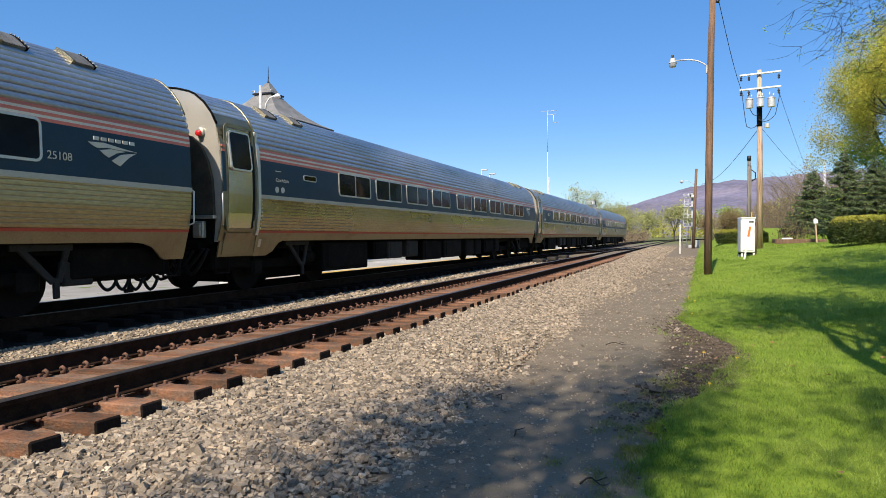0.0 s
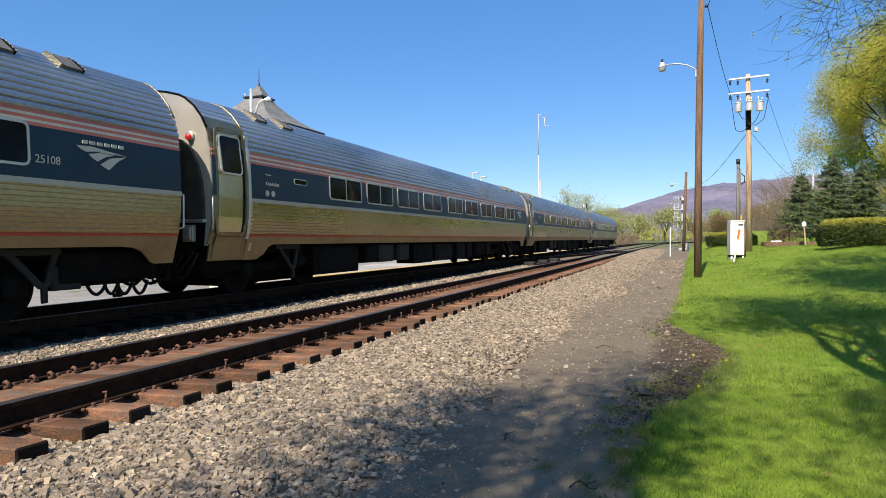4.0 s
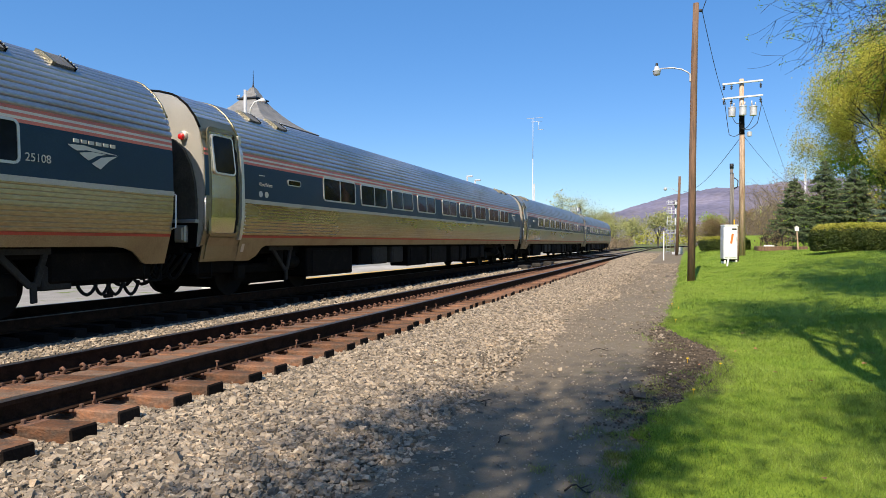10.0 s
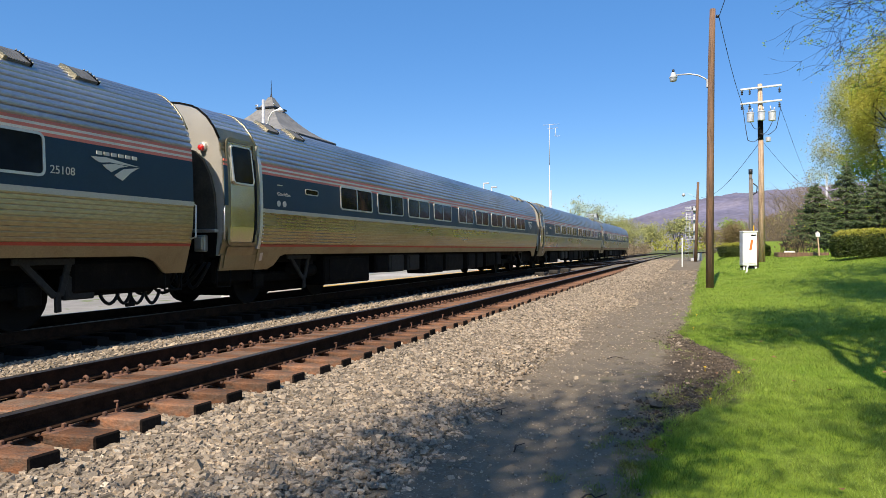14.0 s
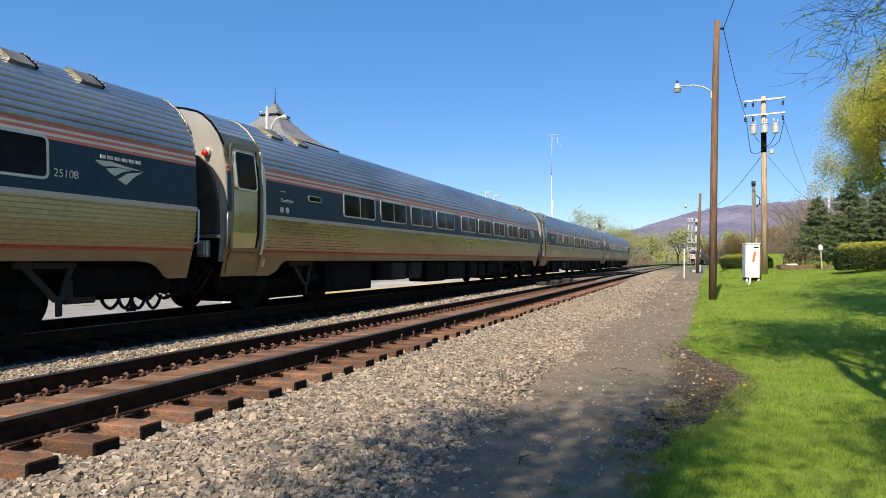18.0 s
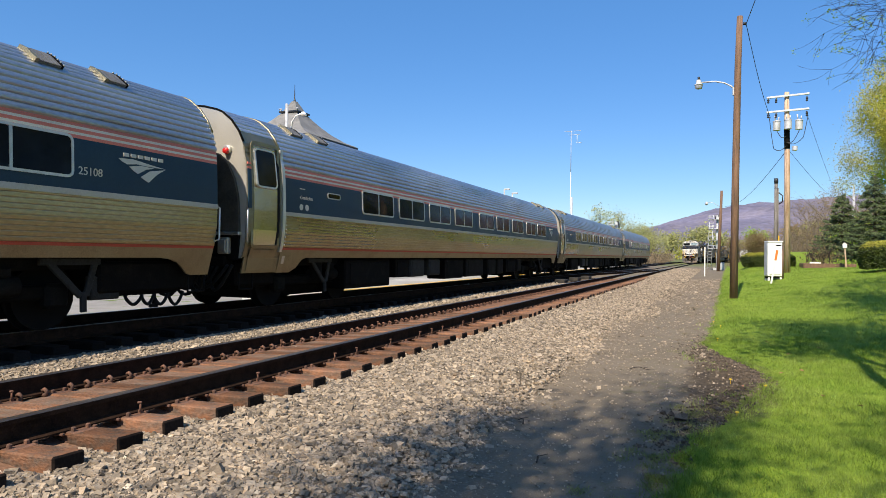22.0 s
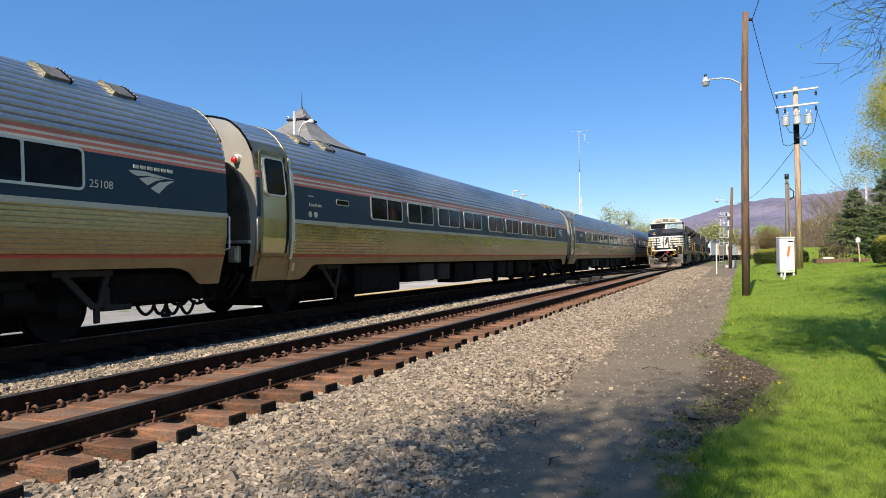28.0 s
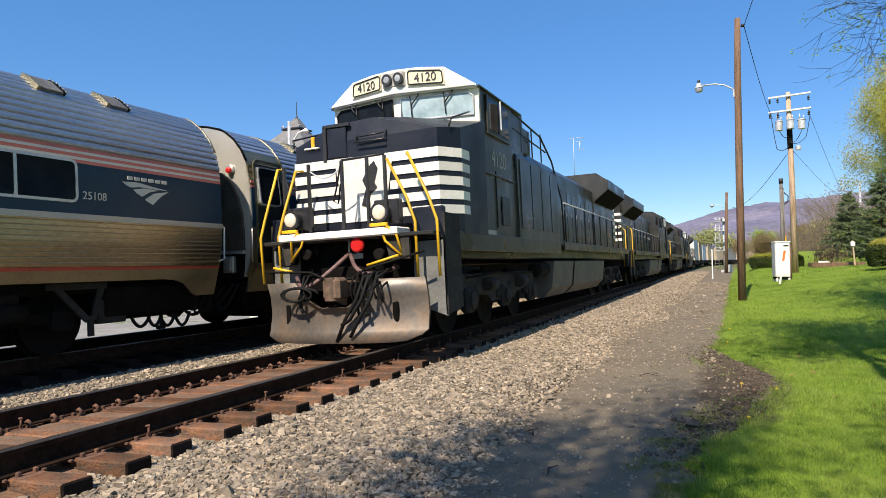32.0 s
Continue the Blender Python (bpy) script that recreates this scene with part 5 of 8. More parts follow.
    for s in (1, -1):
        def scr(u, v):
            return (s * (0.09 + 1.33 * u), 1.645 + vee(0.09 + 1.33 * u) - 0.012 * v, 3.69 + 0.38 * v)
        o = [(0.0, 0.0), (1.0, 0.0), (1.0, 0.82), (0.93, 1.0), (0.0, 1.0)]
        ws = part("windscreen", panel(B(), [scr(*q) for q in (o if s > 0 else o[::-1])], 0.015), "dusty_glass" if s > 0 else "glass", lo, "windscreen with a bright sky reflection in its colour" if s > 0 else "dark windscreen", m=BACK)
        part("windscreen_seal", tube(B(), [scr(*q) for q in o + o[:1]], 0.022, 6), "galv" if s > 0 else "rubber", ws)
        for u in (0.15, 0.62):
            a, b_ = scr(u + 0.12, 1.12), scr(u, 0.62)
            part("wiper", tube(tube(B(), [(a[0], a[1] - 0.05, a[2]), (b_[0], b_[1] - 0.04, b_[2])], 0.014, 5), [(b_[0] - 0.02, b_[1] - 0.035, b_[2] + 0.18), (b_[0] + 0.01, b_[1] - 0.035, b_[2] - 0.2)], 0.011, 5), "black", ws)
        # side windows and mirror
        sw = part("cab_window", bx(B(), (s * 1.53, 2.62, 3.76), (0.03, 1.30, 0.66), bev=0.012), "black", lo, m=BACK)
        for y0, y1 in ((2.02, 2.58), (2.64, 3.22)):
            part("pane", bx(B(), (s * 1.547, (y0 + y1) / 2, 3.77), (0.012, y1 - y0, 0.54), bev=0.004), "glass", sw)
        part("window_post", bx(bx(B(), (s * 1.55, 1.98, 3.76), (0.03, 0.07, 0.66), bev=0.006), (s * 1.54, 2.6, 3.42), (0.05, 1.34, 0.03), bev=0.006), "loco_black", sw)
        part("wind_deflector", bx(B(), (s * 1.62, 2.55, 3.78), (0.03, 0.26, 0.52), rot=(0, 0, s * 18), bev=0.008), "galv", sw, "pale wind deflector beside the cab window")
        part("rain_gutter", bx(B(), (s * 1.54, 2.9, 4.15), (0.05, 2.6, 0.03), bev=0.006), "loco_black", cab_)
        part("cab_door", bx(B(), (s * 1.53, 2.35, 2.3), (0.02, 0.04, 1.0)), "black", cab_)
        part("side_vent", bx(B(), (s * 1.53, 2.85, 2.12), (0.03, 0.46, 0.52), bev=0.01), "black", cab_)
        part("sill_strip", bx(B(), (s * 1.545, 2.6, 2.72), (0.03, 1.9, 0.03), bev=0.006), "loco_black", cab_)
        if lead:
            part("side_bar", bx(B(), (s * 1.56, 1.35, 1.70), (0.02, 1.5, 0.09), bev=0.004), "dull_mark", cab_)
    # number boards and headlamps
    for s in (1, -1):
        nb = part("number_board", panel(B(), [(s * 0.27, 1.52 + vee(0.27), 4.25), (s * 0.96, 1.52 + vee(0.96), 4.22), (s * 0.93, 1.52 + vee(0.93), 4.48), (s * 0.27, 1.52 + vee(0.27), 4.53)][:: s], 0.06), "board_cream", lo, m=BACK)
        part("board_rim", tube(B(), [(s * x, 1.512 + vee(x), z) for x, z in ((0.31, 4.27), (0.90, 4.245), (0.93, 4.27), (0.915, 4.43), (0.88, 4.46), (0.32, 4.505), (0.29, 4.48), (0.29, 4.29), (0.31, 4.27))], 0.012, 5), "black", nb)
        if lead:
            writing("board_number", "4120", 0.21, "black", nb, Matrix.Translation((s * 0.61, 1.510 + vee(0.61), 4.30)) @ pose(0, 0, 0, 90, 0, s * 9.7))
        hl = part("headlamp", lathe(B(), [(0.1, 0.09), (-0.03, 0.10), (-0.05, 0.10), (-0.05, 0.085)], (s * 0.115, 1.52 + vee(0.1), 4.39), 18, "y"), "black", lo, m=BACK)
        part("lamp_lens", lathe(B(), [(-0.03, 0.085), (-0.045, 0.05), (-0.05, 0.02)], (s * 0.115, 1.512 + vee(0.1), 4.39), 18, "y"), "refractor", hl)
    part("lamp_housing", bx(B(), (0, 1.36, 4.39), (0.46, 0.16, 0.28), bev=0.03), "dull_mark", cab_)
    part("roof_horn", tube(tube(bx(B(), (0.2, 2.8, 4.50), (0.5, 0.3, 0.06), bev=0.01), [(0.1, 2.4, 4.56), (0.1, 2.8, 4.56)], 0.05, 8, 0.02), [(0.3, 2.4, 4.56), (0.3, 2.8, 4.56)], 0.05, 8, 0.02), "black", cab_)
    part("antenna_dome", lathe(B(), [(0, 0.2), (0.06, 0.18), (0.1, 0.08)], (-0.5, 2.6, 4.48), 16, "z"), "black", cab_)
    if lead:
        for s in (1, -1):
            mt = Matrix(((0, 0, 1, 0), (1, 0, 0, 0), (0, 1, 0, 0), (0, 0, 0, 1))) if s > 0 else Matrix(((0, 0, -1, 0), (-1, 0, 0, 0), (0, 1, 0, 0), (0, 0, 0, 1)))
            writing("side_number", "4120", 0.44, "dull_mark", lo, Matrix.Translation((s * 1.462, 3.3, 2.92)) @ mt)
            writing("side_caption", "DC to AC", 0.16, "dull_mark", lo, Matrix.Translation((s * 1.462, 3.1, 2.68)) @ mt)
    # full-width cabinets behind the cab
    cb = part("cabinet", ext(B(), [(-1.5, 1.36), (1.5, 1.36), (1.5, 3.3), (1.34, 3.52), (-1.34, 3.52), (-1.5, 3.3)], 4.35, 7.9), "loco_black", lo)
    for s in (1, -1):
        for y in (4.5, 5.35, 6.2, 7.05):
            part("cabinet_door", bx(B(), (s * 1.51, y + 0.4, 2.55), (0.02, 0.78, 1.4), bev=0.008), "loco_black", cb)
        for y in (4.62, 5.4):
            part("louvre", bx(B(), (s * 1.36, y, 3.75), (0.1, 0.6, 0.5), bev=0.02), "loco_black", cb)
        for j in range(5):
            part("louvre_slat", bx(B(), (s * 1.42, 4.62, 3.56 + 0.09 * j), (0.03, 0.56, 0.03), rot=(0, s * 30, 0)), "loco_white" if j % 2 else "galv", cb)
        part("roof_rail", tube(B(), [(s * 1.45, 4.3, 4.18), (s * 1.45, 6.6, 4.06), (s * 1.48, 7.5, 3.6), (s * 1.5, 8.3, 2.7), (s * 1.5, 8.4, 1.7)], 0.022, 7), "black", lo)
        part("roof_rail", tube(B(), [(s * 1.45, 4.3, 3.85), (s * 1.46, 7.0, 3.76)], 0.018, 6), "black", lo)
        for y in (4.9, 5.8, 6.6):
            part("roof_rail_post", rod(B(), (s * 1.45, y, 3.45), (s * 1.45, y, 4.12), 0.018, 6), "black", lo)
        part("side_sill", bx(B(), (s * 1.5, 4.4, 1.5), (0.03, 7.0, 0.3), bev=0.01), "loco_black", lo)
    part("dynamic_brake", ext(B(), [(-1.2, 3.45), (1.2, 3.45), (1.2, 4.2), (0.8, 4.42), (-0.8, 4.42), (-1.2, 4.2)], 4.4, 6.6), "loco_black", lo)
    # engine hood with its doors
    hd = part("engine_hood", ext(B(), [(-0.92, 1.62), (0.92, 1.62), (0.92, 3.72), (0.62, 3.98), (-0.62, 3.98), (-0.92, 3.72)], 6.5, 16.2), "loco_black", lo)
    for s in (1, -1):
        for i in range(11):
            y = 8.3 + i * 0.72
            part("hood_door", bx(B(), (s * 0.93, y, 2.55), (0.03, 0.66, 1.55), bev=0.008), "loco_black", hd)
            part("door_latch", bx(B(), (s * 0.955, y + 0.25, 2.6), (0.02, 0.04, 0.12), bev=0.004), "galv", hd)
    part("exhaust_stack", bx(B(), (0, 10.2, 4.06), (0.5, 1.0, 0.18), bev=0.03), "under", hd)
    # radiator wings
    rd = part("radiator", ext(B(), [(-0.95, 1.62), (0.95, 1.62), (0.95, 3.35), (1.5, 3.80), (1.5, 4.12), (1.1, 4.42), (-1.1, 4.42), (-1.5, 4.12), (-1.5, 3.80), (-0.95, 3.35)], 16.2, 20.6), "loco_black", lo)
    for s in (1, -1):
        part("radiator_screen", panel(B(), [(s * 0.98, 16.3, 3.36), (s * 0.98, 20.5, 3.36), (s * 1.5, 20.5, 3.79), (s * 1.5, 16.3, 3.79)][:: -s], 0.02), "under", rd)
        part("radiator_edge", bx(B(), (s * 1.5, 18.4, 4.0), (0.03, 4.4, 0.3), bev=0.01), "loco_black", rd)
    re = part("hood_end", ext(B(), [(-0.95, 1.62), (0.95, 1.62), (0.95, 3.9), (0.6, 4.1), (-0.6, 4.1), (-0.95, 3.9)], 20.6, 21.2), "loco_black", lo)
    for k in range(5):
        za = 2.2 + 0.3 * k
        part("end_stripe", bx(bx(bx(B(), (0, 21.21, za), (1.9, 0.012, 0.13)), (0.955, 20.9, za), (0.012, 0.6, 0.13)), (-0.955, 20.9, za), (0.012, 0.6, 0.13)), "loco_white", re)
    for s in (1, -1):
        # walkway railing
        rl = part("side_railing", tube(B(), [(s * 1.48, 8.6, 2.68), (s * 1.48, 20.9, 2.68)], 0.02, 7), "galv" if lead else "galv", lo, "long grey walkway railing")
        for i in range(10):
            y = 8.7 + i * 1.35
            part("railing_post", rod(B(), (s * 1.48, y, 1.6), (s * 1.48, y, 2.68), 0.02, 7), "black", rl)
        for dx in (1.5, 1.2):
            part("handrail", tube(B(), [(s * (dx - 0.2), 21.6, 2.75), (s * dx, 21.7, 2.6), (s * dx, 21.75, 1.7), (s * dx, 21.75, 0.9)], 0.024, 8), "yellow", lo, "yellow step handrail")
        part("rear_step", panel(B(), [(s * 1.5, 21.3, 0.5), (s * 1.5, 21.85, 0.5), (s * 1.5, 21.85, 1.6), (s * 1.5, 21.3, 1.6)][:: s], 0.04), "truck", lo)
    part("rear_platform", bx(bx(B(), (0, 21.6, 1.6), (2.9, 0.6, 0.07), bev=0.01), (0, 21.85, 1.25), (2.6, 0.06, 0.7), bev=0.02), "loco_black", lo)
    part("rear_coupler", bx(B(), (0, 22.1, 0.86), (0.3, 0.6, 0.3), bev=0.04), "knuckle", lo)
    # fuel tank, reservoirs, trucks
    part("fuel_tank", ext(B(), [(-1.42, 0.55), (-1.2, 0.32), (1.2, 0.32), (1.42, 0.55), (1.5, 1.18), (-1.5, 1.18)], 7.1, 14.4), "tank", lo, "dusty grey fuel tank")
    part("tank_strap", ext(B(), [(-1.435, 0.55), (-1.2, 0.305), (1.2, 0.305), (1.435, 0.55), (1.515, 1.18), (-1.515, 1.18)], 9.4, 9.5), "under", lo)
    for s in (1, -1):
        part("air_reservoir", lathe(B(), [(6.2, 0.05), (6.25, 0.17), (7.0, 0.17), (7.05, 0.05)], (s * 1.25, 0, 1.0), 16, "y"), "under_box", lo)
    loco_truck(lo, 3.9)
    loco_truck(lo, 17.4)
    return lo


def boxcar_corrugated(name, label, material, l, h, w=1.28):
    """A freight container with corrugated sides, its base at z = 0."""
    c = thing(name, label, "container", "containers of the freight train")
    bm = B()
    for s in (1, -1):
        n = int(l / 0.3)
        p = [(s * (w - (0.04 if (i // 2) % 2 else 0.0)), -l / 2 + 0.1 + (l - 0.2) * i / (2 * n)) for i in range(2 * n + 1)]
        lo_ = [bm.verts.new((x, y, 0.12)) for x, y in p]
        up = [bm.verts.new((x, y, h - 0.1)) for x, y in p]
        for i in range(len(p) - 1):
            bm.faces.new((lo_[i], lo_[i + 1], up[i + 1], up[i]) if s > 0 else (lo_[i + 1], lo_[i], up[i], up[i + 1]))
    part("side_wall", bm, material, c)
    bm = B()
    for y in (-l / 2 + 0.06, l / 2 - 0.06):
        for s in (1, -1):
            bx(bm, (s * (w - 0.05), y, h / 2), (0.14, 0.14, h), bev=0.01)
    for s in (1, -1):
        bx(bm, (s * (w - 0.05), 0, 0.07), (0.12, l, 0.14), bev=0.01)
        bx(bm, (s * (w - 0.05), 0, h - 0.06), (0.12, l, 0.12), bev=0.01)
    part("corner_frame", bm, material, c)
    part("roof", bx(B(), (0, 0, h - 0.05), (2 * w - 0.1, l - 0.1, 0.06), bev=0.01), material, c)
    for s in (1, -1):
        part("end_door", bx(B(), (0, s * (l / 2 - 0.05), h / 2), (2 * w - 0.2, 0.06, h - 0.2), bev=0.01), material, c)
    return c


def well_car():
    c = thing("well_car", "dark low flat railcar carrying freight containers", "railway car", "cars of the freight train")
    part("side_sill", bx(bx(B(), (1.35, 0, 0.85), (0.12, 15.0, 0.6), bev=0.02), (-1.35, 0, 0.85), (0.12, 15.0, 0.6), bev=0.02), "under_box", c)
    part("floor", bx(B(), (0, 0, 0.62), (2.6, 15.0, 0.1), bev=0.02), "under", c)
    for s in (1, -1):
        part("end_platform", bx(B(), (0, s * 8.3, 1.0), (2.7, 1.9, 0.3), bev=0.03), "under_box", c)
        t = part("truck", bx(bx(B(), (1.0, s * 8.4, 0.48), (0.16, 2.2, 0.3), bev=0.04), (-1.0, s * 8.4, 0.48), (0.16, 2.2, 0.3), bev=0.04), "under", c)
        wheelset(t, s * 8.4 - 0.85, 0.42)
        wheelset(t, s * 8.4 + 0.85, 0.42)
    return c


TRAIN = []   # (thing, distance of its middle behind the leading pilot, height, turned round)
SPEED, FRONT = 13.7, 8.55
lead = locomotive(True)
follow = locomotive(False)
TRAIN.append((lead, 0.0, 0.0, False))
for k in range(1, 4):
    o = follow if k == 1 else copy_thing(follow, Matrix())
    TRAIN.append((o, 22.7 * k + (22.2 if k < 3 else 0), 0.0, k < 3))
well = well_car()
boxes = [boxcar_corrugated("container", "white corrugated container on a railcar", "white_box", 14.4, 3.5),
         boxcar_corrugated("container", "grey corrugated container on a railcar", "grey_box", 14.4, 3.4),
         boxcar_corrugated("container", "tan corrugated container on a railcar", "tan_box", 14.4, 3.5)]
used = set()


def fresh(ob):
    if ob.name in used:
        return copy_thing(ob, Matrix())
    used.add(ob.name)
    return ob


for k, (low, high) in enumerate(((0, None), (2, None), (0, None), (2, None), (2, None), (1, None), (2, None), (2, None), (None, None), (2, None), (1, None), (2, None), (2, None), (1, None))):
    d = 22.7 * 4 + 9.9 + 19.6 * k
    TRAIN.append((fresh(well), d, 0.0, False))
    if low is not None:
        TRAIN.append((fresh(boxes[low]), d, 0.69, False))
    if high is not None:
        TRAIN.append((fresh(boxes[high]), d, 0.69 + 2.92, False))


def on_track(s):
    """Place and turn on the freight track, s metres along it from the camera's square."""
    return XN + shift(s), s, -0.022, -math.degrees(heading(s))


def motions():
    for ob, d, z, back in TRAIN:
        rows = []
        for i in range(17):
            t = i * 2.0
            run = FRONT + SPEED * (32.0 - t) + d
            x, y, zz, r = on_track(run)
            if ob.name.startswith("locomotive"):
                r = on_track(run + (-8.0 if back else 8.0))[3]
            rows.append((t, pose(x, y, zz + z, 0, 1.9 if back else -1.9, r + (180 if back else 0))))
        walk(ob, rows)

# ---- trees and shrubs ----
M["leaf_spring"] = leafy("spring_leaves", (0.40, 0.41, 0.055), (0.50, 0.45, 0.08), 0.5)
M["leaf_green"] = leafy("fresh_green_leaves", (0.25, 0.41, 0.04), (0.35, 0.47, 0.06), 0.5)
M["leaf_olive"] = leafy("olive_blossom", (0.56, 0.50, 0.09), (0.48, 0.49, 0.07), 0.5)
# Far leaves: haze of distance is painted in as a paler, greyer green.
M["leaf_grey"] = leafy("hazy_spring_leaves", (0.38, 0.40, 0.15), (0.46, 0.44, 0.19), 0.5)
M["leaf_brown"] = leafy("reddish_buds", (0.22, 0.145, 0.075), (0.25, 0.20, 0.09), 0.3)
M["leaf_spruce"] = leafy("spruce_needles", (0.07, 0.105, 0.04), (0.12, 0.155, 0.065), 0.1)
M["leaf_blue"] = leafy("blue_spruce_needles", (0.07, 0.105, 0.065), (0.13, 0.165, 0.11), 0.1)
# Hedge: lit top and shaded sides join the new growth in these colours.
M["leaf_hedge"] = leafy("shaded_yew_leaves", (0.038, 0.06, 0.012), (0.07, 0.09, 0.017), 0.12)
M["leaf_hedge_top"] = leafy("lit_new_growth", (0.27, 0.28, 0.03), (0.34, 0.31, 0.05), 0.2)
# Lighter copy of the twig bark, with distance haze in its colour.
M["haze_twig"] = mat("hazed_grey_brown_twigs", (0.17, 0.135, 0.105), 0.9, 0, 0.25, 2, 0.1, 20)
M["brush"] = leafy("dry_brush", (0.27, 0.20, 0.12), (0.20, 0.15, 0.085), 0.15)


def frusta(segs, n=5):
    """Round bars for (start, end, r0, r1) rows, as arrays."""
    s = np.array([[*a, *b, r0, r1] for a, b, r0, r1 in segs])
    p, q, r0, r1 = s[:, :3], s[:, 3:6], s[:, 6], s[:, 7]
    d = q - p
    d /= np.linalg.norm(d, axis=1, keepdims=True) + 1e-9
    ref = np.where(np.abs(d[:, 2:3]) > 0.9, [[1.0, 0, 0]], [[0, 0, 1.0]])
    a = np.cross(d, ref)
    a /= np.linalg.norm(a, axis=1, keepdims=True) + 1e-9
    b = np.cross(d, a)
    ang = np.arange(n) * 2 * np.pi / n
    ring = a[:, None, :] * np.cos(ang)[None, :, None] + b[:, None, :] * np.sin(ang)[None, :, None]
    v = np.concatenate([p[:, None] + ring * r0[:, None, None], q[:, None] + ring * r1[:, None, None]], 1)
    j = np.arange(n)
    f = np.stack([j, (j + 1) % n, (j + 1) % n + n, j + n], 1)[None] + (np.arange(len(s)) * 2 * n)[:, None, None]
    return v.reshape(-1, 3), f.reshape(-1, 4)


def blades(c, size, g, flat=0.0, aspect=0.6, face=0.5):
    """A small leaf at each place c, turned at random but inclined to the light."""
    n = len(c)
    nrm = g.normal(size=(n, 3)) * 0.75 + np.array([-0.05, -0.7, 0.7 + flat]) * face * 2
    u = np.cross(nrm, g.normal(size=(n, 3)))
    u /= np.linalg.norm(u, axis=1, keepdims=True) + 1e-9
    w = np.cross(nrm, u)
    w /= np.linalg.norm(w, axis=1, keepdims=True) + 1e-9
    k = (size * g.uniform(0.6, 1.35, n))[:, None]
    v = np.stack([c - u * k * 0.5, c + w * k * aspect * 0.5, c + u * k * 0.5, c - w * k * aspect * 0.5], 1)
    return v.reshape(-1, 3), np.arange(4 * n).reshape(-1, 4)


def grow(g, start, heading_, length, radius, depth, spread, up, segs, tips, kids=3, wig=0.16):
    """Branches that divide; ends of the twigs are collected for leaves."""
    p, d = np.array(start, float), np.array(heading_, float)
    d /= np.linalg.norm(d)
    k = 4 if depth > 1 else 3
    nodes = []
    for i in range(k):
        d = d + g.normal(size=3) * wig + np.array([0, 0, up])
        d /= np.linalg.norm(d)
        q = p + d * length / k
        ra, rb = radius * (1 - 0.5 * i / k), radius * (1 - 0.5 * (i + 1) / k)
        segs.append((tuple(p), tuple(q), ra, rb))
        nodes.append((q, d, rb))
        p = q
    if depth == 0:
        tips.extend(n_[0] for n_ in nodes)
        return
    for i in range(kids + (1 if depth > 2 else 0)):
        q, dd, rr = nodes[-1] if i == 0 else nodes[int(g.integers(1 if depth > 1 else 0, k))]
        side = g.normal(size=3)
        side -= dd * side.dot(dd)
        side /= np.linalg.norm(side) + 1e-9
        a = spread * g.uniform(0.6, 1.25) * (0.45 if i == 0 else 1.0)
        nd = dd * math.cos(a) + side * math.sin(a)
        grow(g, q, nd, length * g.uniform(0.62, 0.82), max(0.004, rr * g.uniform(0.55, 0.8)), depth - 1, spread, up, segs, tips, kids, wig)


def tree(name, label, x, y, h, seed, leaf="leaf_spring", leaves=5000, size=0.2, depth=4, spread=0.62, up=0.06, lean=(0, 0), kids=3, scatter=0.35, trunk=0.30, r0=None, bark="bark", group="trees round the line", z=None, rad=None, twig="twig"):
    g = np.random.default_rng(seed)
    ob = thing(name, label, "tree", group, m=pose(x, y, (gz(x, y) if z is None else z) - 0.1))
    segs, tips = [], []
    r0 = r0 or h * 0.018
    top = np.array([lean[0] * h * trunk, lean[1] * h * trunk, h * trunk])
    segs.append(((0, 0, 0), tuple(top * 0.5), r0 * 1.25, r0))
    segs.append((tuple(top * 0.5), tuple(top), r0, r0 * 0.85))
    for i in range(3 + kids // 3):
        a = 2.1 * i + g.uniform(0, 1)
        grow(g, top * g.uniform(0.75, 1.0), (math.cos(a) * 0.55 + lean[0], math.sin(a) * 0.55 + lean[1], 0.9), h * 0.30, r0 * 0.62, depth - 1, spread, up, segs, tips, kids)
    tips = np.array(tips)
    zmax = tips[:, 2].max()
    k = h / zmax
    k = np.array([k, k, k])
    if rad:
        mid = tips[:, :2].mean(0)
        k[:2] = rad / np.percentile(np.hypot(*(tips[:, :2] - mid).T), 92)
    segs = [(tuple(np.array(a) * k), tuple(np.array(b) * k), ra, rb) for a, b, ra, rb in segs]
    tips = tips * k
    v, f = frusta([s for s in segs if s[2] > r0 * 0.22])
    mesh_np("trunk", v, f, bark, ob, True)
    thin = [s for s in segs if s[2] <= r0 * 0.22]
    if thin:
        v, f = frusta(thin, 3)
        tagged(mesh_np("twig_mass", v, f, twig, ob), kind="stuff")
    if leaves:
        c = tips[g.integers(0, len(tips), leaves)] + g.normal(size=(leaves, 3)) * scatter
        v, f = blades(c, np.full(leaves, size), g)
        tagged(mesh_np("crown", v, f, leaf, ob), kind="stuff")
    return ob


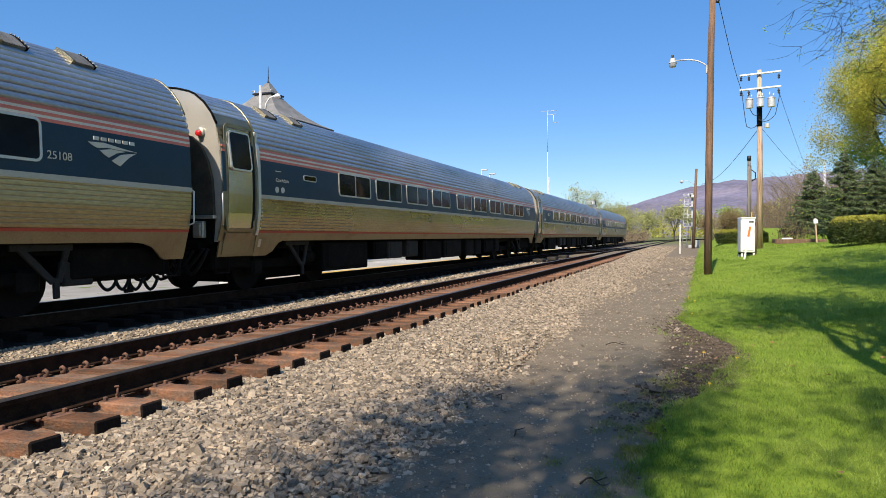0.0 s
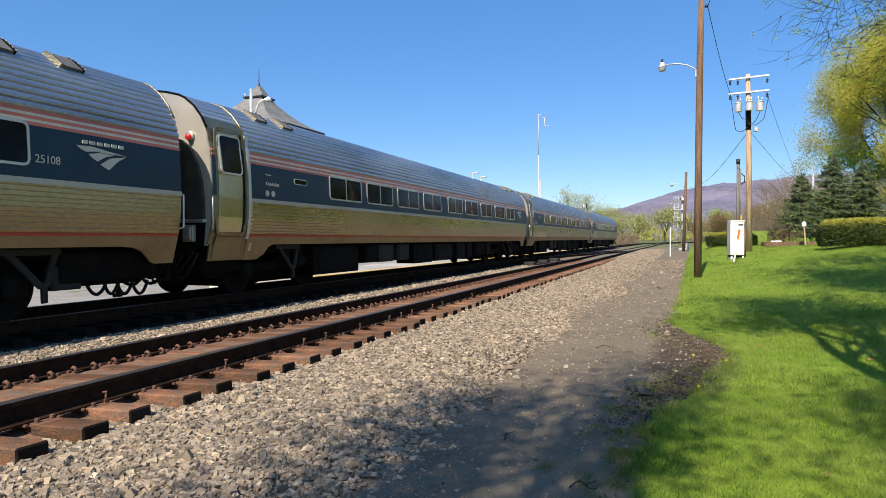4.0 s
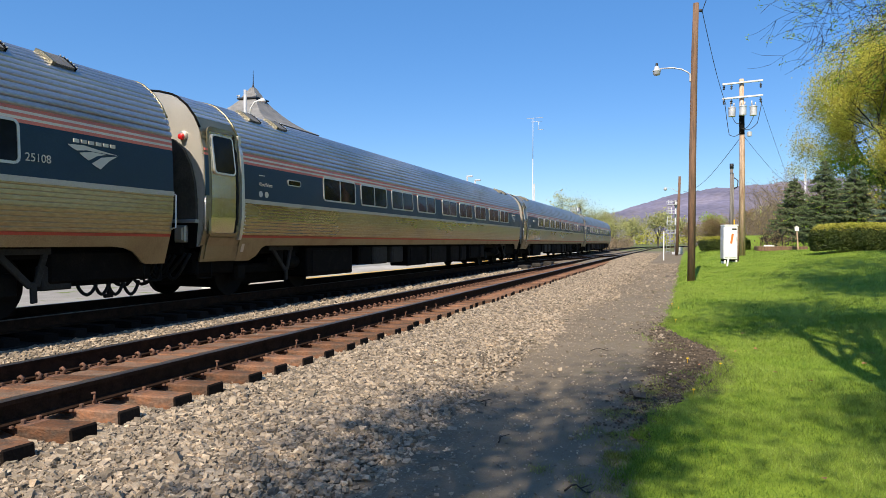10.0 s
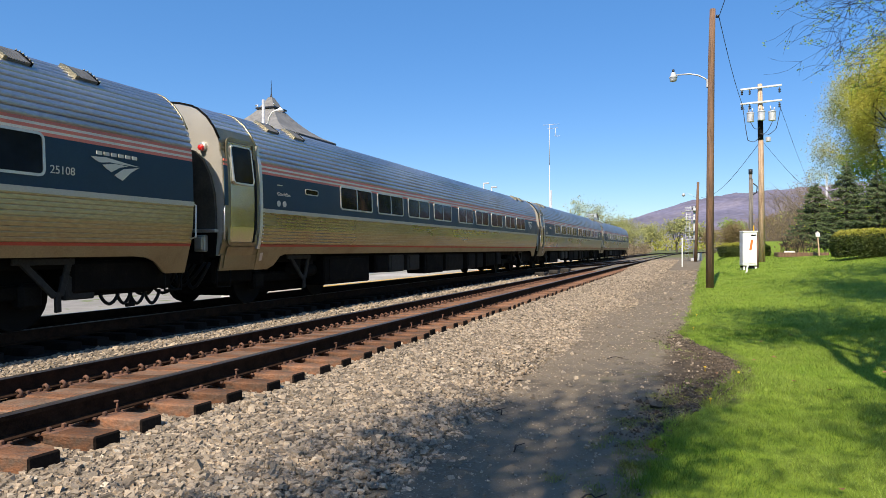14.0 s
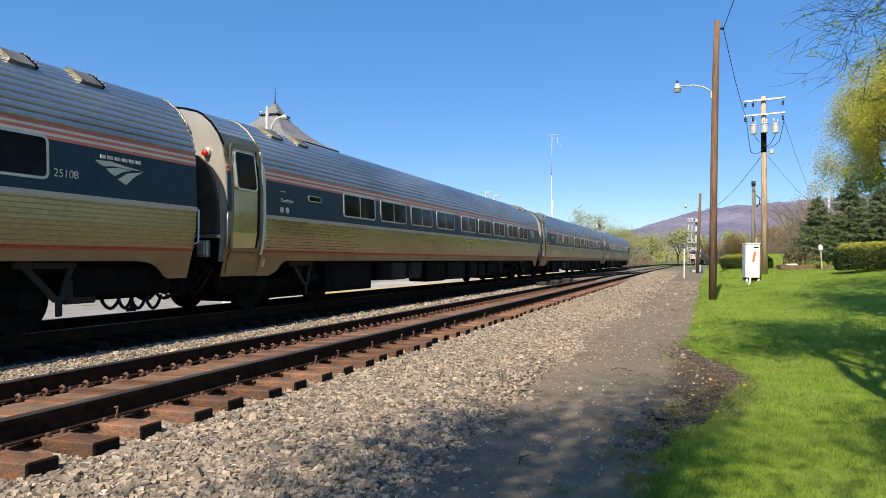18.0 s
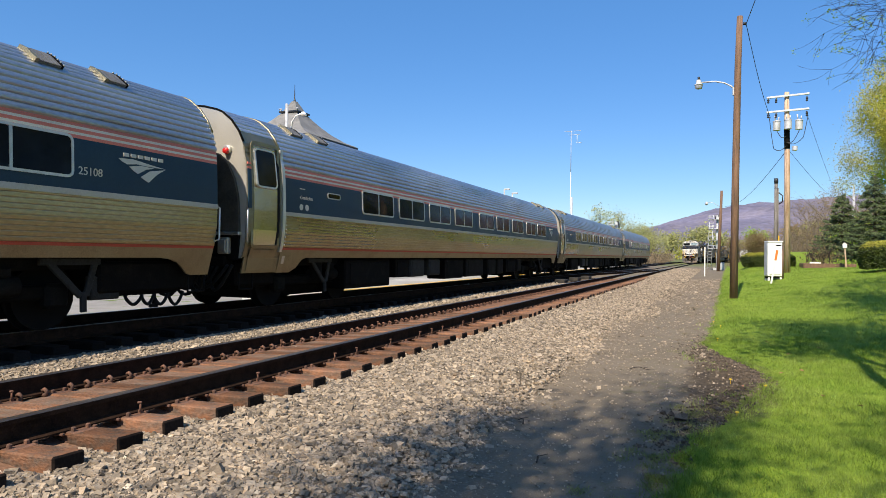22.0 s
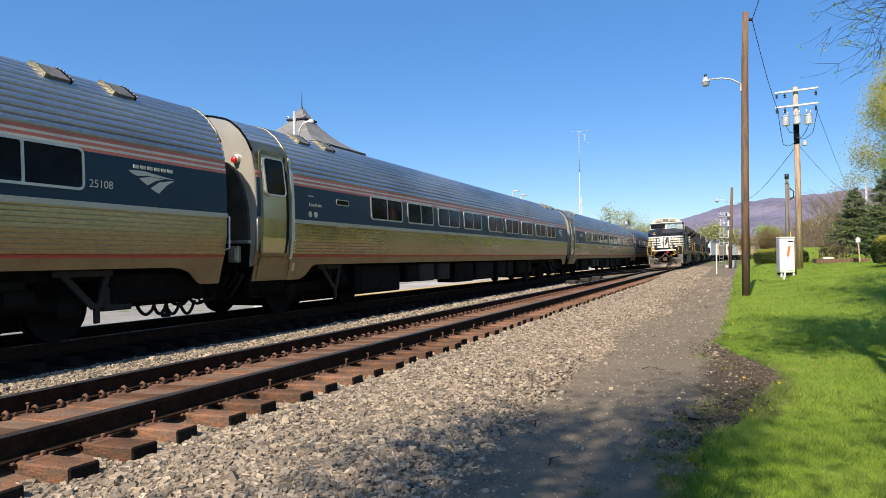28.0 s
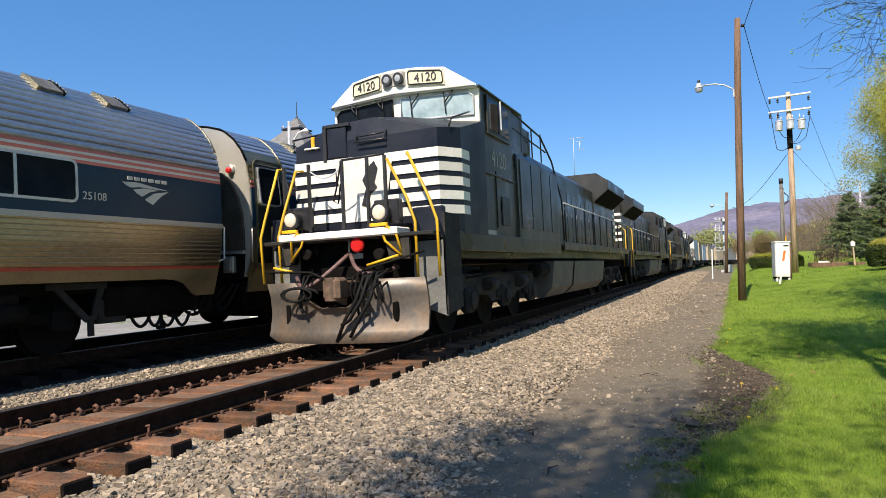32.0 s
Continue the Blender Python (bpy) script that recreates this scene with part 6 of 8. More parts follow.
def spruce(x, y, h, r, seed, leaf="leaf_spruce", label="dense dark green spruce on the lawn"):
    """Tiers of drooping boughs, each a spray of short needle sprigs."""
    g = np.random.default_rng(seed)
    ob = thing("spruce_tree", label, "tree", "spruces on the lawn", m=pose(x, y, gz(x, y) - 0.05))
    part("trunk", rod(B(), (0, 0, 0), (0, 0, h), 0.13, 8, 0.015), "bark", ob)
    segs, c = [], []
    tiers = int(h / 0.34)
    for i in range(tiers):
        t0 = i / tiers
        for j in range(11):
            t = t0 + g.uniform(-0.6, 0.6) / tiers
            z = h * (0.04 + 0.94 * t)
            ln = r * max(0.02, 1 - t) ** 0.85 * g.uniform(0.74, 1.12) + 0.08
            a = j * 0.571 + i * 0.9 + g.uniform(-0.22, 0.22)
            dirn = np.array([math.cos(a), math.sin(a), 0])
            side = np.array([-dirn[1], dirn[0], 0])
            curve = lambda s: ln * (0.10 * s - 0.50 * s * s + 0.34 * s ** 4)
            pts = [np.array([0, 0, z + curve(s)]) + dirn * ln * s for s in (0, 0.35, 0.7, 1.0)]
            for p, q in zip(pts, pts[1:]):
                segs.append((tuple(p), tuple(q), 0.014, 0.008))
            m = int(120 * ln) + 14
            s = g.uniform(0.1, 1.0, m) ** 0.6
            wid = 0.42 * ln * (1.08 - s) * np.clip(s * 3, 0, 1) + 0.05
            off = g.uniform(-1, 1, m)
            base = dirn * (ln * s)[:, None] + np.array([0, 0, 1.0]) * (z + curve(s) - 0.13 * np.abs(off) - 0.05 * g.uniform(0, 1, m))[:, None]
            c.append(base + side * (off * wid)[:, None] + g.normal(size=(m, 3)) * 0.015)
    v, f = frusta(segs, 3)
    tagged(mesh_np("bough_mass", v, f, "twig", ob), kind="stuff")
    c = np.concatenate(c)
    v, f = blades(c, np.full(len(c), 0.12), g, 0.5, 0.4)
    tagged(mesh_np("needles", v, f, leaf, ob), kind="stuff")
    return ob


def hedge(x0, x1, y, depth, h, seed, label):
    """A clipped hedge with a rounded top: leaves over a dark core."""
    g = np.random.default_rng(seed)
    xc = (x0 + x1) / 2
    ob = thing("hedge", label, "hedge", "clipped hedges", m=pose(xc, y, gz(xc, y) - 0.03))
    L = x1 - x0
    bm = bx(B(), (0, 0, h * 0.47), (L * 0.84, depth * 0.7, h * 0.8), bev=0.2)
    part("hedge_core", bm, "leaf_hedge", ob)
    m = int((L + depth) * h * 2 * 1500)
    zz = g.uniform(0.02, 1, m)
    # even cover of the four faces, corners rounded off
    a = g.uniform(0, 2 * (L + depth), m)
    px = np.where(a < L, a - L / 2, np.where(a < L + depth, L / 2, np.where(a < 2 * L + depth, a - 1.5 * L - depth, -L / 2)))
    py = np.where(a < L, -depth / 2, np.where(a < L + depth, a - L - depth / 2, np.where(a < 2 * L + depth, depth / 2, a - 2 * L - 1.5 * depth)))
    cut = np.clip((np.abs(px) - L / 2 + 0.35) / 0.35, 0, 1) * np.clip((np.abs(py) - depth / 2 + 0.35) / 0.35, 0, 1) * 0.13
    px, py = px - np.sign(px) * cut, py - np.sign(py) * cut
    inset = 0.10 - 0.10 * np.sin(np.pi * zz * 0.85) + 0.26 * np.clip((zz - 0.7) / 0.3, 0, 1) ** 2 + 0.03 * np.sin(a * 5.1 + zz * 6) + 0.02 * np.sin(a * 11.3)
    pts = np.stack([px * (1 - 2 * inset / L), py * (1 - 2 * inset / depth), zz * h * 0.96], 1) + g.normal(size=(m, 3)) * 0.028
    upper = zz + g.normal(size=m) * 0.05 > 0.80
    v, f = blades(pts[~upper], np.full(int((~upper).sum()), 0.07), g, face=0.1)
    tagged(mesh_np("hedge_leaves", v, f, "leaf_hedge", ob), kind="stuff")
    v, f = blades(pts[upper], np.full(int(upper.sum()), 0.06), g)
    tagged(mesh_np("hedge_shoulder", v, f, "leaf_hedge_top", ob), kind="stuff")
    m = int(L * depth * 1300)
    u, w = g.uniform(-1, 1, m), g.uniform(-1, 1, m)
    top = np.stack([u * L * 0.42, w * depth * 0.38, h * (1.0 - 0.10 * np.abs(u) ** 4 - 0.12 * np.abs(w) ** 4) + 0.015 * np.sin(u * 14)], 1) + g.normal(size=(m, 3)) * 0.02
    v, f = blades(top, np.full(m, 0.075), g)
    tagged(mesh_np("hedge_top", v, f, "leaf_hedge_top", ob, ), "yellow-green new growth, lit tone in its colour", kind="stuff")
    return ob


def thicket(name, label, cx, cy, rx, ry, h, n, leaf, seed, size=0.3, stems=120, bark="twig"):
    """Far or low growth nobody could count: stems with scattered leaves."""
    g = np.random.default_rng(seed)
    x = cx + g.uniform(-1, 1, stems) * rx
    y = cy + g.uniform(-1, 1, stems) * ry
    hh = h * g.uniform(0.45, 1.05, stems)
    segs, c = [], []
    for a, b, k in zip(x, y, hh):
        z = gz(a, b) - 0.1
        p = np.array([a, b, z])
        d = np.array([g.normal() * 0.12, g.normal() * 0.12, 1.0])
        m = p + d * k * 0.5
        segs.append((tuple(p), tuple(m), 0.008 * k + 0.01, 0.005 * k + 0.006))
        for _ in range(4):
            q = m + np.array([g.normal() * 0.3, g.normal() * 0.3, 0.5]) * k * g.uniform(0.5, 1)
            segs.append((tuple(m), tuple(q), 0.005 * k + 0.004, 0.003))
        t = g.uniform(0.15, 1.0, max(1, n // stems))
        c.append(p + np.array([0, 0, 1.0]) * (t * k)[:, None] + g.normal(size=(len(t), 3)) * (0.10 + 0.22 * k * np.sin(np.pi * np.clip(t, 0, 1)) ** 0.7)[:, None] * [1, 1, 0.35])
    ob = tagged(new(name), label, "shrubs", kind="stuff")
    v, f = frusta(segs, 4)
    tagged(mesh_np("stems", v, f, bark, ob), kind="stuff")
    v, f = blades(np.concatenate(c), np.full(sum(len(q) for q in c), size), g)
    tagged(mesh_np("foliage", v, f, leaf, ob), kind="stuff")
    return ob


def vegetation():
    spruce(9.1, 48.0, 5.6, 2.3, 1)
    spruce(10.2, 45.5, 4.9, 2.3, 2, label="dense green spruce beside the hedge")
    spruce(7.9, 51.5, 4.6, 2.1, 4, label="smaller green spruce at the flower bed")
    spruce(11.9, 41.5, 5.9, 2.6, 3, "leaf_blue", "blue-green spruce behind the clipped hedge")
    spruce(14.4, 43.0, 6.4, 2.6, 5, "leaf_blue", "blue-green spruce behind the clipped hedge")
    hedge(5.45, 9.2, 31.2, 1.7, 1.12, 11, "long clipped yew hedge with yellow-green new growth, lit tone in its colour")
    hedge(1.5, 4.2, 42.5, 1.4, 0.78, 12, "low clipped hedge on the lawn behind the cabinet")
    # big trees on the bank to the right
    tree("maple_tree", "tall tree in thin yellow-green spring leaf", 14.6, 52.0, 15.5, 21, "leaf_olive", 90000, 0.12, 5, lean=(-0.1, -0.1), kids=3, scatter=0.42, rad=5.4)
    tree("maple_tree", "tall tree in thin yellow-green spring leaf", 19.5, 55.0, 17.5, 22, "leaf_spring", 64000, 0.13, 5, lean=(-0.1, -0.1), kids=3, scatter=0.45, rad=6.0)
    tree("maple_tree", "tall tree with olive blossom", 20.0, 47.0, 15.0, 23, "leaf_olive", 64000, 0.13, 5, kids=3, scatter=0.45, rad=5.5)
    tree("maple_tree", "tree in thin spring leaf with a leaning limb", 15.9, 60.0, 16.5, 27, "leaf_spring", 80000, 0.11, 5, lean=(-0.2, 0), kids=3, scatter=0.4, rad=4.4)
    tree("maple_tree", "broad tree in fresh green leaf", 15.2, 60.0, 7.5, 24, "leaf_green", 26000, 0.14, 4, kids=4, scatter=0.35, rad=3.6)
    tree("maple_tree", "broad tree in olive spring leaf", 15.5, 47.5, 9.5, 28, "leaf_olive", 60000, 0.12, 5, kids=3, scatter=0.42, rad=3.8)
    tree("bare_tree", "bare grey tree at the edge of the wood", 17.5, 118.0, 12.0, 26, "leaf_brown", 900, 0.2, 5, kids=3, r0=0.12, bark="wood_grey", rad=3.5, twig="haze_twig")
    tree("bare_tree", "bare grey tree at the edge of the wood", 14.5, 126.0, 10.0, 29, "leaf_brown", 700, 0.2, 5, kids=3, r0=0.10, bark="wood_grey", rad=3.0, twig="haze_twig")
    # along the line ahead
    tree("shrub_tree", "reddish-brown budding tree beyond the lawn", 3.6, 88.0, 4.6, 31, "leaf_brown", 14000, 0.11, 4, spread=0.8, kids=4, trunk=0.12, scatter=0.3, rad=2.3)
    tree("line_tree", "yellow-green tree beside the far track", -12.6, 145.0, 6.5, 32, "leaf_grey", 4000, 0.2, 4, kids=4, trunk=0.15, scatter=0.5, rad=3.2)
    tree("line_tree", "yellow-green tree beyond the standing train", -19.5, 150.0, 12.0, 33, "leaf_grey", 3200, 0.22, 5, kids=3, scatter=0.5, rad=4.5)
    tree("line_tree", "thinly leaved tree beyond the standing train", -24.0, 152.0, 13.5, 34, "leaf_spring", 700, 0.35, 5, kids=3, rad=4.5)
    tree("line_tree", "green tree beyond the standing train", -15.5, 160.0, 9.5, 36, "leaf_grey", 3600, 0.22, 4, kids=4, scatter=0.5, rad=4.2)
    for k, (x, y, h, lf) in enumerate(((-6, 300, 17, "leaf_grey"), (2, 345, 15, "leaf_grey"), (-18, 310, 13, "leaf_grey"), (26, 262, 13, "leaf_brown"), (30, 240, 12, "leaf_grey"), (38, 220, 13, "leaf_brown"), (18, 350, 16, "leaf_green"), (-32, 330, 15, "leaf_spring"), (46, 200, 14, "leaf_brown"), (-48, 340, 15, "leaf_green"))):
        tree("distant_tree", "distant tree in spring leaf along the line", x, y, h, 50 + k, lf, 1800, 0.8, 4, kids=4, scatter=0.8, trunk=0.2, rad=h * 0.42)
    thicket("brown_thicket", "bare brown thicket beyond the lawn", 13.0, 122.0, 8.5, 22.0, 5.5, 26000, "leaf_brown", 41, 0.13, 240, "haze_twig")
    thicket("brown_thicket", "bare brown wood on the rise", 26.0, 105.0, 14.0, 22.0, 9.0, 26000, "leaf_brown", 42, 0.16, 220, "haze_twig")
    thicket("green_thicket", "fresh green bushes at the edge of the wood", 15.5, 78.0, 3.5, 8.0, 4.6, 6000, "leaf_green", 43, 0.2, 60)
    thicket("bank_thicket", "olive and green undergrowth below the tall trees", 22.0, 52.0, 9.0, 8.0, 7.5, 26000, "leaf_olive", 44, 0.15, 160)
    thicket("dry_brush", "pale dry brush beside the far track", -14.0, 150.0, 4.0, 28.0, 2.6, 6000, "brush", 45, 0.25, 200)
    thicket("dry_brush", "pale dry brush below the distant ridge", -27.0, 255.0, 13.0, 26.0, 4.5, 6000, "brush", 46, 0.4, 160)
    thicket("far_wood", "far woods at the foot of the ridge", 0.0, 520.0, 160.0, 60.0, 14.0, 12000, "leaf_spring", 47, 1.5, 260)
    thicket("far_wood", "far woods at the foot of the ridge", 155.0, 420.0, 60.0, 80.0, 15.0, 9000, "leaf_brown", 48, 1.3, 260)
    # trees behind and beside the viewer, whose crowns shade path and lawn
    tree("shade_tree", "large tree with new leaves over the lawn", 4.9, 8.6, 15.5, 61, "leaf_spring", 11000, 0.16, 5, spread=0.7, kids=3, trunk=0.5, scatter=0.3, rad=3.4)
    tree("shade_tree", "slender tree with new leaves behind the path", -1.4, -4.3, 15.6, 62, "leaf_spring", 9000, 0.10, 5, spread=0.75, kids=3, trunk=0.36, scatter=0.34, rad=1.65)
    tree("shade_tree", "thinly leaved tree behind the path", 2.3, -4.2, 15.0, 65, "leaf_spring", 3400, 0.12, 5, spread=0.7, kids=3, trunk=0.34, scatter=0.3, rad=1.9)
    tree("shade_tree", "large tree with new leaves over the lawn", 7.6, 14.0, 17.5, 63, "leaf_spring", 12000, 0.17, 5, spread=0.7, kids=3, trunk=0.55, scatter=0.4, rad=4.6)
    tree("shade_tree", "large tree with new leaves over the lawn", 15.5, 23.0, 14.0, 64, "leaf_spring", 8000, 0.17, 5, spread=0.7, kids=3, trunk=0.36, scatter=0.4, rad=5.2)
    tree("shade_tree", "slender tree with new leaves beside the lawn", 2.0, 3.8, 13.8, 66, "leaf_spring", 9000, 0.13, 5, spread=0.7, kids=3, trunk=0.40, scatter=0.3, rad=2.6)
    # reaching limbs over the lawn, thinly leaved
    g = np.random.default_rng(77)
    limb = thing("overhanging_limb", "thin dark branches with sprouting yellow-green leaves overhead", "branch", "overhanging limbs", m=pose(0, 0, 0))
    segs, tips = [], []
    for p, d, ln in (((7.0, 13.0, 6.5), (-1.0, 0.12, -0.03), 2.5), ((7.2, 14.2, 6.1), (-0.95, 0.2, -0.06), 2.3), ((6.6, 12.0, 6.6), (-1.0, 0.1, 0.0), 2.6), ((7.0, 15.0, 5.7), (-0.8, 0.2, -0.05), 2.0), ((6.2, 12.6, 5.6), (-0.8, 0.3, -0.05), 1.8), ((7.2, 15.6, 6.8), (-0.9, 0.1, -0.02), 2.5), ((6.0, 14.0, 5.2), (-0.6, 0.25, -0.05), 1.5), ((6.8, 12.8, 7.2), (-1.0, 0.05, -0.02), 2.7)):
        segs.append(((5.6, 8.5, 5.6), (7.3, 10.6, 5.8), 0.10, 0.07))
        segs.append(((7.3, 10.6, 5.8), p, 0.06, 0.035))
        grow(g, p, d, ln * 0.85, 0.026, 4, 0.75, -0.004, segs, tips, 3, 0.2)
    v, f = frusta(segs, 4)
    mesh_np("branch", v, f, "twig", limb)
    tips = np.array(tips)
    spray = tips[g.integers(0, len(tips), 600)]
    c = spray[g.integers(0, 600, 5500)] + g.normal(size=(5500, 3)) * 0.05
    v, f = blades(c, np.full(5500, 0.045), g)
    tagged(mesh_np("young_leaves", v, f, "leaf_green", limb), kind="stuff")


vegetation()

# ---- ridge ----
def ridge():
    # Distance haze is put into the purple-blue base of the bare woods.
    M["ridge"] = mat("hazy_wooded_ridge", (0.165, 0.155, 0.225), 0.95, 0, 0.28, 0.008, 1.0, 0.06, (0.205, 0.182, 0.225), (0.42, 0.62))
    crest = ((-1500, 20), (-700, 40), (-420, 70), (-260, 112), (-130, 165), (0, 215), (120, 236), (260, 250), (450, 265), (800, 290), (1600, 300), (2600, 260))
    xs = np.arange(-1500, 2600, 9.0)
    v = []
    for x in xs:
        hgt = table(crest, x)
        for t in np.linspace(0, 1, 14):
            y = 1500 + 1000 * t + 250 * (1 - t) * noise.noise((x * 0.002, t * 3, 0))
            z = -5 + 0.80 * hgt * (math.sin(t * math.pi / 2) ** 1.15) + 9 * noise.noise((x * 0.012, t * 9, 2)) * t * (1 - 0.55 * t) + 4.5 * noise.noise((x * 0.05, t * 20, 5)) * t + 3.0 * noise.noise((x * 0.15, t * 40, 9)) * t
            v.append((x, y, z))
        v.append((x, 2900, -5))
    n = 15
    f = [(i * n + j, (i + 1) * n + j, (i + 1) * n + j + 1, i * n + j + 1) for i in range(len(xs) - 1) for j in range(n - 1)]
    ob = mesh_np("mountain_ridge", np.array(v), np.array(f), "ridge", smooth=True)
    tagged(ob, "long bare wooded ridge, distance haze painted into its purple", "mountain", kind="structure")


ridge()


# ---- poles, lamps, cabinets ----
def street_light_pole():
    x, y = 0.57, 23.5
    z0 = gz(x, y) - 0.1
    p = thing("street_light", "brown wooden pole with a bracket lamp at the lawn's edge", "street light", m=pose(x, y, z0))
    part("pole", tube(B(), [(0, 0, 0), (0.02, 0, 4.0), (0.06, 0, 7.6), (0.10, 0, 9.22)], 0.125, 14, 0.09), "wood_pole", p)
    br = part("bracket", tube(B(), [(-0.03, 0, 6.86), (-0.14, 0, 6.98), (-0.34, 0, 7.10), (-0.62, 0, 7.17), (-1.05, 0, 7.17)], 0.024, 8), "galv", p)
    part("bracket_plate", bx(B(), (-0.07, 0, 6.80), (0.05, 0.1, 0.26), bev=0.012), "galv", br)
    lm = part("lamp_head", lathe(B(), [(0.11, 0.035), (0.09, 0.075), (0.0, 0.09), (-0.03, 0.10), (-0.05, 0.135), (-0.07, 0.135)], (-1.12, 0, 7.16), 18, "z"), "galv", p)
    part("photocell", rod(B(), (-1.12, 0, 7.26), (-1.12, 0, 7.36), 0.04, 10), "black", lm)
    part("lamp_glass", lathe(B(), [(-0.07, 0.12), (-0.13, 0.12), (-0.19, 0.10), (-0.21, 0.03)], (-1.12, 0, 7.16), 18, "z"), "refractor", lm)
    part("insulator", tube(B(), [(0.2, 0, 8.98), (0.3, 0, 8.95)], 0.05, 8), "black", p)


def utility_pole():
    x, y = 3.25, 36.2
    z0 = gz(x, y) - 0.1
    p = thing("utility_pole", "new wooden utility pole with crossarms and three transformers", "utility pole", m=pose(x, y, z0))
    top = 8.85
    part("pole", tube(B(), [(0, 0, 0), (-0.03, 0, 5.0), (-0.08, 0, top)], 0.15, 14, 0.105), "wood_fresh", p)
    for z, sl in ((top - 0.2, 2.6), (top - 0.92, 2.2)):
        ar = part("crossarm", bx(B(), (-0.05, -0.16, z), (1.85, 0.09, 0.09), rot=(0, -sl, 0), bev=0.012), "galv", p, "pale wooden crossarm")
        for dx in (-0.85, 0.82, -0.5):
            part("insulator", lathe(B(), [(-0.3, 0.02), (-0.26, 0.06), (-0.2, 0.03), (-0.16, 0.065), (-0.1, 0.03), (-0.05, 0.02)], (dx - 0.05, -0.16, z - 0.02), 10, "z"), "black", ar)
    for dx, dy in ((-0.52, -0.12), (-0.05, -0.38), (0.45, -0.12)):
        tf = part("transformer", lathe(B(), [(-0.24, 0.05), (-0.23, 0.165), (0.18, 0.165), (0.185, 0.185), (0.22, 0.18), (0.26, 0.08)], (dx, dy, top - 1.62), 20, "z"), "galv", p, "pale grey transformer can")
        part("bushing", rod(rod(B(), (dx - 0.06, dy, top - 1.35), (dx - 0.08, dy, top - 1.12), 0.03, 8), (dx + 0.08, dy, top - 1.35), (dx + 0.1, dy, top - 1.2), 0.03, 8), "galv", tf)
    part("riser_guard", rod(B(), (-0.05, -0.02, 6.1), (-0.065, -0.02, 7.15), 0.128, 12), "under_box", p, "dark guard strip on the pole")
    part("small_can", lathe(B(), [(-0.12, 0.06), (-0.1, 0.12), (0.1, 0.12), (0.12, 0.06)], (0.28, -0.1, 6.1), 14, "z"), "galv", p)
    for a, b, dp in (((-0.52, -0.3, top - 1.9), (-0.1, -0.2, 6.7), 0.2), ((0.45, -0.3, top - 1.9), (-0.1, -0.2, 6.4), 0.25), ((-0.85, -0.2, top - 1.2), (-0.65, -0.25, 6.1), 0.1), ((-0.65, -0.25, 6.1), (-0.12, -0.2, 6.2), 0.15), ((0.82, -0.2, top - 1.2), (0.62, -0.25, 6.6), 0.05), ((0.62, -0.25, 6.6), (-0.02, -0.15, 6.35), 0.15)):
        a, b = Vector(a), Vector(b)
        part("drop_wire", tube(B(), [a.lerp(b, t) - Vector((0, 0, dp * math.sin(3.14 * t))) for t in [i / 8 for i in range(9)]], 0.016, 5), "wire", p)
    q = thing("utility_pole", "older grey wooden pole with a conduit on the lawn", "utility pole", m=pose(2.85, 37.6, gz(2.85, 37.6) - 0.1))
    part("pole", rod(B(), (0, 0, 0), (0, 0, 4.6), 0.095, 12, 0.08), "wood_grey", q)
    part("pole_cap", rod(B(), (0, 0, 4.55), (0, 0, 4.8), 0.10, 12), "black", q)
    part("conduit", rod(B(), (0.105, -0.05, 0.6), (0.095, -0.05, 4.3), 0.022, 8), "wood_grey", q)
    part("bracket", tube(B(), [(0.1, 0, 4.1), (0.3, -0.1, 3.9), (0.28, -0.1, 3.6), (0.12, 0, 3.5)], 0.03, 6), "black", q)
    part("marker", bx(B(), (0.13, -0.12, 1.75), (0.06, 0.02, 0.3), bev=0.004), "yellow", q)


def wire(pts, sag, name="overhead_wire", r=0.014):
    a, b = Vector(pts[0]), Vector(pts[1])
    o = part(name, tube(B(), [a.lerp(b, t) - Vector((0, 0, sag * math.sin(3.14159 * t))) for t in [i / 16 for i in range(17)]], r, 5), "wire", None)
    tagged(o, "thin dark overhead cable strung between poles", "cable", "overhead cables")


